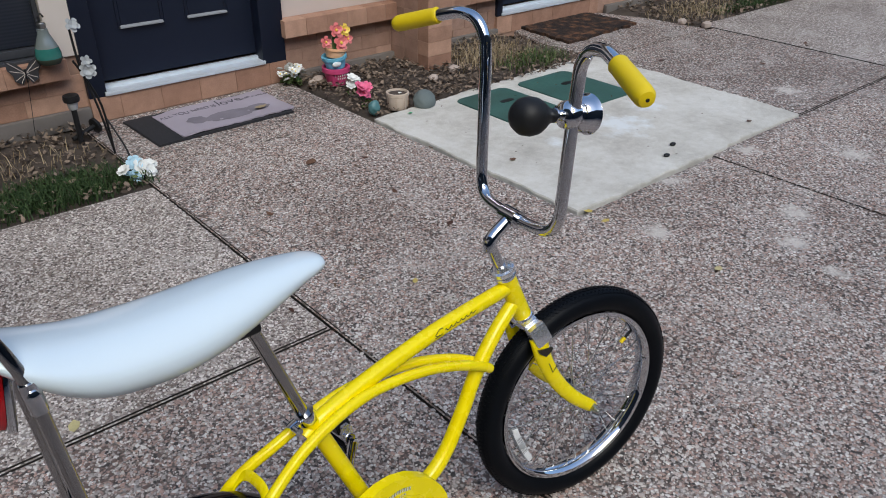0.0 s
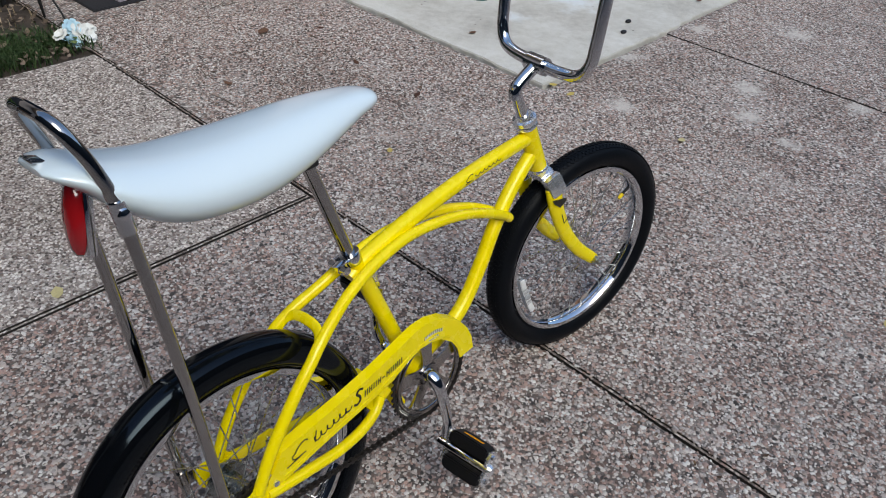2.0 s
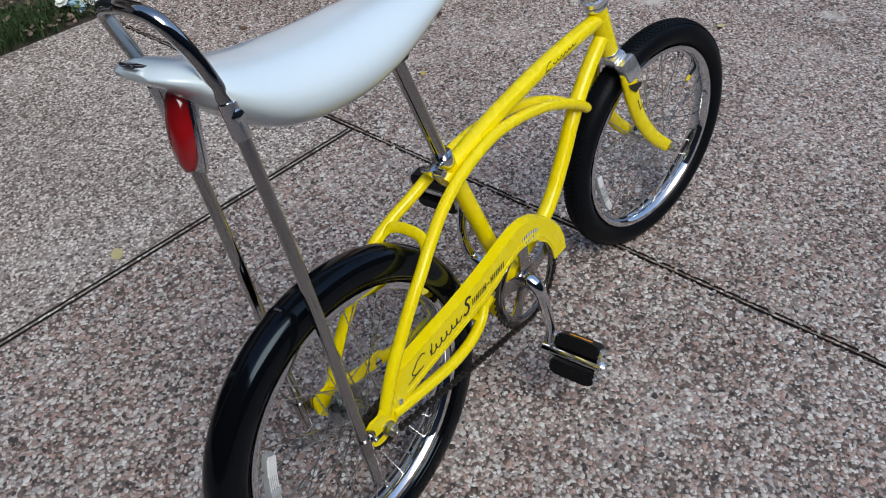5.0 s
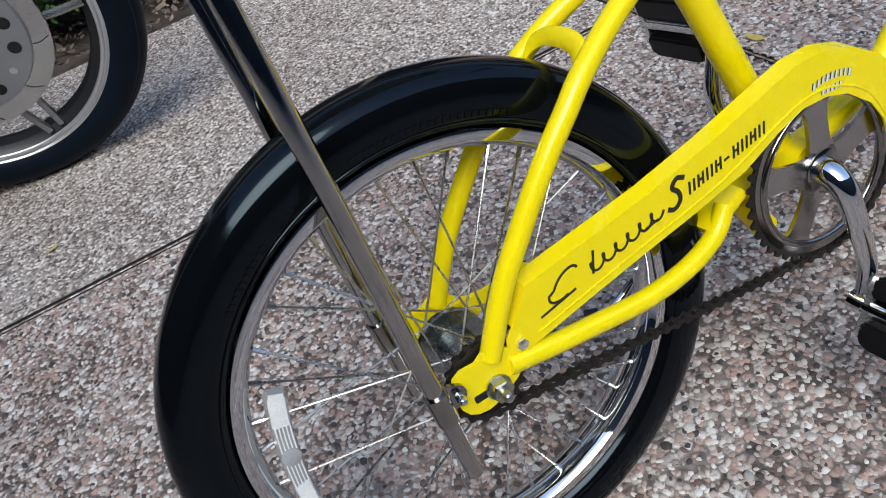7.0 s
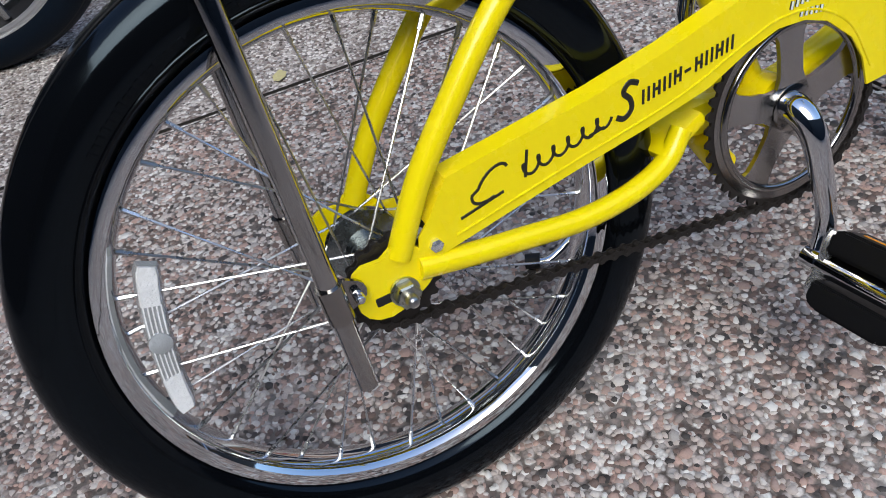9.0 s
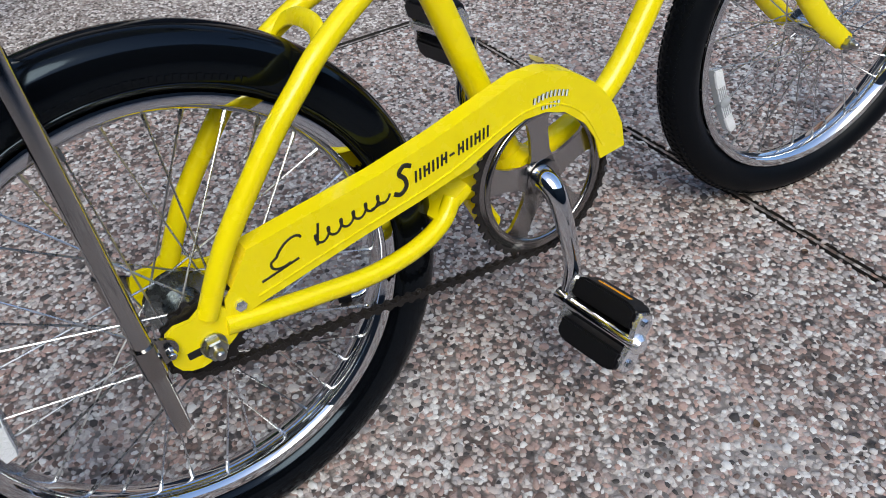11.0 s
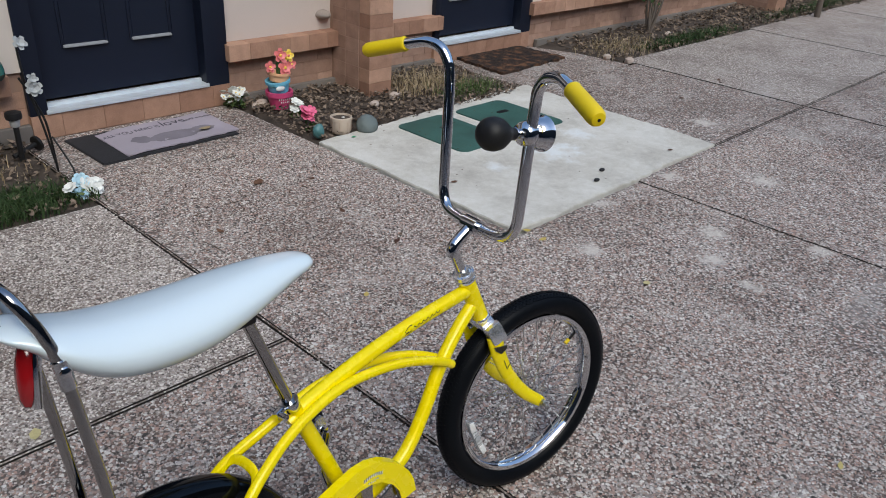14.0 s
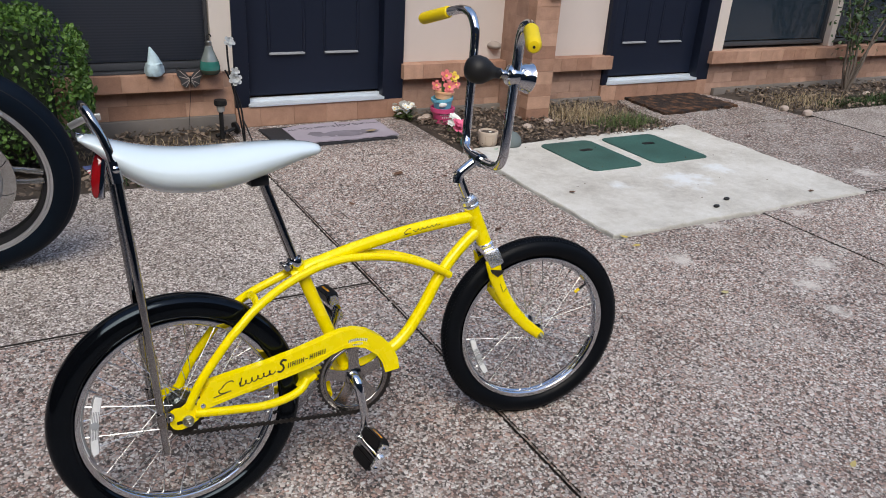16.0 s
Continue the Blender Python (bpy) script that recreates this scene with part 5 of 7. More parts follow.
def lettering(name, body, size, at, parent, mt, label):
    cu = bpy.data.curves.new(name, "FONT")
    cu.body, cu.size, cu.align_x, cu.extrude = body, size, "CENTER", 0.0004
    tmp = new(name, cu)
    dg = bpy.context.evaluated_depsgraph_get()
    me = bpy.data.meshes.new_from_object(tmp.evaluated_get(dg))
    bpy.data.objects.remove(tmp)
    me.materials.clear()
    me.materials.append(mt)
    for v in me.vertices:
        v.co.z += mat_z(at[0] + v.co.x, at[1] + v.co.y) + 0.0006
    ob = new(name, me)
    ob.parent, ob.location = parent, at
    return tagged(ob, label)


lettering("lettering", "ALL YOU NEED IS", 0.040, (-0.150, 0.085, 0.0), doormat, M_MTXT, "dark printed words")
lettering("lettering", "love", 0.088, (0.090, 0.085, 0.0), doormat, M_MTXT, "dark printed word")
lettering("lettering", "AND A DOG", 0.030, (0.230, 0.085, 0.0), doormat, M_MTXT, "dark printed words")
dg_b = bmesh.new()
for cx, cy, rx, ry in ((0.0, -0.06, 0.15, 0.055), (-0.17, -0.03, 0.05, 0.045), (0.17, -0.05, 0.07, 0.04)):
    pts = [(cx + rx * math.cos(2 * math.pi * k / 28) * (1 + 0.12 * math.sin(5 * k)), cy + ry * math.sin(2 * math.pi * k / 28)) for k in range(28)]
    hub_v = dg_b.verts.new((cx, cy, mat_z(cx, cy) + 0.0016))
    ring_v = [dg_b.verts.new((x, y, mat_z(x, y) + 0.0016)) for x, y in pts]
    mid_v = [dg_b.verts.new(((x + cx) / 2, (y + cy) / 2, mat_z((x + cx) / 2, (y + cy) / 2) + 0.0016)) for x, y in pts]
    for k in range(28):
        dg_b.faces.new((ring_v[k - 1], ring_v[k], mid_v[k], mid_v[k - 1]))
        dg_b.faces.new((mid_v[k - 1], mid_v[k], hub_v))
part("printed_patch", dg_b, plain("grey_print", (0.20, 0.18, 0.21), 0.85, var=0.3, scale=30), doormat, "faded dark grey printed shape", smooth=False)
m_, nt_, b_ = node_mat("mottled_coir")
cv_ = coords(nt_, world_space=True)
c1_, c2_ = noise_tex(nt_, cv_, 16, 4), noise_tex(nt_, cv_, 160, 4)
cr_ = ramp(nt_, [(0.40, (0.010, 0.007, 0.006)), (0.54, (0.045, 0.022, 0.013)), (0.68, (0.17, 0.080, 0.038))])
nt_.links.new(c1_.outputs[0], cr_.inputs[0])
nt_.links.new(mix_col(nt_, 0.5, cr_.outputs[0], mix_col(nt_, c2_.outputs[0], (0.1, 0.1, 0.1), (0.9, 0.9, 0.9)), "OVERLAY"), b_.inputs["Base Color"])
b_.inputs["Roughness"].default_value = 0.95
bump(nt_, b_, c2_.outputs[0], 1.0, 0.006)
edge_pts = []
corner = [(3.93, 3.29), (4.71, 3.325), (4.66, 3.765), (3.97, 3.765)]
for (ax, ay), (bx, by) in zip(corner, corner[1:] + corner[:1]):
    for k in range(14):
        f = k / 14
        edge_pts.append((ax + (bx - ax) * f + random.uniform(-0.016, 0.016), min(3.77, ay + (by - ay) * f + random.uniform(-0.016, 0.016))))
coir = part("coir_mat", slab(edge_pts, 0.0005, 0.020, 0), m_, smooth=False)
tagged(coir, "dark brown mottled coir mat before the second door", "mat")

# ---- motorcycle front end, parked behind the bicycle ----
motorcycle = thing("motorcycle", pose(-0.256, 2.215, 0.004, 11.8, 0, -8.4) @ Matrix.Diagonal((1.175, 1.0, 1.175, 1)), "front wheel of a parked motorcycle with a cast aluminium rim", "motorcycle")
MC = Vector((0, 0, 0.335))
M_SPOK = plain("worn_cast_spoke", (0.36, 0.36, 0.365), 0.22, metal=0.8, var=0.3, scale=40)
mt_b = bmesh.new()
sec = [(0.292 + (0.046 if math.cos(2 * math.pi * k / 24) > 0 else 0.040) * math.cos(2 * math.pi * k / 24), 0.052 * math.sin(2 * math.pi * k / 24)) for k in range(24)]
lathe(sec + sec[:1], 96, "y", MC, mt_b, cap=False)
bmesh.ops.remove_doubles(mt_b, verts=mt_b.verts, dist=1e-5)
mtyre = part("tyre", mt_b, M_MTYR, motorcycle, "wide black tyre with a worn tread")
for s in (-1, 1):
    part("tyre_groove", tube([MC + Vector((0.319 * math.cos(2 * math.pi * i / 80), s * 0.040, 0.319 * math.sin(2 * math.pi * i / 80))) for i in range(80)], 0.0018, 6, closed=True), M_BLK, mtyre)
rim_p = [(0.268, -0.034), (0.262, -0.037), (0.256, -0.036), (0.250, -0.028), (0.240, -0.020), (0.236, 0.0), (0.240, 0.020), (0.250, 0.028), (0.256, 0.036), (0.262, 0.037), (0.268, 0.034)]
mrim = part("rim", lathe(rim_p, 96, "y", MC, cap=False), plain("black_cast_rim", (0.03, 0.03, 0.034), 0.4, metal=0.5, var=0.2), motorcycle, "black cast rim")
part("rim_lip", lathe([(0.272, -0.0375), (0.270, -0.0410), (0.2665, -0.0410), (0.2640, -0.0385), (0.2610, -0.0385), (0.2585, -0.0410), (0.2535, -0.0395), (0.2520, -0.0365), (0.2585, -0.0345), (0.266, -0.0345), (0.272, -0.0375)], 96, "y", MC, cap=False), M_ALU, mrim, "bright machined rim lip")
for k in range(5):
    a = radians(-75 + 72 * k)
    for s in (-1, 1):
        aa, ab = a + s * radians(11), a + s * radians(3.2)
        p0 = MC + Vector((0.105 * math.cos(aa), -0.012, 0.105 * math.sin(aa)))
        p1 = MC + Vector((0.185 * math.cos(a + s * radians(6.2)), -0.020, 0.185 * math.sin(a + s * radians(6.2))))
        p2 = MC + Vector((0.246 * math.cos(ab), -0.026, 0.246 * math.sin(ab)))
        part("spoke", tube(spline([p0, p1, p2], 5), (0.0070, 0.0080), 8, flat=1.3), M_SPOK, motorcycle, "cast double spoke")
rot = bmesh.new()
lathe([(0.176, -0.044), (0.176, -0.049), (0.134, -0.049), (0.134, -0.044), (0.176, -0.044)], 64, "y", MC, rot, cap=False)
rotor = part("brake_disc", rot, plain("polished_disc_steel", (0.62, 0.63, 0.62), 0.22, metal=1.0, var=0.15, scale=60), motorcycle, "worn steel brake disc")
for k in range(10):
    a = 2 * math.pi * (k + 0.35) / 10
    part("disc_slot", tube(spline([MC + Vector((q * math.cos(a + w), -0.0492, q * math.sin(a + w))) for q, w in ((0.139, 0.0), (0.156, 0.03), (0.171, 0.10))], 3), 0.0011, 5), M_BLK, rotor, "thin dark slot")
carrier = part("disc_carrier", lathe([(0.143, -0.050), (0.140, -0.056), (0.090, -0.060), (0.083, -0.054), (0.083, -0.040)], 56, "y", MC, cap=False), plain("grey_cast_carrier", (0.36, 0.37, 0.38), 0.45, metal=0.7, var=0.15), motorcycle, "grey drilled disc carrier")
for k in range(15):
    a = 2 * math.pi * k / 15
    rr = 0.0115 if k % 3 != 1 else 0.007
    part("carrier_hole" if k % 3 != 1 else "carrier_bolt", lathe([(rr, -0.0575), (rr, -0.0585), (rr * 0.6, -0.0590)], 14, "y", MC + Vector((0.114 * math.cos(a), -0.0005, 0.114 * math.sin(a)))),
         M_BLK if k % 3 != 1 else M_ALU, carrier)
hub_b = bmesh.new()
lathe([(0.079, -0.030), (0.072, -0.046), (0.030, -0.058), (0.026, -0.075), (0.012, -0.080)], 32, "y", MC, hub_b)
for k in range(12):
    a = 2 * math.pi * k / 12
    box((0.044, 0.004, 0.012), MC + Vector((0.056 * math.cos(a), -0.054, 0.056 * math.sin(a))), 0.001, hub_b, Matrix.Rotation(-a, 4, "Y"))
part("hub", hub_b, M_FRM, motorcycle, "dark finned hub")
fl = tube([MC + Vector((0.030, -0.085, -0.030)), MC + Vector((-0.16, -0.090, 0.26)), MC + Vector((-0.30, -0.090, 0.50))], 0.027, 20)
fork_leg = part("fork_leg", fl, M_ALU, motorcycle, "polished aluminium fork leg")
part("axle_clamp", box((0.06, 0.05, 0.05), MC + Vector((0.005, -0.082, -0.01)), 0.012), M_ALU, fork_leg)
part("brake_lever", tube(spline([MC + Vector((0.31, 0.16, 0.06)), MC + Vector((0.36, 0.16, 0.085)), MC + Vector((0.40, 0.16, 0.09))], 5), 0.011, 10, flat=0.6), M_ALU, motorcycle, "bright cast lever")


# ---- leaves, litter, greenery ----
def leaf_mat(name, a, c, rough=0.7, island=True):
    m, nt, b = node_mat(name)
    src = nt.nodes.new("ShaderNodeNewGeometry" if island else "ShaderNodeObjectInfo")
    r = ramp(nt, [(0.0, a), (0.5, tuple((x + y) / 2 for x, y in zip(a, c))), (1.0, c)])
    nt.links.new(src.outputs["Random Per Island" if island else "Random"], r.inputs[0])
    n1 = noise_tex(nt, coords(nt, world_space=True), 120, 3)
    nt.links.new(mix_col(nt, 0.4, r.outputs[0], mix_col(nt, n1.outputs[0], (0.2, 0.2, 0.2), (0.8, 0.8, 0.8)), "OVERLAY"), b.inputs["Base Color"])
    b.inputs["Roughness"].default_value = rough
    b.inputs["Specular IOR Level"].default_value = 0.3
    return m


M_LYEL = leaf_mat("yellow_leaf", (0.52, 0.40, 0.10), (0.52, 0.46, 0.24), island=False)
M_LBRN = leaf_mat("brown_leaf", (0.055, 0.022, 0.016), (0.15, 0.08, 0.05), island=False)
M_LBRN2 = leaf_mat("leaf_crumbs", (0.035, 0.02, 0.014), (0.16, 0.10, 0.06))
M_LITTER = leaf_mat("dead_leaves", (0.034, 0.024, 0.018), (0.27, 0.205, 0.155))
M_GRASS = leaf_mat("weeds", (0.035, 0.075, 0.022), (0.13, 0.17, 0.06))
M_WEED = leaf_mat("dark_weeds", (0.014, 0.034, 0.010), (0.060, 0.100, 0.034))
M_BOX = leaf_mat("hedge_leaves", (0.018, 0.055, 0.010), (0.10, 0.19, 0.035), 0.45)
M_BUSH = leaf_mat("bush_leaves", (0.020, 0.045, 0.016), (0.06, 0.10, 0.035), 0.5)
M_STRAW = leaf_mat("dry_straw", (0.22, 0.16, 0.09), (0.45, 0.36, 0.23))
M_BARK = plain("grey_bark", (0.13, 0.105, 0.085), 0.9, var=0.3, scale=50, bump_s=0.6)
rng = random.Random(11)


def leaf_verts(length, width, curl, m):
    """Six-sided curled leaf as (verts, faces)."""
    v = [(-0.5, 0, 0.1), (-0.2, 0.5, 0.0), (0.2, 0.42, 0.05), (0.5, 0, 0.25), (0.2, -0.42, 0.02), (-0.2, -0.5, 0.06), (0, 0, -0.08)]
    vs = [m @ Vector((x * length, y * width, z * curl)) for x, y, z in v]
    return vs, [(6, 0, 5), (6, 5, 4), (6, 4, 3), (6, 3, 2), (6, 2, 1), (6, 1, 0)]


def raw(name, verts, faces, mt, parent=None, smooth=False):
    me = bpy.data.meshes.new(name)
    me.from_pydata([tuple(v) for v in verts], [], faces)
    me.materials.append(mt)
    if smooth:
        me.shade_smooth()
    ob = new(name, me)
    if parent is not None:
        ob.parent = parent
    return ob


def scatter_leaves(n, place, size, mt, name, tilt=35, thin=0.55, parent=None):
    vs, fs = [], []
    for _ in range(n):
        x, y, z = place()
        s = size * rng.uniform(0.55, 1.3)
        m = Matrix.Translation((x, y, z)) @ Euler((radians(rng.uniform(-tilt, tilt)), radians(rng.uniform(-tilt, tilt)), rng.uniform(0, 6.28))).to_matrix().to_4x4()
        a, f = leaf_verts(s, s * thin * rng.uniform(0.7, 1.2), s * rng.uniform(0.2, 1.0), m)
        o = len(vs)
        vs += a
        fs += [tuple(i + o for i in q) for q in f]
    return raw(name, vs, fs, mt, parent)


FALLEN = [(2.19, 1.537, 0.040, "y"), (2.22, 1.07, 0.044, "y"), (1.07, 1.31, 0.040, "y"), (1.72, 1.893, 0.040, "b"), (1.605, 2.70, 0.070, "b"), (-0.281, 1.82, 0.032, "y"), (2.20, 1.63, 0.045, "y"), (1.37, 1.66, 0.034, "y"),
          (1.23, 2.38, 0.040, "b"), (0.29, 1.67, 0.045, "y"), (5.21, 2.32, 0.05, "b"), (4.11, 2.68, 0.05, "b"), (1.72, 2.24, 0.035, "b"), (2.30, 2.15, 0.035, "b"), (2.12, 2.5, 0.03, "b"), (0.97, 1.77, 0.03, "b"),
          (1.79, 0.21, 0.03, "y"), (1.82, 2.59, 0.03, "b"), (6.88, 2.31, 0.05, "b"), (4.55, 2.25, 0.045, "b"), (3.55, 1.75, 0.03, "b"), (2.41, 1.66, 0.04, "b")]
for x, y, s, k in FALLEN:
    zz = 0.005 + (0.013 if 2.16 < x < 3.8 and y > 1.66 else 0)
    a, f = leaf_verts(s, s * rng.uniform(0.45, 0.65), s * 0.3, Euler((radians(rng.uniform(-8, 8)), radians(rng.uniform(-8, 8)), rng.uniform(0, 6.28))).to_matrix().to_4x4())
    ob = raw("fallen_leaf", a, f, M_LYEL if k == "y" else M_LBRN)
    ob.location = (x, y, zz)
    tagged(ob, "small yellow fallen leaf lying on the paving" if k == "y" else "small brown dead leaf lying on the paving", "leaf", "fallen leaves on the paving")
tagged(scatter_leaves(190, lambda: (1.1 + 1.0 * rng.random(), 1.7 + 1.6 * rng.random(), 0.004), 0.016, M_LBRN2, "leaf_bits", 12, 0.5), "small dark leaf crumbs scattered on the paving", "leaf litter", kind="stuff")
tagged(scatter_leaves(160, lambda: (-0.6 + 4.6 * rng.random(), 1.63 * rng.random() ** 0.7, 0.004), 0.012, M_LBRN2, "leaf_bits", 12, 0.5), "small dark leaf crumbs scattered on the paving", "leaf litter", kind="stuff")
tagged(scatter_leaves(90, lambda: (3.9 + 6 * rng.random(), 0.6 + 2.3 * rng.random(), 0.004), 0.026, M_LBRN2, "leaf_bits", 12, 0.5), "small dark leaf crumbs scattered on the paving", "leaf litter", kind="stuff")
tagged(scatter_leaves(40, lambda: (2.25 + 1.5 * rng.random(), 1.7 + 1.2 * rng.random(), 0.018), 0.012, M_LBRN2, "leaf_bits", 10, 0.5), "tiny leaf crumbs on the concrete pad", "leaf litter", kind="stuff")
tagged(scatter_leaves(130, lambda: (rng.choice((-0.85, 1.022, 1.022, 3.06)) + 0.008 * rng.gauss(0, 0.6), 0.2 + 1.5 * rng.random(), 0.002), 0.010, M_LBRN2, "joint_litter", 30, 0.5), "dirt and leaf crumbs caught in the paving joints", "leaf litter", kind="stuff")
for x, y in ((3.0, 1.81), (2.87, 1.75)):
    pb = bmesh.new()
    bmesh.ops.create_icosphere(pb, subdivisions=2, radius=0.014)
    shift(pb, Matrix.Translation((x, y, 0.018)) @ Matrix.Diagonal((1.3, 0.9, 0.6, 1)))
    tagged(part("pebble", pb, M_BLK), "small black pebble on the concrete pad", "stone", "loose pebbles")
mat_leaf = raw("fallen_leaf", *leaf_verts(0.070, 0.036, 0.02, Matrix()), M_STRAW)
mat_leaf.location = (1.74, 3.40, 0.030)
tagged(mat_leaf, "dry tan leaf on the edge of the doormat", "leaf", "fallen leaves on the paving")
for x, y, l, a in ((1.61, 3.05, 0.10, 20), (1.14, 2.28, 0.13, 100), (1.66, 3.03, 0.07, -15), (2.53, 2.52, 0.05, 40), (1.2, 2.5, 0.07, 75)):
    d = Vector((math.cos(radians(a)), math.sin(radians(a)), 0))
    c = Vector((x, y, 0.005))
    tw = tube(spline([c - d * l / 2, c + Vector((d.y, -d.x, 0)) * l * 0.06, c + d * l / 2 + Vector((0, 0, 0.004))], 4), (0.0022, 0.0012), 6)
    tagged(part("twig", tw, M_BARK), "thin dry twig lying on the paving", "twig", "twigs")


def in_bed(b, z=0.012, y_pow=1.0):
    return lambda: (rng.uniform(b[0] + 0.03, b[1] - 0.03), b[2] + 0.02 + (b[3] - b[2] - 0.04) * rng.random() ** y_pow, z + rng.uniform(-0.006, 0.022))


for b, n, sz in (((-1.2, 0.99, 2.87, 3.76), 2300, 0.030), ((2.08, 3.76, 2.93, 3.76), 3000, 0.028), ((4.92, 12.0, 3.01, 3.76), 4200, 0.038)):
    tagged(scatter_leaves(n, in_bed(b), sz, M_LITTER, "leaf_litter"), "brown dead leaves covering the soil bed", "leaf litter", kind="stuff")


def blades(n, place, h, mt, name, label):
    vs, fs = [], []
    for _ in range(n):
        x, y, z = place()
        a, hh, w = rng.uniform(0, 6.28), h * rng.uniform(0.4, 1.2), 0.0022
        dx, dy = math.cos(a), math.sin(a)
        bend = rng.uniform(0.3, 1.1) * hh
        o = len(vs)
        vs += [(x - dy * w, y + dx * w, z), (x + dy * w, y - dx * w, z), (x + dx * bend * 0.35 + dy * w * 0.7, y + dy * bend * 0.35 - dx * w * 0.7, z + hh * 0.65), (x + dx * bend * 0.35 - dy * w * 0.7, y + dy * bend * 0.35 + dx * w * 0.7, z + hh * 0.65),
               (x + dx * bend, y + dy * bend, z + hh * 0.85)]
        fs += [(o, o + 1, o + 2, o + 3), (o + 3, o + 2, o + 4)]
    return tagged(raw(name, vs, fs, mt), label, "grass", kind="stuff")


def patch(cx, cy, rx, ry):
    def f():
        while True:
            u, v = rng.gauss(0, 0.5), rng.gauss(0, 0.5)
            if abs(u) < 1 and abs(v) < 1:
                return (cx + u * rx, cy + v * ry, 0.0)
    return f


blades(3600, patch(0.66, 3.06, 0.36, 0.17), 0.050, M_WEED, "weeds", "dark green weeds and grass at the bed's edge")
blades(220, patch(0.45, 3.38, 0.5, 0.22), 0.06, M_STRAW, "dry_grass", "dry straw-coloured grass in the bed")
blades(500, patch(3.45, 3.14, 0.28, 0.12), 0.075, M_GRASS, "weeds", "green weeds beside the concrete pad")
blades(700, patch(3.30, 3.38, 0.35, 0.25), 0.09, M_STRAW, "dry_grass", "dry straw-coloured stalks in the bed")
blades(2200, patch(6.3, 3.16, 0.9, 0.12), 0.055, M_WEED, "weeds", "thin green grass below the windows")
blades(1600, patch(9.3, 3.22, 1.6, 0.14), 0.06, M_WEED, "weeds", "thin green grass below the windows")
blades(500, patch(5.4, 3.3, 0.5, 0.25), 0.07, M_STRAW, "dry_grass", "dry straw-coloured grass in the bed")

# clipped hedge beside the window
hedge = thing("hedge", Matrix(), "clipped dense green box hedge under the window", "hedge")


def hedge_point():
    while True:
        x, y, z = rng.uniform(-1.15, 0.265), rng.uniform(3.02, 3.60), rng.uniform(0.10, 0.78)
        ex = min((0.265 - x) / 0.06, (y - 3.02) / 0.06, (0.76 - z) / 0.06, 3)
        lump = 0.6 * noise.noise((x * 6, y * 6, z * 6))
        top = z < 0.745 + 0.04 * noise.noise((x * 5, 2, 0)) - max(0, x - 0.08) * 0.8
        if top and ex + lump > 0.1 and (ex < 1.4 or rng.random() < 0.12) and (z > 0.22 or x < 0.16 - rng.random() * 0.1):
            return x, y, z


scatter_leaves(13000, hedge_point, 0.024, M_BOX, "foliage", 80, 0.62, hedge)
# near-black box: the shade deep between the leaves put into colour
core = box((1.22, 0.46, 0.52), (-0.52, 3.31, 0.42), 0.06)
part("shaded_core", core, plain("hedge_inner_shade", (0.012, 0.022, 0.008), 0.95, var=0.5, scale=60, bump_s=1.0), hedge, "near-black box for the shade between the leaves")
for x in (-0.7, -0.3, 0.08):
    part("stem", tube([(x, 3.3, -0.02), (x + 0.02, 3.3, 0.2)], (0.016, 0.012), 8), M_BARK, hedge)

# thin shrub before the right-hand windows
shrub = thing("shrub", pose(6.16, 3.50, 0), "thin leggy shrub with dark leaves before the windows", "shrub")
tips = []
for a, l, lean_ in ((170, 0.95, 0.30), (110, 1.2, 0.10), (60, 1.05, 0.28), (10, 0.95, 0.62), (-10, 1.15, 0.45), (200, 0.7, 0.2)):
    d = Vector((math.cos(radians(a)), 0.25 * math.sin(radians(a)), 0))
    pts = [Vector((0.02 * rng.uniform(-1, 1), 0.02 * rng.uniform(-1, 1), -0.03))]
    for k in range(1, 6):
        f = k / 5
        pts.append(d * lean_ * f * l + Vector((rng.uniform(-0.02, 0.02), rng.uniform(-0.02, 0.02), l * f)))
    part("stem", tube(spline(pts, 3), (0.012, 0.004), 7), M_BARK, shrub)
    tips += [p for p in spline(pts, 4) if p.z > l * 0.42]
scatter_leaves(520, lambda: (lambda p: (p.x + rng.gauss(0, 0.07), p.y + rng.gauss(0, 0.05), p.z + rng.gauss(0, 0.06)))(rng.choice(tips)), 0.05, M_BUSH, "foliage", 70, 0.5, shrub)

# young tree by the second pillar
sap = thing("young_tree", pose(8.66, 2.96, 0), "bare slender young tree in the bed by the pillar", "tree")
part("trunk", tube(spline([(0, 0, -0.04), (-0.05, 0, 0.35), (-0.11, 0.0, 0.8), (-0.14, 0.02, 1.5)], 5), (0.034, 0.018), 10), M_BARK, sap)
for s, zz in ((-1, 0.05), (1, 0.12)):
    part("limb", tube(spline([(-0.02, 0, zz), (s * 0.06 - 0.04, 0.02, 0.45), (s * 0.14 - 0.06, 0.02, 1.0)], 4), (0.015, 0.006), 8), M_BARK, sap)
scatter_leaves(260, lambda: (-0.12 + rng.gauss(0, 0.25), rng.gauss(0, 0.2), 1.25 + rng.gauss(0, 0.22)), 0.05, M_BUSH, "crown", 70, 0.5, sap)


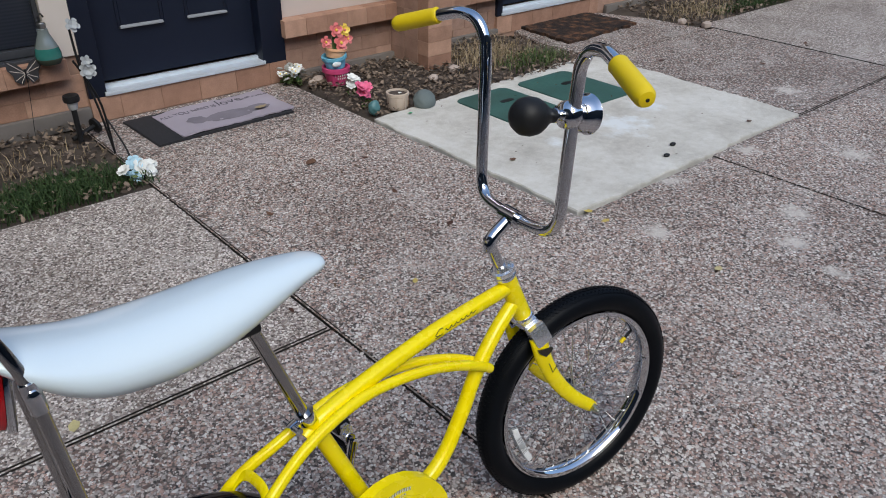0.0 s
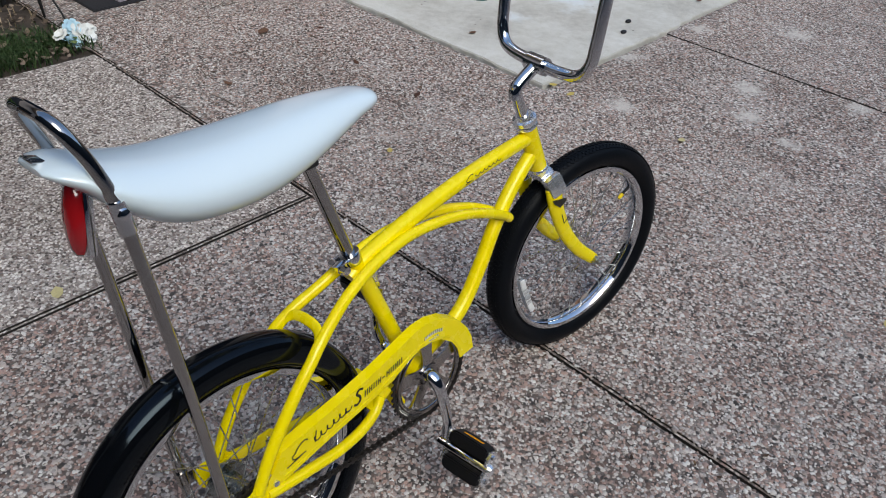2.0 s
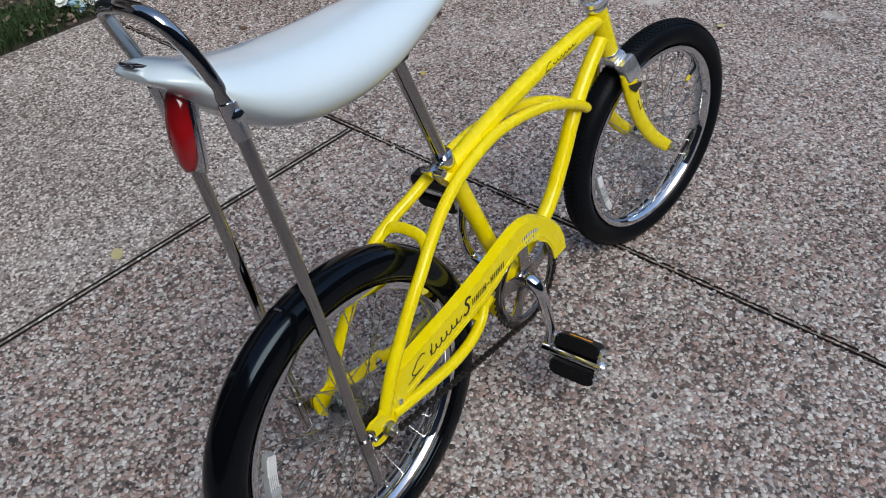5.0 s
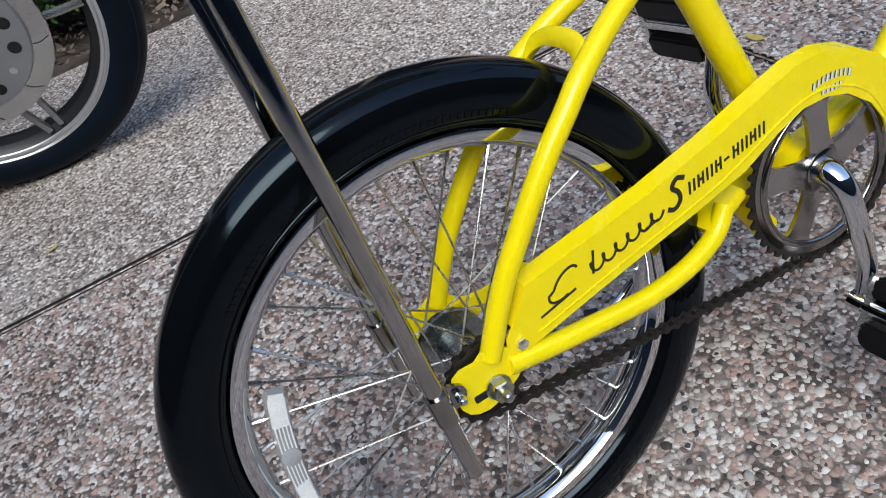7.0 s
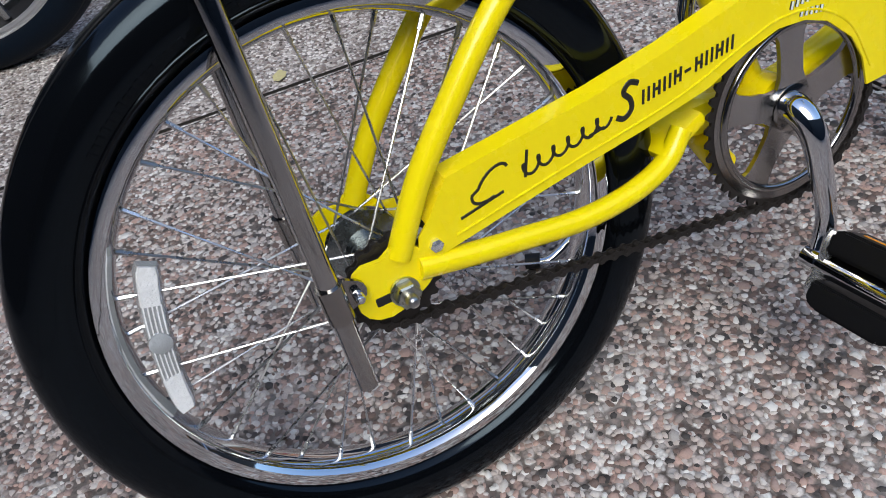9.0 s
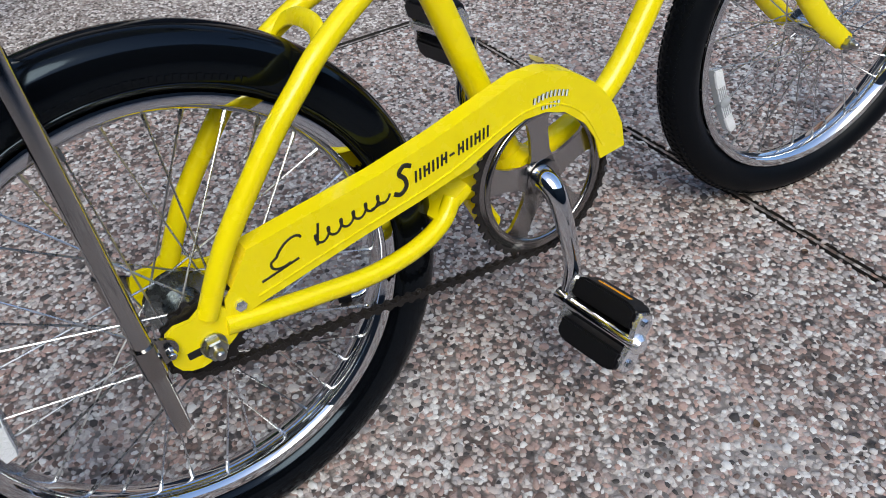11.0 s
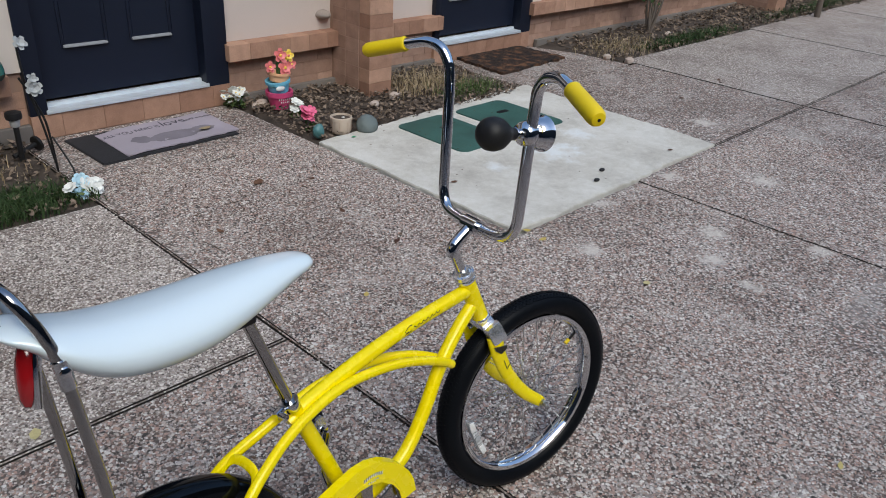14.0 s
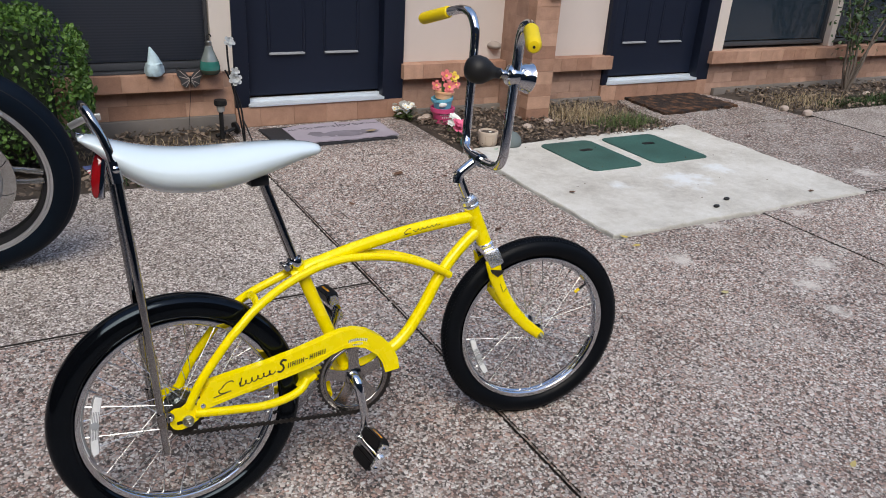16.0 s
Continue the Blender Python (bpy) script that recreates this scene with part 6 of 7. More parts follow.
# ---- garden ornaments ----
def bloom(parent, at, r, mt, petals=6, tilt=(0, 0), centre=None, name="flower"):
    """Open flower of cupped petals."""
    bm = bmesh.new()
    m = Matrix.Translation(at) @ Euler((radians(tilt[0]), radians(tilt[1]), 0)).to_matrix().to_4x4()
    for ring, (nn, rr, up) in enumerate(((petals, 1.0, 0.15), (petals - 1, 0.62, 0.45))):
        for k in range(nn):
            a = 2 * math.pi * (k + 0.5 * ring) / nn
            d, e = Vector((math.cos(a), math.sin(a), 0)), Vector((-math.sin(a), math.cos(a), 0))
            pts = [Vector((0, 0, 0.0)), d * 0.45 * r * rr + e * 0.40 * r + Vector((0, 0, up * r * 0.4)), d * r * rr * 0.95 + e * 0.30 * r + Vector((0, 0, up * r)), d * r * rr * 1.05 + Vector((0, 0, up * r * 0.8)),
                   d * r * rr * 0.95 - e * 0.30 * r + Vector((0, 0, up * r * 1.1)), d * 0.45 * r * rr - e * 0.40 * r + Vector((0, 0, up * r * 0.35))]
            bm.faces.new([bm.verts.new(m @ p) for p in pts])
    f = part(name, bm, mt, parent)
    if centre:
        cbm = bmesh.new()
        bmesh.ops.create_icosphere(cbm, subdivisions=1, radius=r * 0.22)
        part("flower_centre", shift(cbm, m @ Matrix.Translation((0, 0, r * 0.2))), centre, f)
    return f


M_GREY = plain("grey_tin", (0.40, 0.42, 0.43), 0.5, var=0.2, scale=60)
M_PWHT = plain("white_petals", (0.78, 0.79, 0.76), 0.7, var=0.08)
M_PBLU = plain("pale_blue_petals", (0.46, 0.66, 0.76), 0.7, var=0.12)
M_PPNK = plain("pink_petals", (0.78, 0.16, 0.30), 0.6, var=0.15)
M_CORAL = plain("coral_paint", (0.72, 0.20, 0.20), 0.5, var=0.1)
M_OYEL = plain("yellow_paint", (0.85, 0.62, 0.10), 0.5, var=0.1)
M_OORG = plain("peach_paint", (0.86, 0.48, 0.27), 0.5, var=0.08)
M_OBLU = plain("sky_blue_paint", (0.16, 0.48, 0.66), 0.5, var=0.08)
M_OPNK = plain("magenta_paint", (0.62, 0.07, 0.20), 0.5, var=0.1)
M_STEM = plain("green_plastic_stem", (0.05, 0.13, 0.04), 0.6, var=0.2)


def leafy(parent, at, spread, n, mt=None):
    def f():
        a, q = rng.uniform(0, 6.28), spread * math.sqrt(rng.random())
        return (at[0] + q * math.cos(a), at[1] + q * math.sin(a), at[2] + rng.uniform(0, spread * 0.9))
    return scatter_leaves(n, f, 0.035, mt or M_GRASS, "leaves", 55, 0.6, parent)


# white bouquet by the door step
fl1 = thing("flower_bouquet", pose(2.09, 3.69, 0.0) @ Matrix.Scale(0.74, 4), "white artificial flowers with green leaves by the door step", "flowers", "artificial flowers")
leafy(fl1, (0, 0, 0.0), 0.08, 110)
for k in range(24):
    a = 2 * math.pi * k / 24
    q = (0.092, 0.03, 0.062)[k % 3]
    bloom(fl1, (q * math.cos(a) * 1.05, q * math.sin(a) * 0.75, 0.055 + 0.07 * rng.random() + 0.4 * (0.09 - q)), 0.029, M_PWHT, 6, (rng.uniform(-45, 45), rng.uniform(-45, 45)), M_OYEL)
# stacked-pot ornament
pots = thing("stacked_pot_ornament", pose(2.29, 3.545, 0.0) @ Matrix.Scale(1.10, 4), "stacked peach, blue and pink toy pots with painted flowers", "ornament")


def toy_pot(z, r0, r1, h, tilt_, mt, label):
    prof = [(r0 * 0.2, 0.0), (r0, 0.0), (r1 * 0.94, h * 0.72), (r1 * 1.06, h * 0.74), (r1 * 1.08, h), (r1 * 0.92, h), (r1 * 0.8, h * 0.8)]
    return part("pot", shift(lathe(prof, 28, "z"), Matrix.Translation((0, 0, z)) @ Matrix.Rotation(radians(tilt_), 4, "Y")), mt, pots, label)


p1 = toy_pot(0.0, 0.045, 0.066, 0.092, 0, M_OPNK, "magenta pot")
toy_pot(0.088, 0.048, 0.060, 0.062, -7, M_OBLU, "sky-blue pot")
toy_pot(0.142, 0.046, 0.056, 0.046, 5, M_OORG, "peach pot")
wm = bmesh.new()
for k in range(7):
    a = radians(-125 + 11 * k)
    box((0.005, 0.003, 0.009), (0.060 * math.cos(a), 0.060 * math.sin(a), 0.058), 0, wm, Matrix.Rotation(a, 4, "Z"))
    if 0 < k < 6:
        box((0.005, 0.003, 0.007), (0.057 * math.cos(a), 0.057 * math.sin(a), 0.042), 0, wm, Matrix.Rotation(a, 4, "Z"))
part("white_bars", wm, M_PWHT, p1, "small white bars painted on the pot", smooth=False)
bee = bmesh.new()
bmesh.ops.create_icosphere(bee, subdivisions=2, radius=0.014)
part("bee_wings", shift(bee, Matrix.Translation((-0.028, -0.055, 0.118)) @ Matrix.Diagonal((1.9, 0.6, 1.0, 1))), M_PWHT, pots, "white winged shape")
for x, y, z, r, mt in ((0.0, -0.02, 0.275, 0.036, M_CORAL), (0.055, -0.01, 0.265, 0.032, M_OYEL), (-0.055, -0.01, 0.222, 0.030, M_CORAL), (0.012, -0.04, 0.215, 0.038, M_CORAL), (0.068, -0.02, 0.222, 0.026, M_CORAL)):
    bloom(pots, (x, y, z), r, mt, 5, (70, rng.uniform(-12, 12)), M_CORAL if mt is M_OYEL else M_OYEL)
part("stalk", tube([(0, 0, 0.17), (0.0, 0, 0.27)], 0.012, 8), M_STEM, pots)
# white and pink single flowers
fl2 = thing("flower_bouquet", pose(2.27, 3.365, 0.0), "small white artificial flower with leaves in the soil", "flowers", "artificial flowers")
leafy(fl2, (0, 0, 0), 0.035, 26)
for dx, dz in ((-0.015, 0.05), (0.02, 0.075), (-0.005, 0.09), (0.03, 0.05)):
    bloom(fl2, (dx, -0.015, dz), 0.028, M_PWHT, 6, (35, rng.uniform(-25, 25)))
fl3 = thing("flower_bouquet", pose(2.205, 3.17, 0.0), "pink artificial rose in the soil", "flowers", "artificial flowers")
for dx, dz in ((0, 0.075), (0.02, 0.095), (-0.015, 0.105), (0.012, 0.06)):
    bloom(fl3, (dx, -0.01, dz), 0.034, M_PPNK, 7, (30, rng.uniform(-25, 25)))
part("stalk", tube([(0, 0, -0.02), (0, 0, 0.09)], 0.005, 6), M_STEM, fl3)
leafy(fl3, (0.02, -0.03, 0), 0.03, 16)
tp = bmesh.new()
bmesh.ops.create_icosphere(tp, subdivisions=3, radius=0.04)
for v in tp.verts:
    v.co *= 1 + 0.14 * noise.noise(v.co * 40)
tagged(part("garden_stone", shift(tp, Matrix.Translation((2.175, 3.02, 0.034)) @ Matrix.Diagonal((0.8, 0.7, 1.0, 1))), plain("teal_glaze", (0.08, 0.20, 0.21), 0.45, var=0.25, scale=40)), "small teal glazed stone in the soil", "stone")
# pale pot and grey stone
jar = thing("planter", pose(2.322, 3.02, 0.0) @ Matrix.Scale(0.80, 4), "squat pale clay planter with dark soil", "planter")
part("pot", lathe([(0.03, 0.0), (0.060, 0.0), (0.069, 0.025), (0.070, 0.085), (0.073, 0.088), (0.073, 0.108), (0.064, 0.110), (0.062, 0.095)], 36, "z"), plain("pale_clay", (0.56, 0.46, 0.37), 0.85, var=0.12, bump_s=0.3), jar)
part("soil", lathe([(0.063, 0.096), (0.03, 0.100), (0.002, 0.099)], 24, "z"), M_SOIL, jar)
part("tag", box((0.02, 0.014, 0.004), (0.01, -0.01, 0.103), 0.001), M_PWHT, jar, "small white tag")
for k in range(8):
    a = 2 * math.pi * k / 8
    part("pot_line", tube([(0.0705 * math.cos(a), 0.0705 * math.sin(a), 0.012), (0.0715 * math.cos(a), 0.0715 * math.sin(a), 0.084)], 0.0008, 4), M_MORT, jar)
rk = bmesh.new()
bmesh.ops.create_icosphere(rk, subdivisions=4, radius=0.075)
for v in rk.verts:
    v.co *= 1 + 0.16 * noise.noise(v.co * 11) + 0.05 * noise.noise(v.co * 45)
    v.co.z = max(v.co.z, -0.035)
tagged(part("rock", shift(rk, Matrix.Translation((2.43, 2.935, 0.040)) @ Matrix.Diagonal((0.82, 0.68, 0.80, 1))), plain("blue_grey_stone", (0.13, 0.16, 0.16), 0.75, var=0.3, scale=30, bump_s=0.6)), "rounded blue-grey rock beside the concrete pad", "rock")
gb_ = raw("green_scrap", *leaf_verts(0.032, 0.016, 0.006, Matrix()), plain("bright_green_scrap", (0.03, 0.35, 0.14), 0.6))
gb_.location = (2.30, 2.885, 0.018)
tagged(gb_, "tiny bright green scrap on the concrete pad", "litter")
for x, y, s in ((2.17, 3.60, 0.026), (2.22, 3.62, 0.034), (2.75, 3.25, 0.03), (2.95, 3.30, 0.035), (5.0, 3.15, 0.035), (6.25, 3.35, 0.03), (5.05, 2.98, 0.04)):
    st_ = bmesh.new()
    bmesh.ops.create_icosphere(st_, subdivisions=2, radius=s)
    for v in st_.verts:
        v.co *= 1 + 0.3 * noise.noise(v.co * 30 + Vector((x * 9, 0, 0)))
    tagged(part("stone", shift(st_, Matrix.Translation((x, y, s * 0.5)) @ Matrix.Diagonal((1.1, 0.9, 0.7, 1))), plain("pale_stone", (0.46, 0.38, 0.33), 0.85, var=0.2)), "small pale stone lying in the soil bed", "stone", "small stones")

# left bed: flower stakes, solar light, window-sill ornaments
fl4 = thing("flower_bouquet", pose(0.945, 3.005, 0.0) @ Matrix.Scale(0.88, 4), "white and pale blue artificial flowers lying at the bed's corner", "flowers", "artificial flowers")
for dx, dy, dz, r, mt in ((0.045, 0, 0.055, 0.045, M_PWHT), (0.085, 0.02, 0.05, 0.040, M_PWHT), (0.02, 0.02, 0.075, 0.038, M_PBLU), (-0.04, 0.0, 0.06, 0.034, M_PWHT), (-0.02, -0.02, 0.035, 0.040, M_PBLU), (0.0, -0.03, 0.03, 0.034, M_PBLU), (0.07, -0.02, 0.04, 0.036, M_PWHT)):
    bloom(fl4, (dx, dy, dz), r, mt, 7, (rng.uniform(0, 50), rng.uniform(-30, 30)))
leafy(fl4, (0, 0, 0), 0.06, 24)
part("stalk", tube(spline([(0.0, 0.0, 0.02), (0.03, 0.12, 0.10), (0.01, 0.27, 0.22)], 4), 0.0045, 6), M_BLK, fl4)
stake = thing("flower_stake", pose(0.985, 3.34, 0), "black garden stake with two pale metal flowers", "garden stake")
part("rod", tube(spline([(0.0, 0, -0.02), (-0.03, 0, 0.22), (-0.062, 0.01, 0.40), (-0.07, 0.01, 0.56)], 5), 0.005, 8), M_BLK, stake)
part("rod", tube(spline([(0.0, 0.01, 0.0), (-0.012, 0.01, 0.22), (-0.055, 0.01, 0.36), (-0.085, 0.01, 0.43)], 5), 0.005, 8), M_BLK, stake)
bloom(stake, (-0.06, -0.01, 0.575), 0.030, M_GREY, 5, (60, 20), name="metal_flower")
bloom(stake, (-0.040, -0.012, 0.385), 0.034, M_GREY, 6, (70, -20), name="metal_flower")
bloom(stake, (-0.040, -0.014, 0.425), 0.024, M_GREY, 5, (70, 10), name="metal_flower")
solar = thing("solar_light", pose(0.905, 3.55, 0.0), "black plastic solar path light stuck in the soil", "garden light")
part("post", tube([(0, 0, -0.03), (0, 0, 0.165)], 0.0125, 12), M_BLK, solar)
part("lens", lathe([(0.016, 0.160), (0.020, 0.165), (0.024, 0.195), (0.022, 0.197)], 20, "z"), plain("clear_plastic", (0.55, 0.56, 0.57), 0.2, var=0.1, coat=0.5), solar, "clear ribbed lens")
part("cap", lathe([(0.022, 0.196), (0.034, 0.198), (0.036, 0.210), (0.033, 0.226), (0.012, 0.230), (0.001, 0.230)], 24, "z"), M_BLK, solar, "black cap with solar cell")
solar2 = thing("solar_light", pose(0.985, 3.60, 0.045, 0, 78, 20), "fallen black solar path light", "garden light")
part("cap", lathe([(0.022, 0.0), (0.036, 0.003), (0.036, 0.016), (0.012, 0.022), (0.001, 0.022)], 24, "z"), M_BLK, solar2)
part("post", tube([(0, 0, 0), (0, 0, -0.12)], 0.011, 10), M_BLK, solar2)
# bulb ornament on the sill
bulb = thing("glass_bulb_ornament", pose(0.888, 3.682, 0.341) @ Matrix.Diagonal((1.16, 1.16, 1.03, 1)), "bulb-shaped glass ornament with teal filling and a hook", "ornament")
part("glass", lathe([(0.012, 0.0), (0.036, 0.003), (0.046, 0.022), (0.047, 0.045), (0.041, 0.075), (0.030, 0.105), (0.021, 0.130), (0.018, 0.150), (0.014, 0.152)], 32, "z"), plain("smoky_glass", (0.16, 0.185, 0.18), 0.10, var=0.35, scale=30, coat=0.8), bulb, "smoky glass bulb")
part("teal_filling", lathe([(0.0470, 0.024), (0.0478, 0.045), (0.0422, 0.072), (0.036, 0.074)], 32, "z", cap=False), plain("teal_filling", (0.035, 0.17, 0.145), 0.2, var=0.4, scale=60, coat=0.6), bulb, "teal filling")
part("moss_filling", lathe([(0.010, -0.0005), (0.037, 0.002), (0.0475, 0.020), (0.0478, 0.028), (0.030, 0.030)], 24, "z"), plain("dark_moss", (0.035, 0.045, 0.03), 0.8, var=0.4, scale=120), bulb, "dark filling")
part("screw_cap", lathe([(0.015, 0.150), (0.017, 0.156), (0.015, 0.162), (0.017, 0.168), (0.014, 0.176), (0.004, 0.180)], 20, "z"), M_STL, bulb, "metal screw cap")
part("hook", tube(spline([(0.0, 0, 0.176), (-0.006, 0, 0.195), (0.006, 0, 0.212), (0.014, 0, 0.196)], 4), 0.0035, 6), M_BLK, bulb)
# gnome figurine: one plain shape
gn_b = lathe([(0.002, 0.0), (0.040, 0.0), (0.047, 0.015), (0.046, 0.045), (0.040, 0.066), (0.043, 0.072), (0.036, 0.080), (0.026, 0.110), (0.016, 0.140), (0.006, 0.168), (0.001, 0.172)], 24, "z")
for v in gn_b.verts:
    v.co += Vector((0.25 * max(0, v.co.z - 0.09) * -0.6, 0, 0)) + Vector((v.co.x, v.co.y, 0.02)) * 0.30 * noise.noise(v.co * 45)
gnome = part("gnome_figurine", shift(gn_b, Matrix.Translation((0.598, 3.71, 0.341)) @ Matrix.Diagonal((1.05, 1.0, 0.90, 1))), plain("pale_blue_ceramic", (0.46, 0.60, 0.66), 0.5, var=0.45, scale=110))
tagged(gnome, "pale blue ceramic garden gnome on the window sill", "figurine")
# butterfly on a wire
bf = thing("butterfly_ornament", pose(0.780, 3.702, -0.012), "dark metal butterfly ornament on a thin wire stake", "ornament")
for s in (-1, 1):
    wing = [(0, 0.335), (s * 0.03, 0.375), (s * 0.072, 0.392), (s * 0.070, 0.350), (s * 0.052, 0.322), (s * 0.050, 0.296), (s * 0.020, 0.278), (0, 0.310)]
    w_ = part("wing", shift(plate(wing, -0.001, 0.001), Matrix.Translation((0, 0.004 - 0.010, 0))), plain("dark_metal_wing", (0.06, 0.06, 0.065), 0.45, metal=0.4, var=0.3, scale=60), bf, smooth=False)
    for q in ((s * 0.062, 0.382), (s * 0.060, 0.345), (s * 0.045, 0.300), (s * 0.025, 0.285)):
        part("wing_vein", tube([(0, -0.0085, 0.325), (q[0], -0.0085, q[1])], 0.0012, 5), M_TRIM, w_)
part("body", tube([(0, -0.009, 0.285), (0, -0.010, 0.345)], (0.003, 0.005), 8), M_BLK, bf)
part("wire", tube(spline([(0, -0.010, 0.29), (-0.015, -0.012, 0.17), (-0.04, -0.02, -0.02)], 5), 0.0015, 5), M_BLK, bf)
# small striped cloth in the bed
fg = thing("small_flag", pose(0.26, 3.12, 0.03, 0, 0, 12), "small faded red and white striped cloth lying in the bed", "flag")
M_FRED, M_FBLU = plain("faded_red_cloth", (0.50, 0.10, 0.10), 0.85, var=0.15), plain("faded_blue_cloth", (0.10, 0.13, 0.30), 0.85, var=0.15)
for k in range(6):
    cb_ = bmesh.new()
    prev = None
    for i in range(13):
        x = -0.085 + 0.17 * i / 12
        z = 0.008 * math.sin(i * 1.1 + k * 0.25)
        cur = [cb_.verts.new((x, -0.05 + 0.0167 * (k + j), z + 0.001 * j)) for j in (0, 1)]
        if prev:
            cb_.faces.new((prev[0], cur[0], cur[1], prev[1]))
        prev = cur
    part("stripe", cb_, M_FRED if k % 2 else M_PWHT, fg, "red stripe" if k % 2 else "white stripe")
part("canton", slab([(-0.09, 0.0), (-0.02, 0.0), (-0.02, 0.052), (-0.09, 0.052)], 0.0115, 0.0135, 0), M_FBLU, fg, "blue corner", smooth=False)

# wall fittings
tap = thing("wall_tap_cover", pose(2.785, WALL_Y, 0.43) @ Matrix.Scale(0.78, 4), "pale tap cover on the stucco wall", "tap cover")
part("cover", shift(lathe([(0.052, 0.0), (0.050, 0.03), (0.038, 0.06), (0.018, 0.085), (0.002, 0.09)], 24, "y"), Matrix.Diagonal((1.2, -1, 0.7, 1))), plain("dirty_foam", (0.30, 0.255, 0.225), 0.85, var=0.15, bump_s=0.3), tap)
al = thing("alarm_box", pose(2.975, 3.405, 0.865), "red alarm box with a white label on the brick pillar", "alarm box")
part("case", box((0.10, 0.05, 0.16), (0, 0, 0), 0.008), plain("red_paint", (0.52, 0.02, 0.025), 0.4, var=0.08), al)
part("label_plate", box((0.055, 0.004, 0.05), (0.012, -0.0265, -0.015), 0.001), M_PWHT, al, "white label")
for k in range(2):
    part("label_bar", box((0.035, 0.002, 0.006), (0.012, -0.0292, -0.005 - 0.018 * k), 0), M_INK, al, smooth=False)
M_FOOT = plain("dirty_concrete", (0.17, 0.150, 0.135), 0.9, var=0.3, scale=20, bump_s=0.5)
# concrete footing below the bricks
for x0, x1 in ((LEFT_X, 1.03), (2.13, 3.73), (4.88, 8.4)):
    ft = part("footing", box((x1 - x0, 0.035, 0.09), ((x0 + x1) / 2, WALL_Y - 0.035, 0.038 if x1 < 2 else -0.005), 0.006), M_FOOT)
    tagged(ft, "grey concrete footing strip under the brick", "footing", kind="structure")

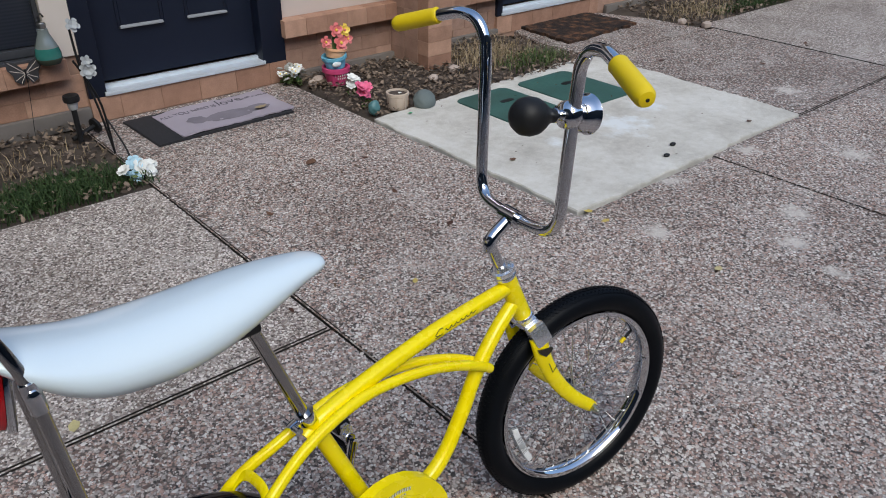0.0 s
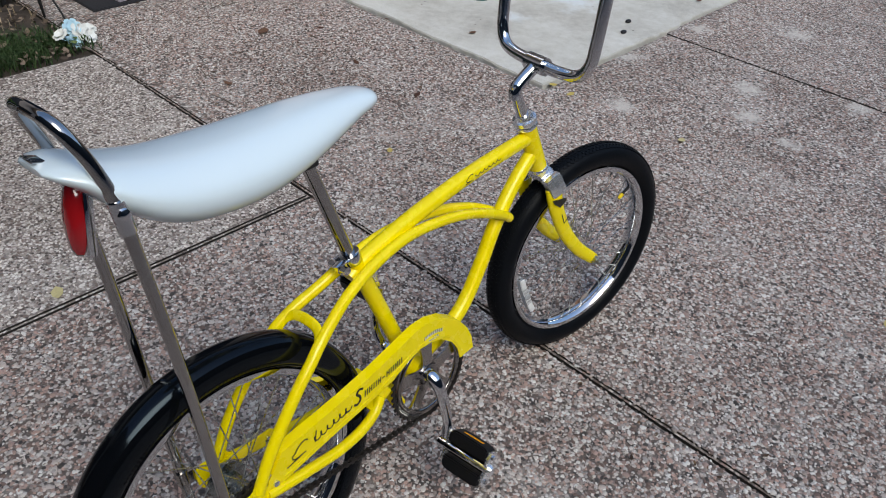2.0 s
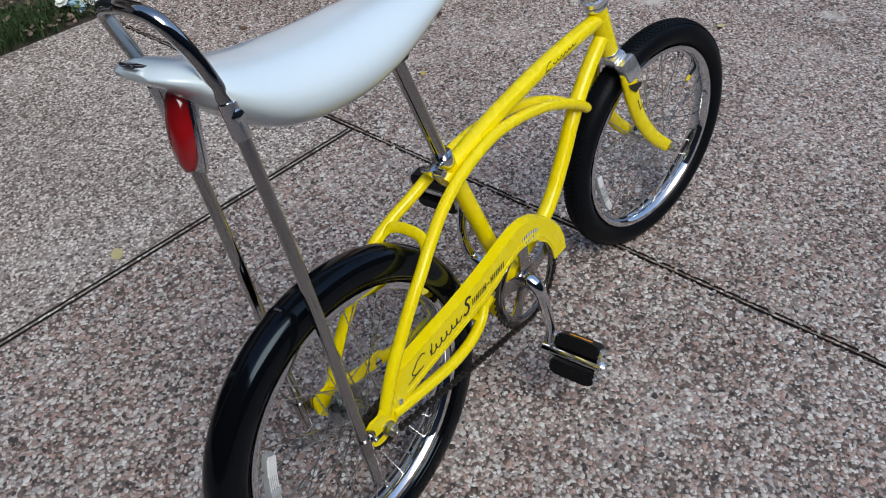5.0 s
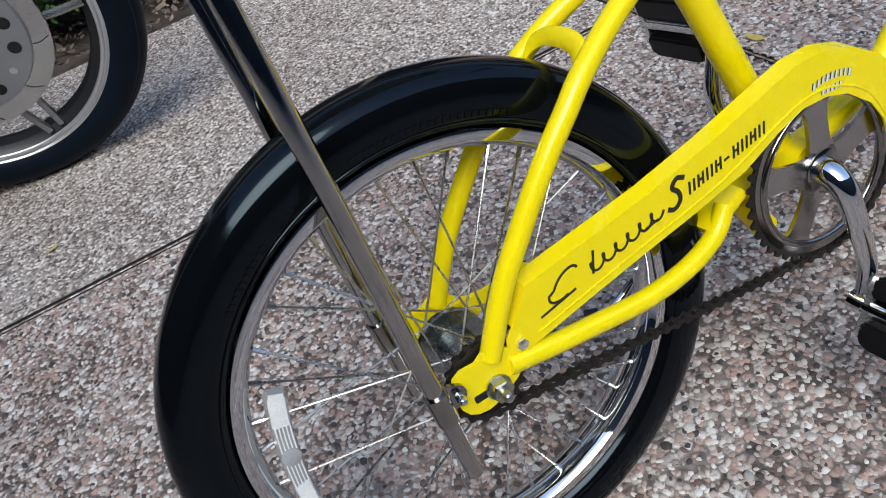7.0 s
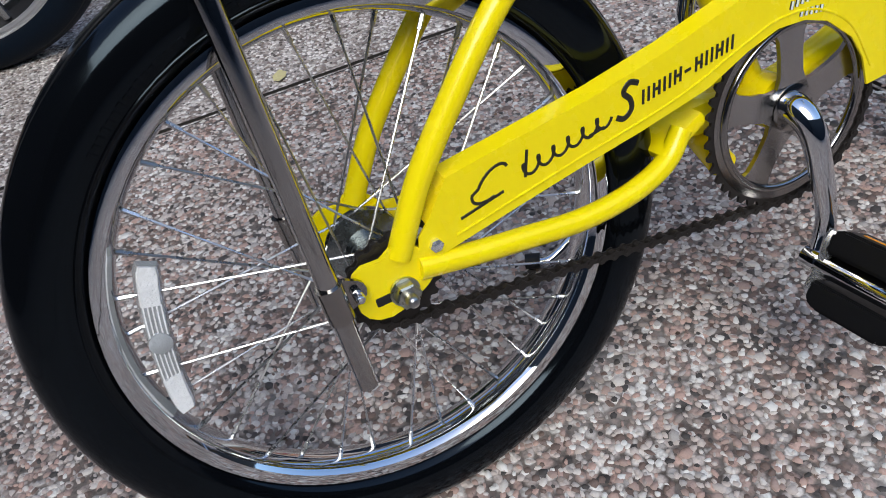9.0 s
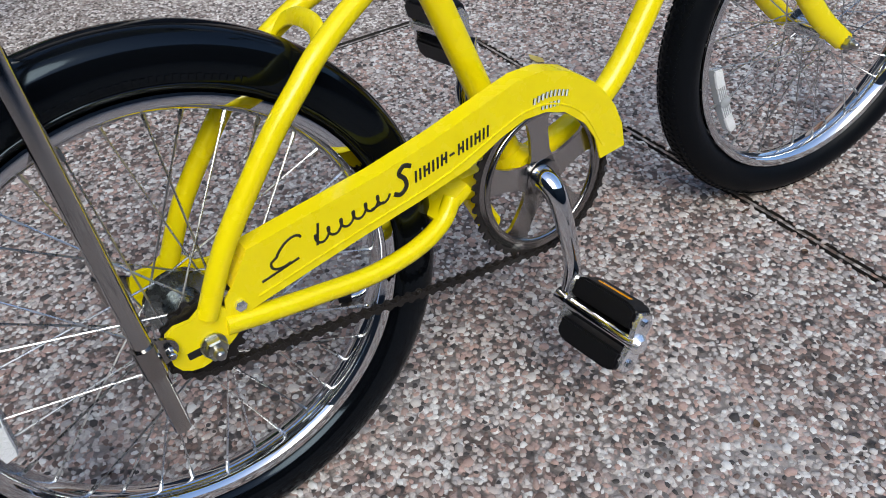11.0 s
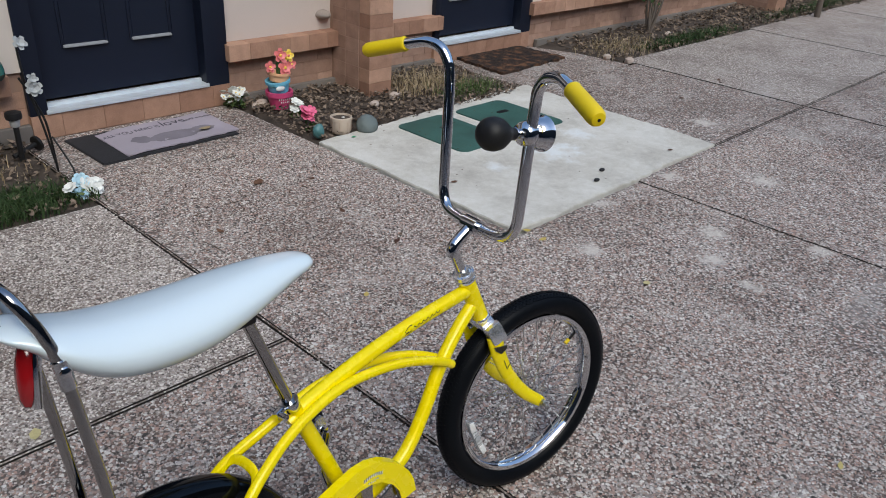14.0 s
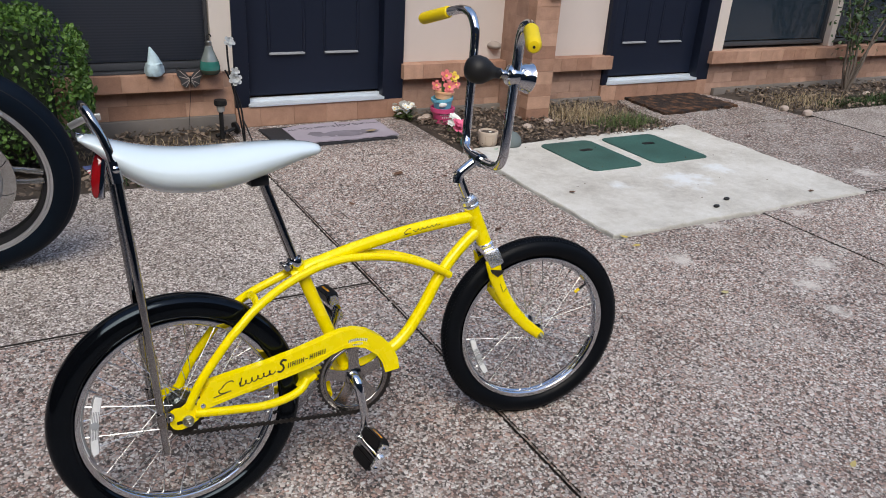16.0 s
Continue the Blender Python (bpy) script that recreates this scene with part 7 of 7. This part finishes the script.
# ---- loose-looking pebbles set in the paving ----
def pebble_field(name, x0, x1, y0, y1, pitch, seed, mt):
    """Flattened six-sided pebbles bedded in the mortar, one mesh."""
    g = np.random.default_rng(seed)
    nx, ny = int((x1 - x0) / pitch), int((y1 - y0) / (pitch * 0.87))
    ii, jj = np.meshgrid(np.arange(nx), np.arange(ny), indexing="ij")
    cx = x0 + (ii + 0.5 * (jj % 2) + 0.5) * pitch + g.uniform(-0.34, 0.34, ii.shape) * pitch
    cy = y0 + (jj + 0.5) * pitch * 0.87 + g.uniform(-0.34, 0.34, ii.shape) * pitch
    cx, cy = cx.ravel(), cy.ravel()
    keep = g.random(cx.size) < (0.30 if pitch > 0.012 else 0.96)
    lx = cx - SKEW * (cy - 1.62)
    for jx in (-0.85, 1.022, 3.06):
        keep &= np.abs(lx - jx) > 0.0080
    keep &= (np.abs(cy - 1.622) > 0.0080) | ((lx > 1.03) & (lx < 2.15))
    keep &= ~((lx > 2.14) & (lx < 3.91) & (cy > 1.630))
    cx, cy = cx[keep], cy[keep]
    n = cx.size
    r = pitch * g.uniform(0.30, 0.64, n)
    el, ang = g.uniform(0.52, 1.0, n), g.uniform(0, 6.283, n)
    h = g.uniform(0.0006, 0.0019, n) + (0.0007 if pitch > 0.012 else 0)
    k = np.arange(6) * (2 * np.pi / 6)
    jit = g.uniform(0.66, 1.24, (n, 6))
    vs = np.zeros((n, 13, 3))
    for ring, (s, z) in enumerate(((1.0, -0.0012), (0.78, 0.86))):
        u, w = np.cos(k)[None] * r[:, None] * jit * s, np.sin(k)[None] * (r * el)[:, None] * jit * s
        vs[:, ring * 6:ring * 6 + 6, 0] = cx[:, None] + u * np.cos(ang)[:, None] - w * np.sin(ang)[:, None]
        vs[:, ring * 6:ring * 6 + 6, 1] = cy[:, None] + u * np.sin(ang)[:, None] + w * np.cos(ang)[:, None]
        vs[:, ring * 6:ring * 6 + 6, 2] = z if ring == 0 else (h * z)[:, None]
    vs[:, 12, 0], vs[:, 12, 1], vs[:, 12, 2] = cx, cy, h
    q = [(a, (a + 1) % 6, 6 + (a + 1) % 6, 6 + a) for a in range(6)]
    t = [(6 + a, 6 + (a + 1) % 6, 12) for a in range(6)]
    me = bpy.data.meshes.new(name)
    nv = n * 13
    me.vertices.add(nv)
    me.vertices.foreach_set("co", vs.reshape(-1).astype(np.float32))
    base = (np.arange(n) * 13)[:, None]
    quads = (base[:, :, None] + np.array(q)[None]).reshape(n, -1)
    tris = (base[:, :, None] + np.array(t)[None]).reshape(n, -1)
    loops = np.concatenate([quads, tris], axis=1).reshape(-1).astype(np.int32)
    sizes = np.tile(np.array([4] * 6 + [3] * 6), n)
    starts = np.concatenate([[0], np.cumsum(sizes)[:-1]]).astype(np.int32)
    me.loops.add(loops.size)
    me.loops.foreach_set("vertex_index", loops)
    me.polygons.add(sizes.size)
    me.polygons.foreach_set("loop_start", starts)
    me.update(calc_edges=True)
    me.materials.append(mt)
    ob = new(name, me)
    ob.parent = pavement
    return tagged(ob, "small rounded pebbles set in the mortar", kind="stuff")


def pebble_mat(name, stops):
    m, nt, b = node_mat(name)
    geo = nt.nodes.new("ShaderNodeNewGeometry")
    rp = ramp(nt, stops)
    rp.color_ramp.interpolation = "CONSTANT"
    nt.links.new(geo.outputs["Random Per Island"], rp.inputs[0])
    v = coords(nt, world_space=True)
    grain, stain = noise_tex(nt, v, 500, 3), noise_tex(nt, v, 1.6, 5)
    c = mix_col(nt, 0.45, rp.outputs[0], mix_col(nt, grain.outputs[0], (0.25, 0.25, 0.25), (0.8, 0.78, 0.76)), "OVERLAY")
    sr = ramp(nt, [(0.32, (0.82, 0.81, 0.80)), (0.55, (1, 1, 1))])
    nt.links.new(stain.outputs[0], sr.inputs[0])
    c = mix_col(nt, 1.0, c, sr.outputs[0], "MULTIPLY")
    nt.links.new(spots(nt, v, c, LIME, (0.62, 0.585, 0.545), 22.0), b.inputs["Base Color"])
    b.inputs["Roughness"].default_value = 0.72
    b.inputs["Specular IOR Level"].default_value = 0.3
    return m


M_PEB, M_PEB2 = pebble_mat("pebble_stone", PEBBLES), pebble_mat("sandy_pebble_stone", SANDY)
pebble_field("pebbles", -0.45, 2.4, -0.14, 1.61, 0.0091, 1, M_PEB)
pebble_field("larger_pebbles", -0.45, 2.2, 0.1, 1.61, 0.0140, 4, M_PEB)
pebble_field("pebbles", 1.04, 2.12, 1.60, 3.2, 0.0098, 2, M_PEB)
pebble_field("pebbles", 2.4, 4.4, 0.5, 1.61, 0.0120, 3, M_PEB)
pebble_field("pebbles", -0.84, 1.01, 1.64, 2.86, 0.0098, 6, M_PEB2)
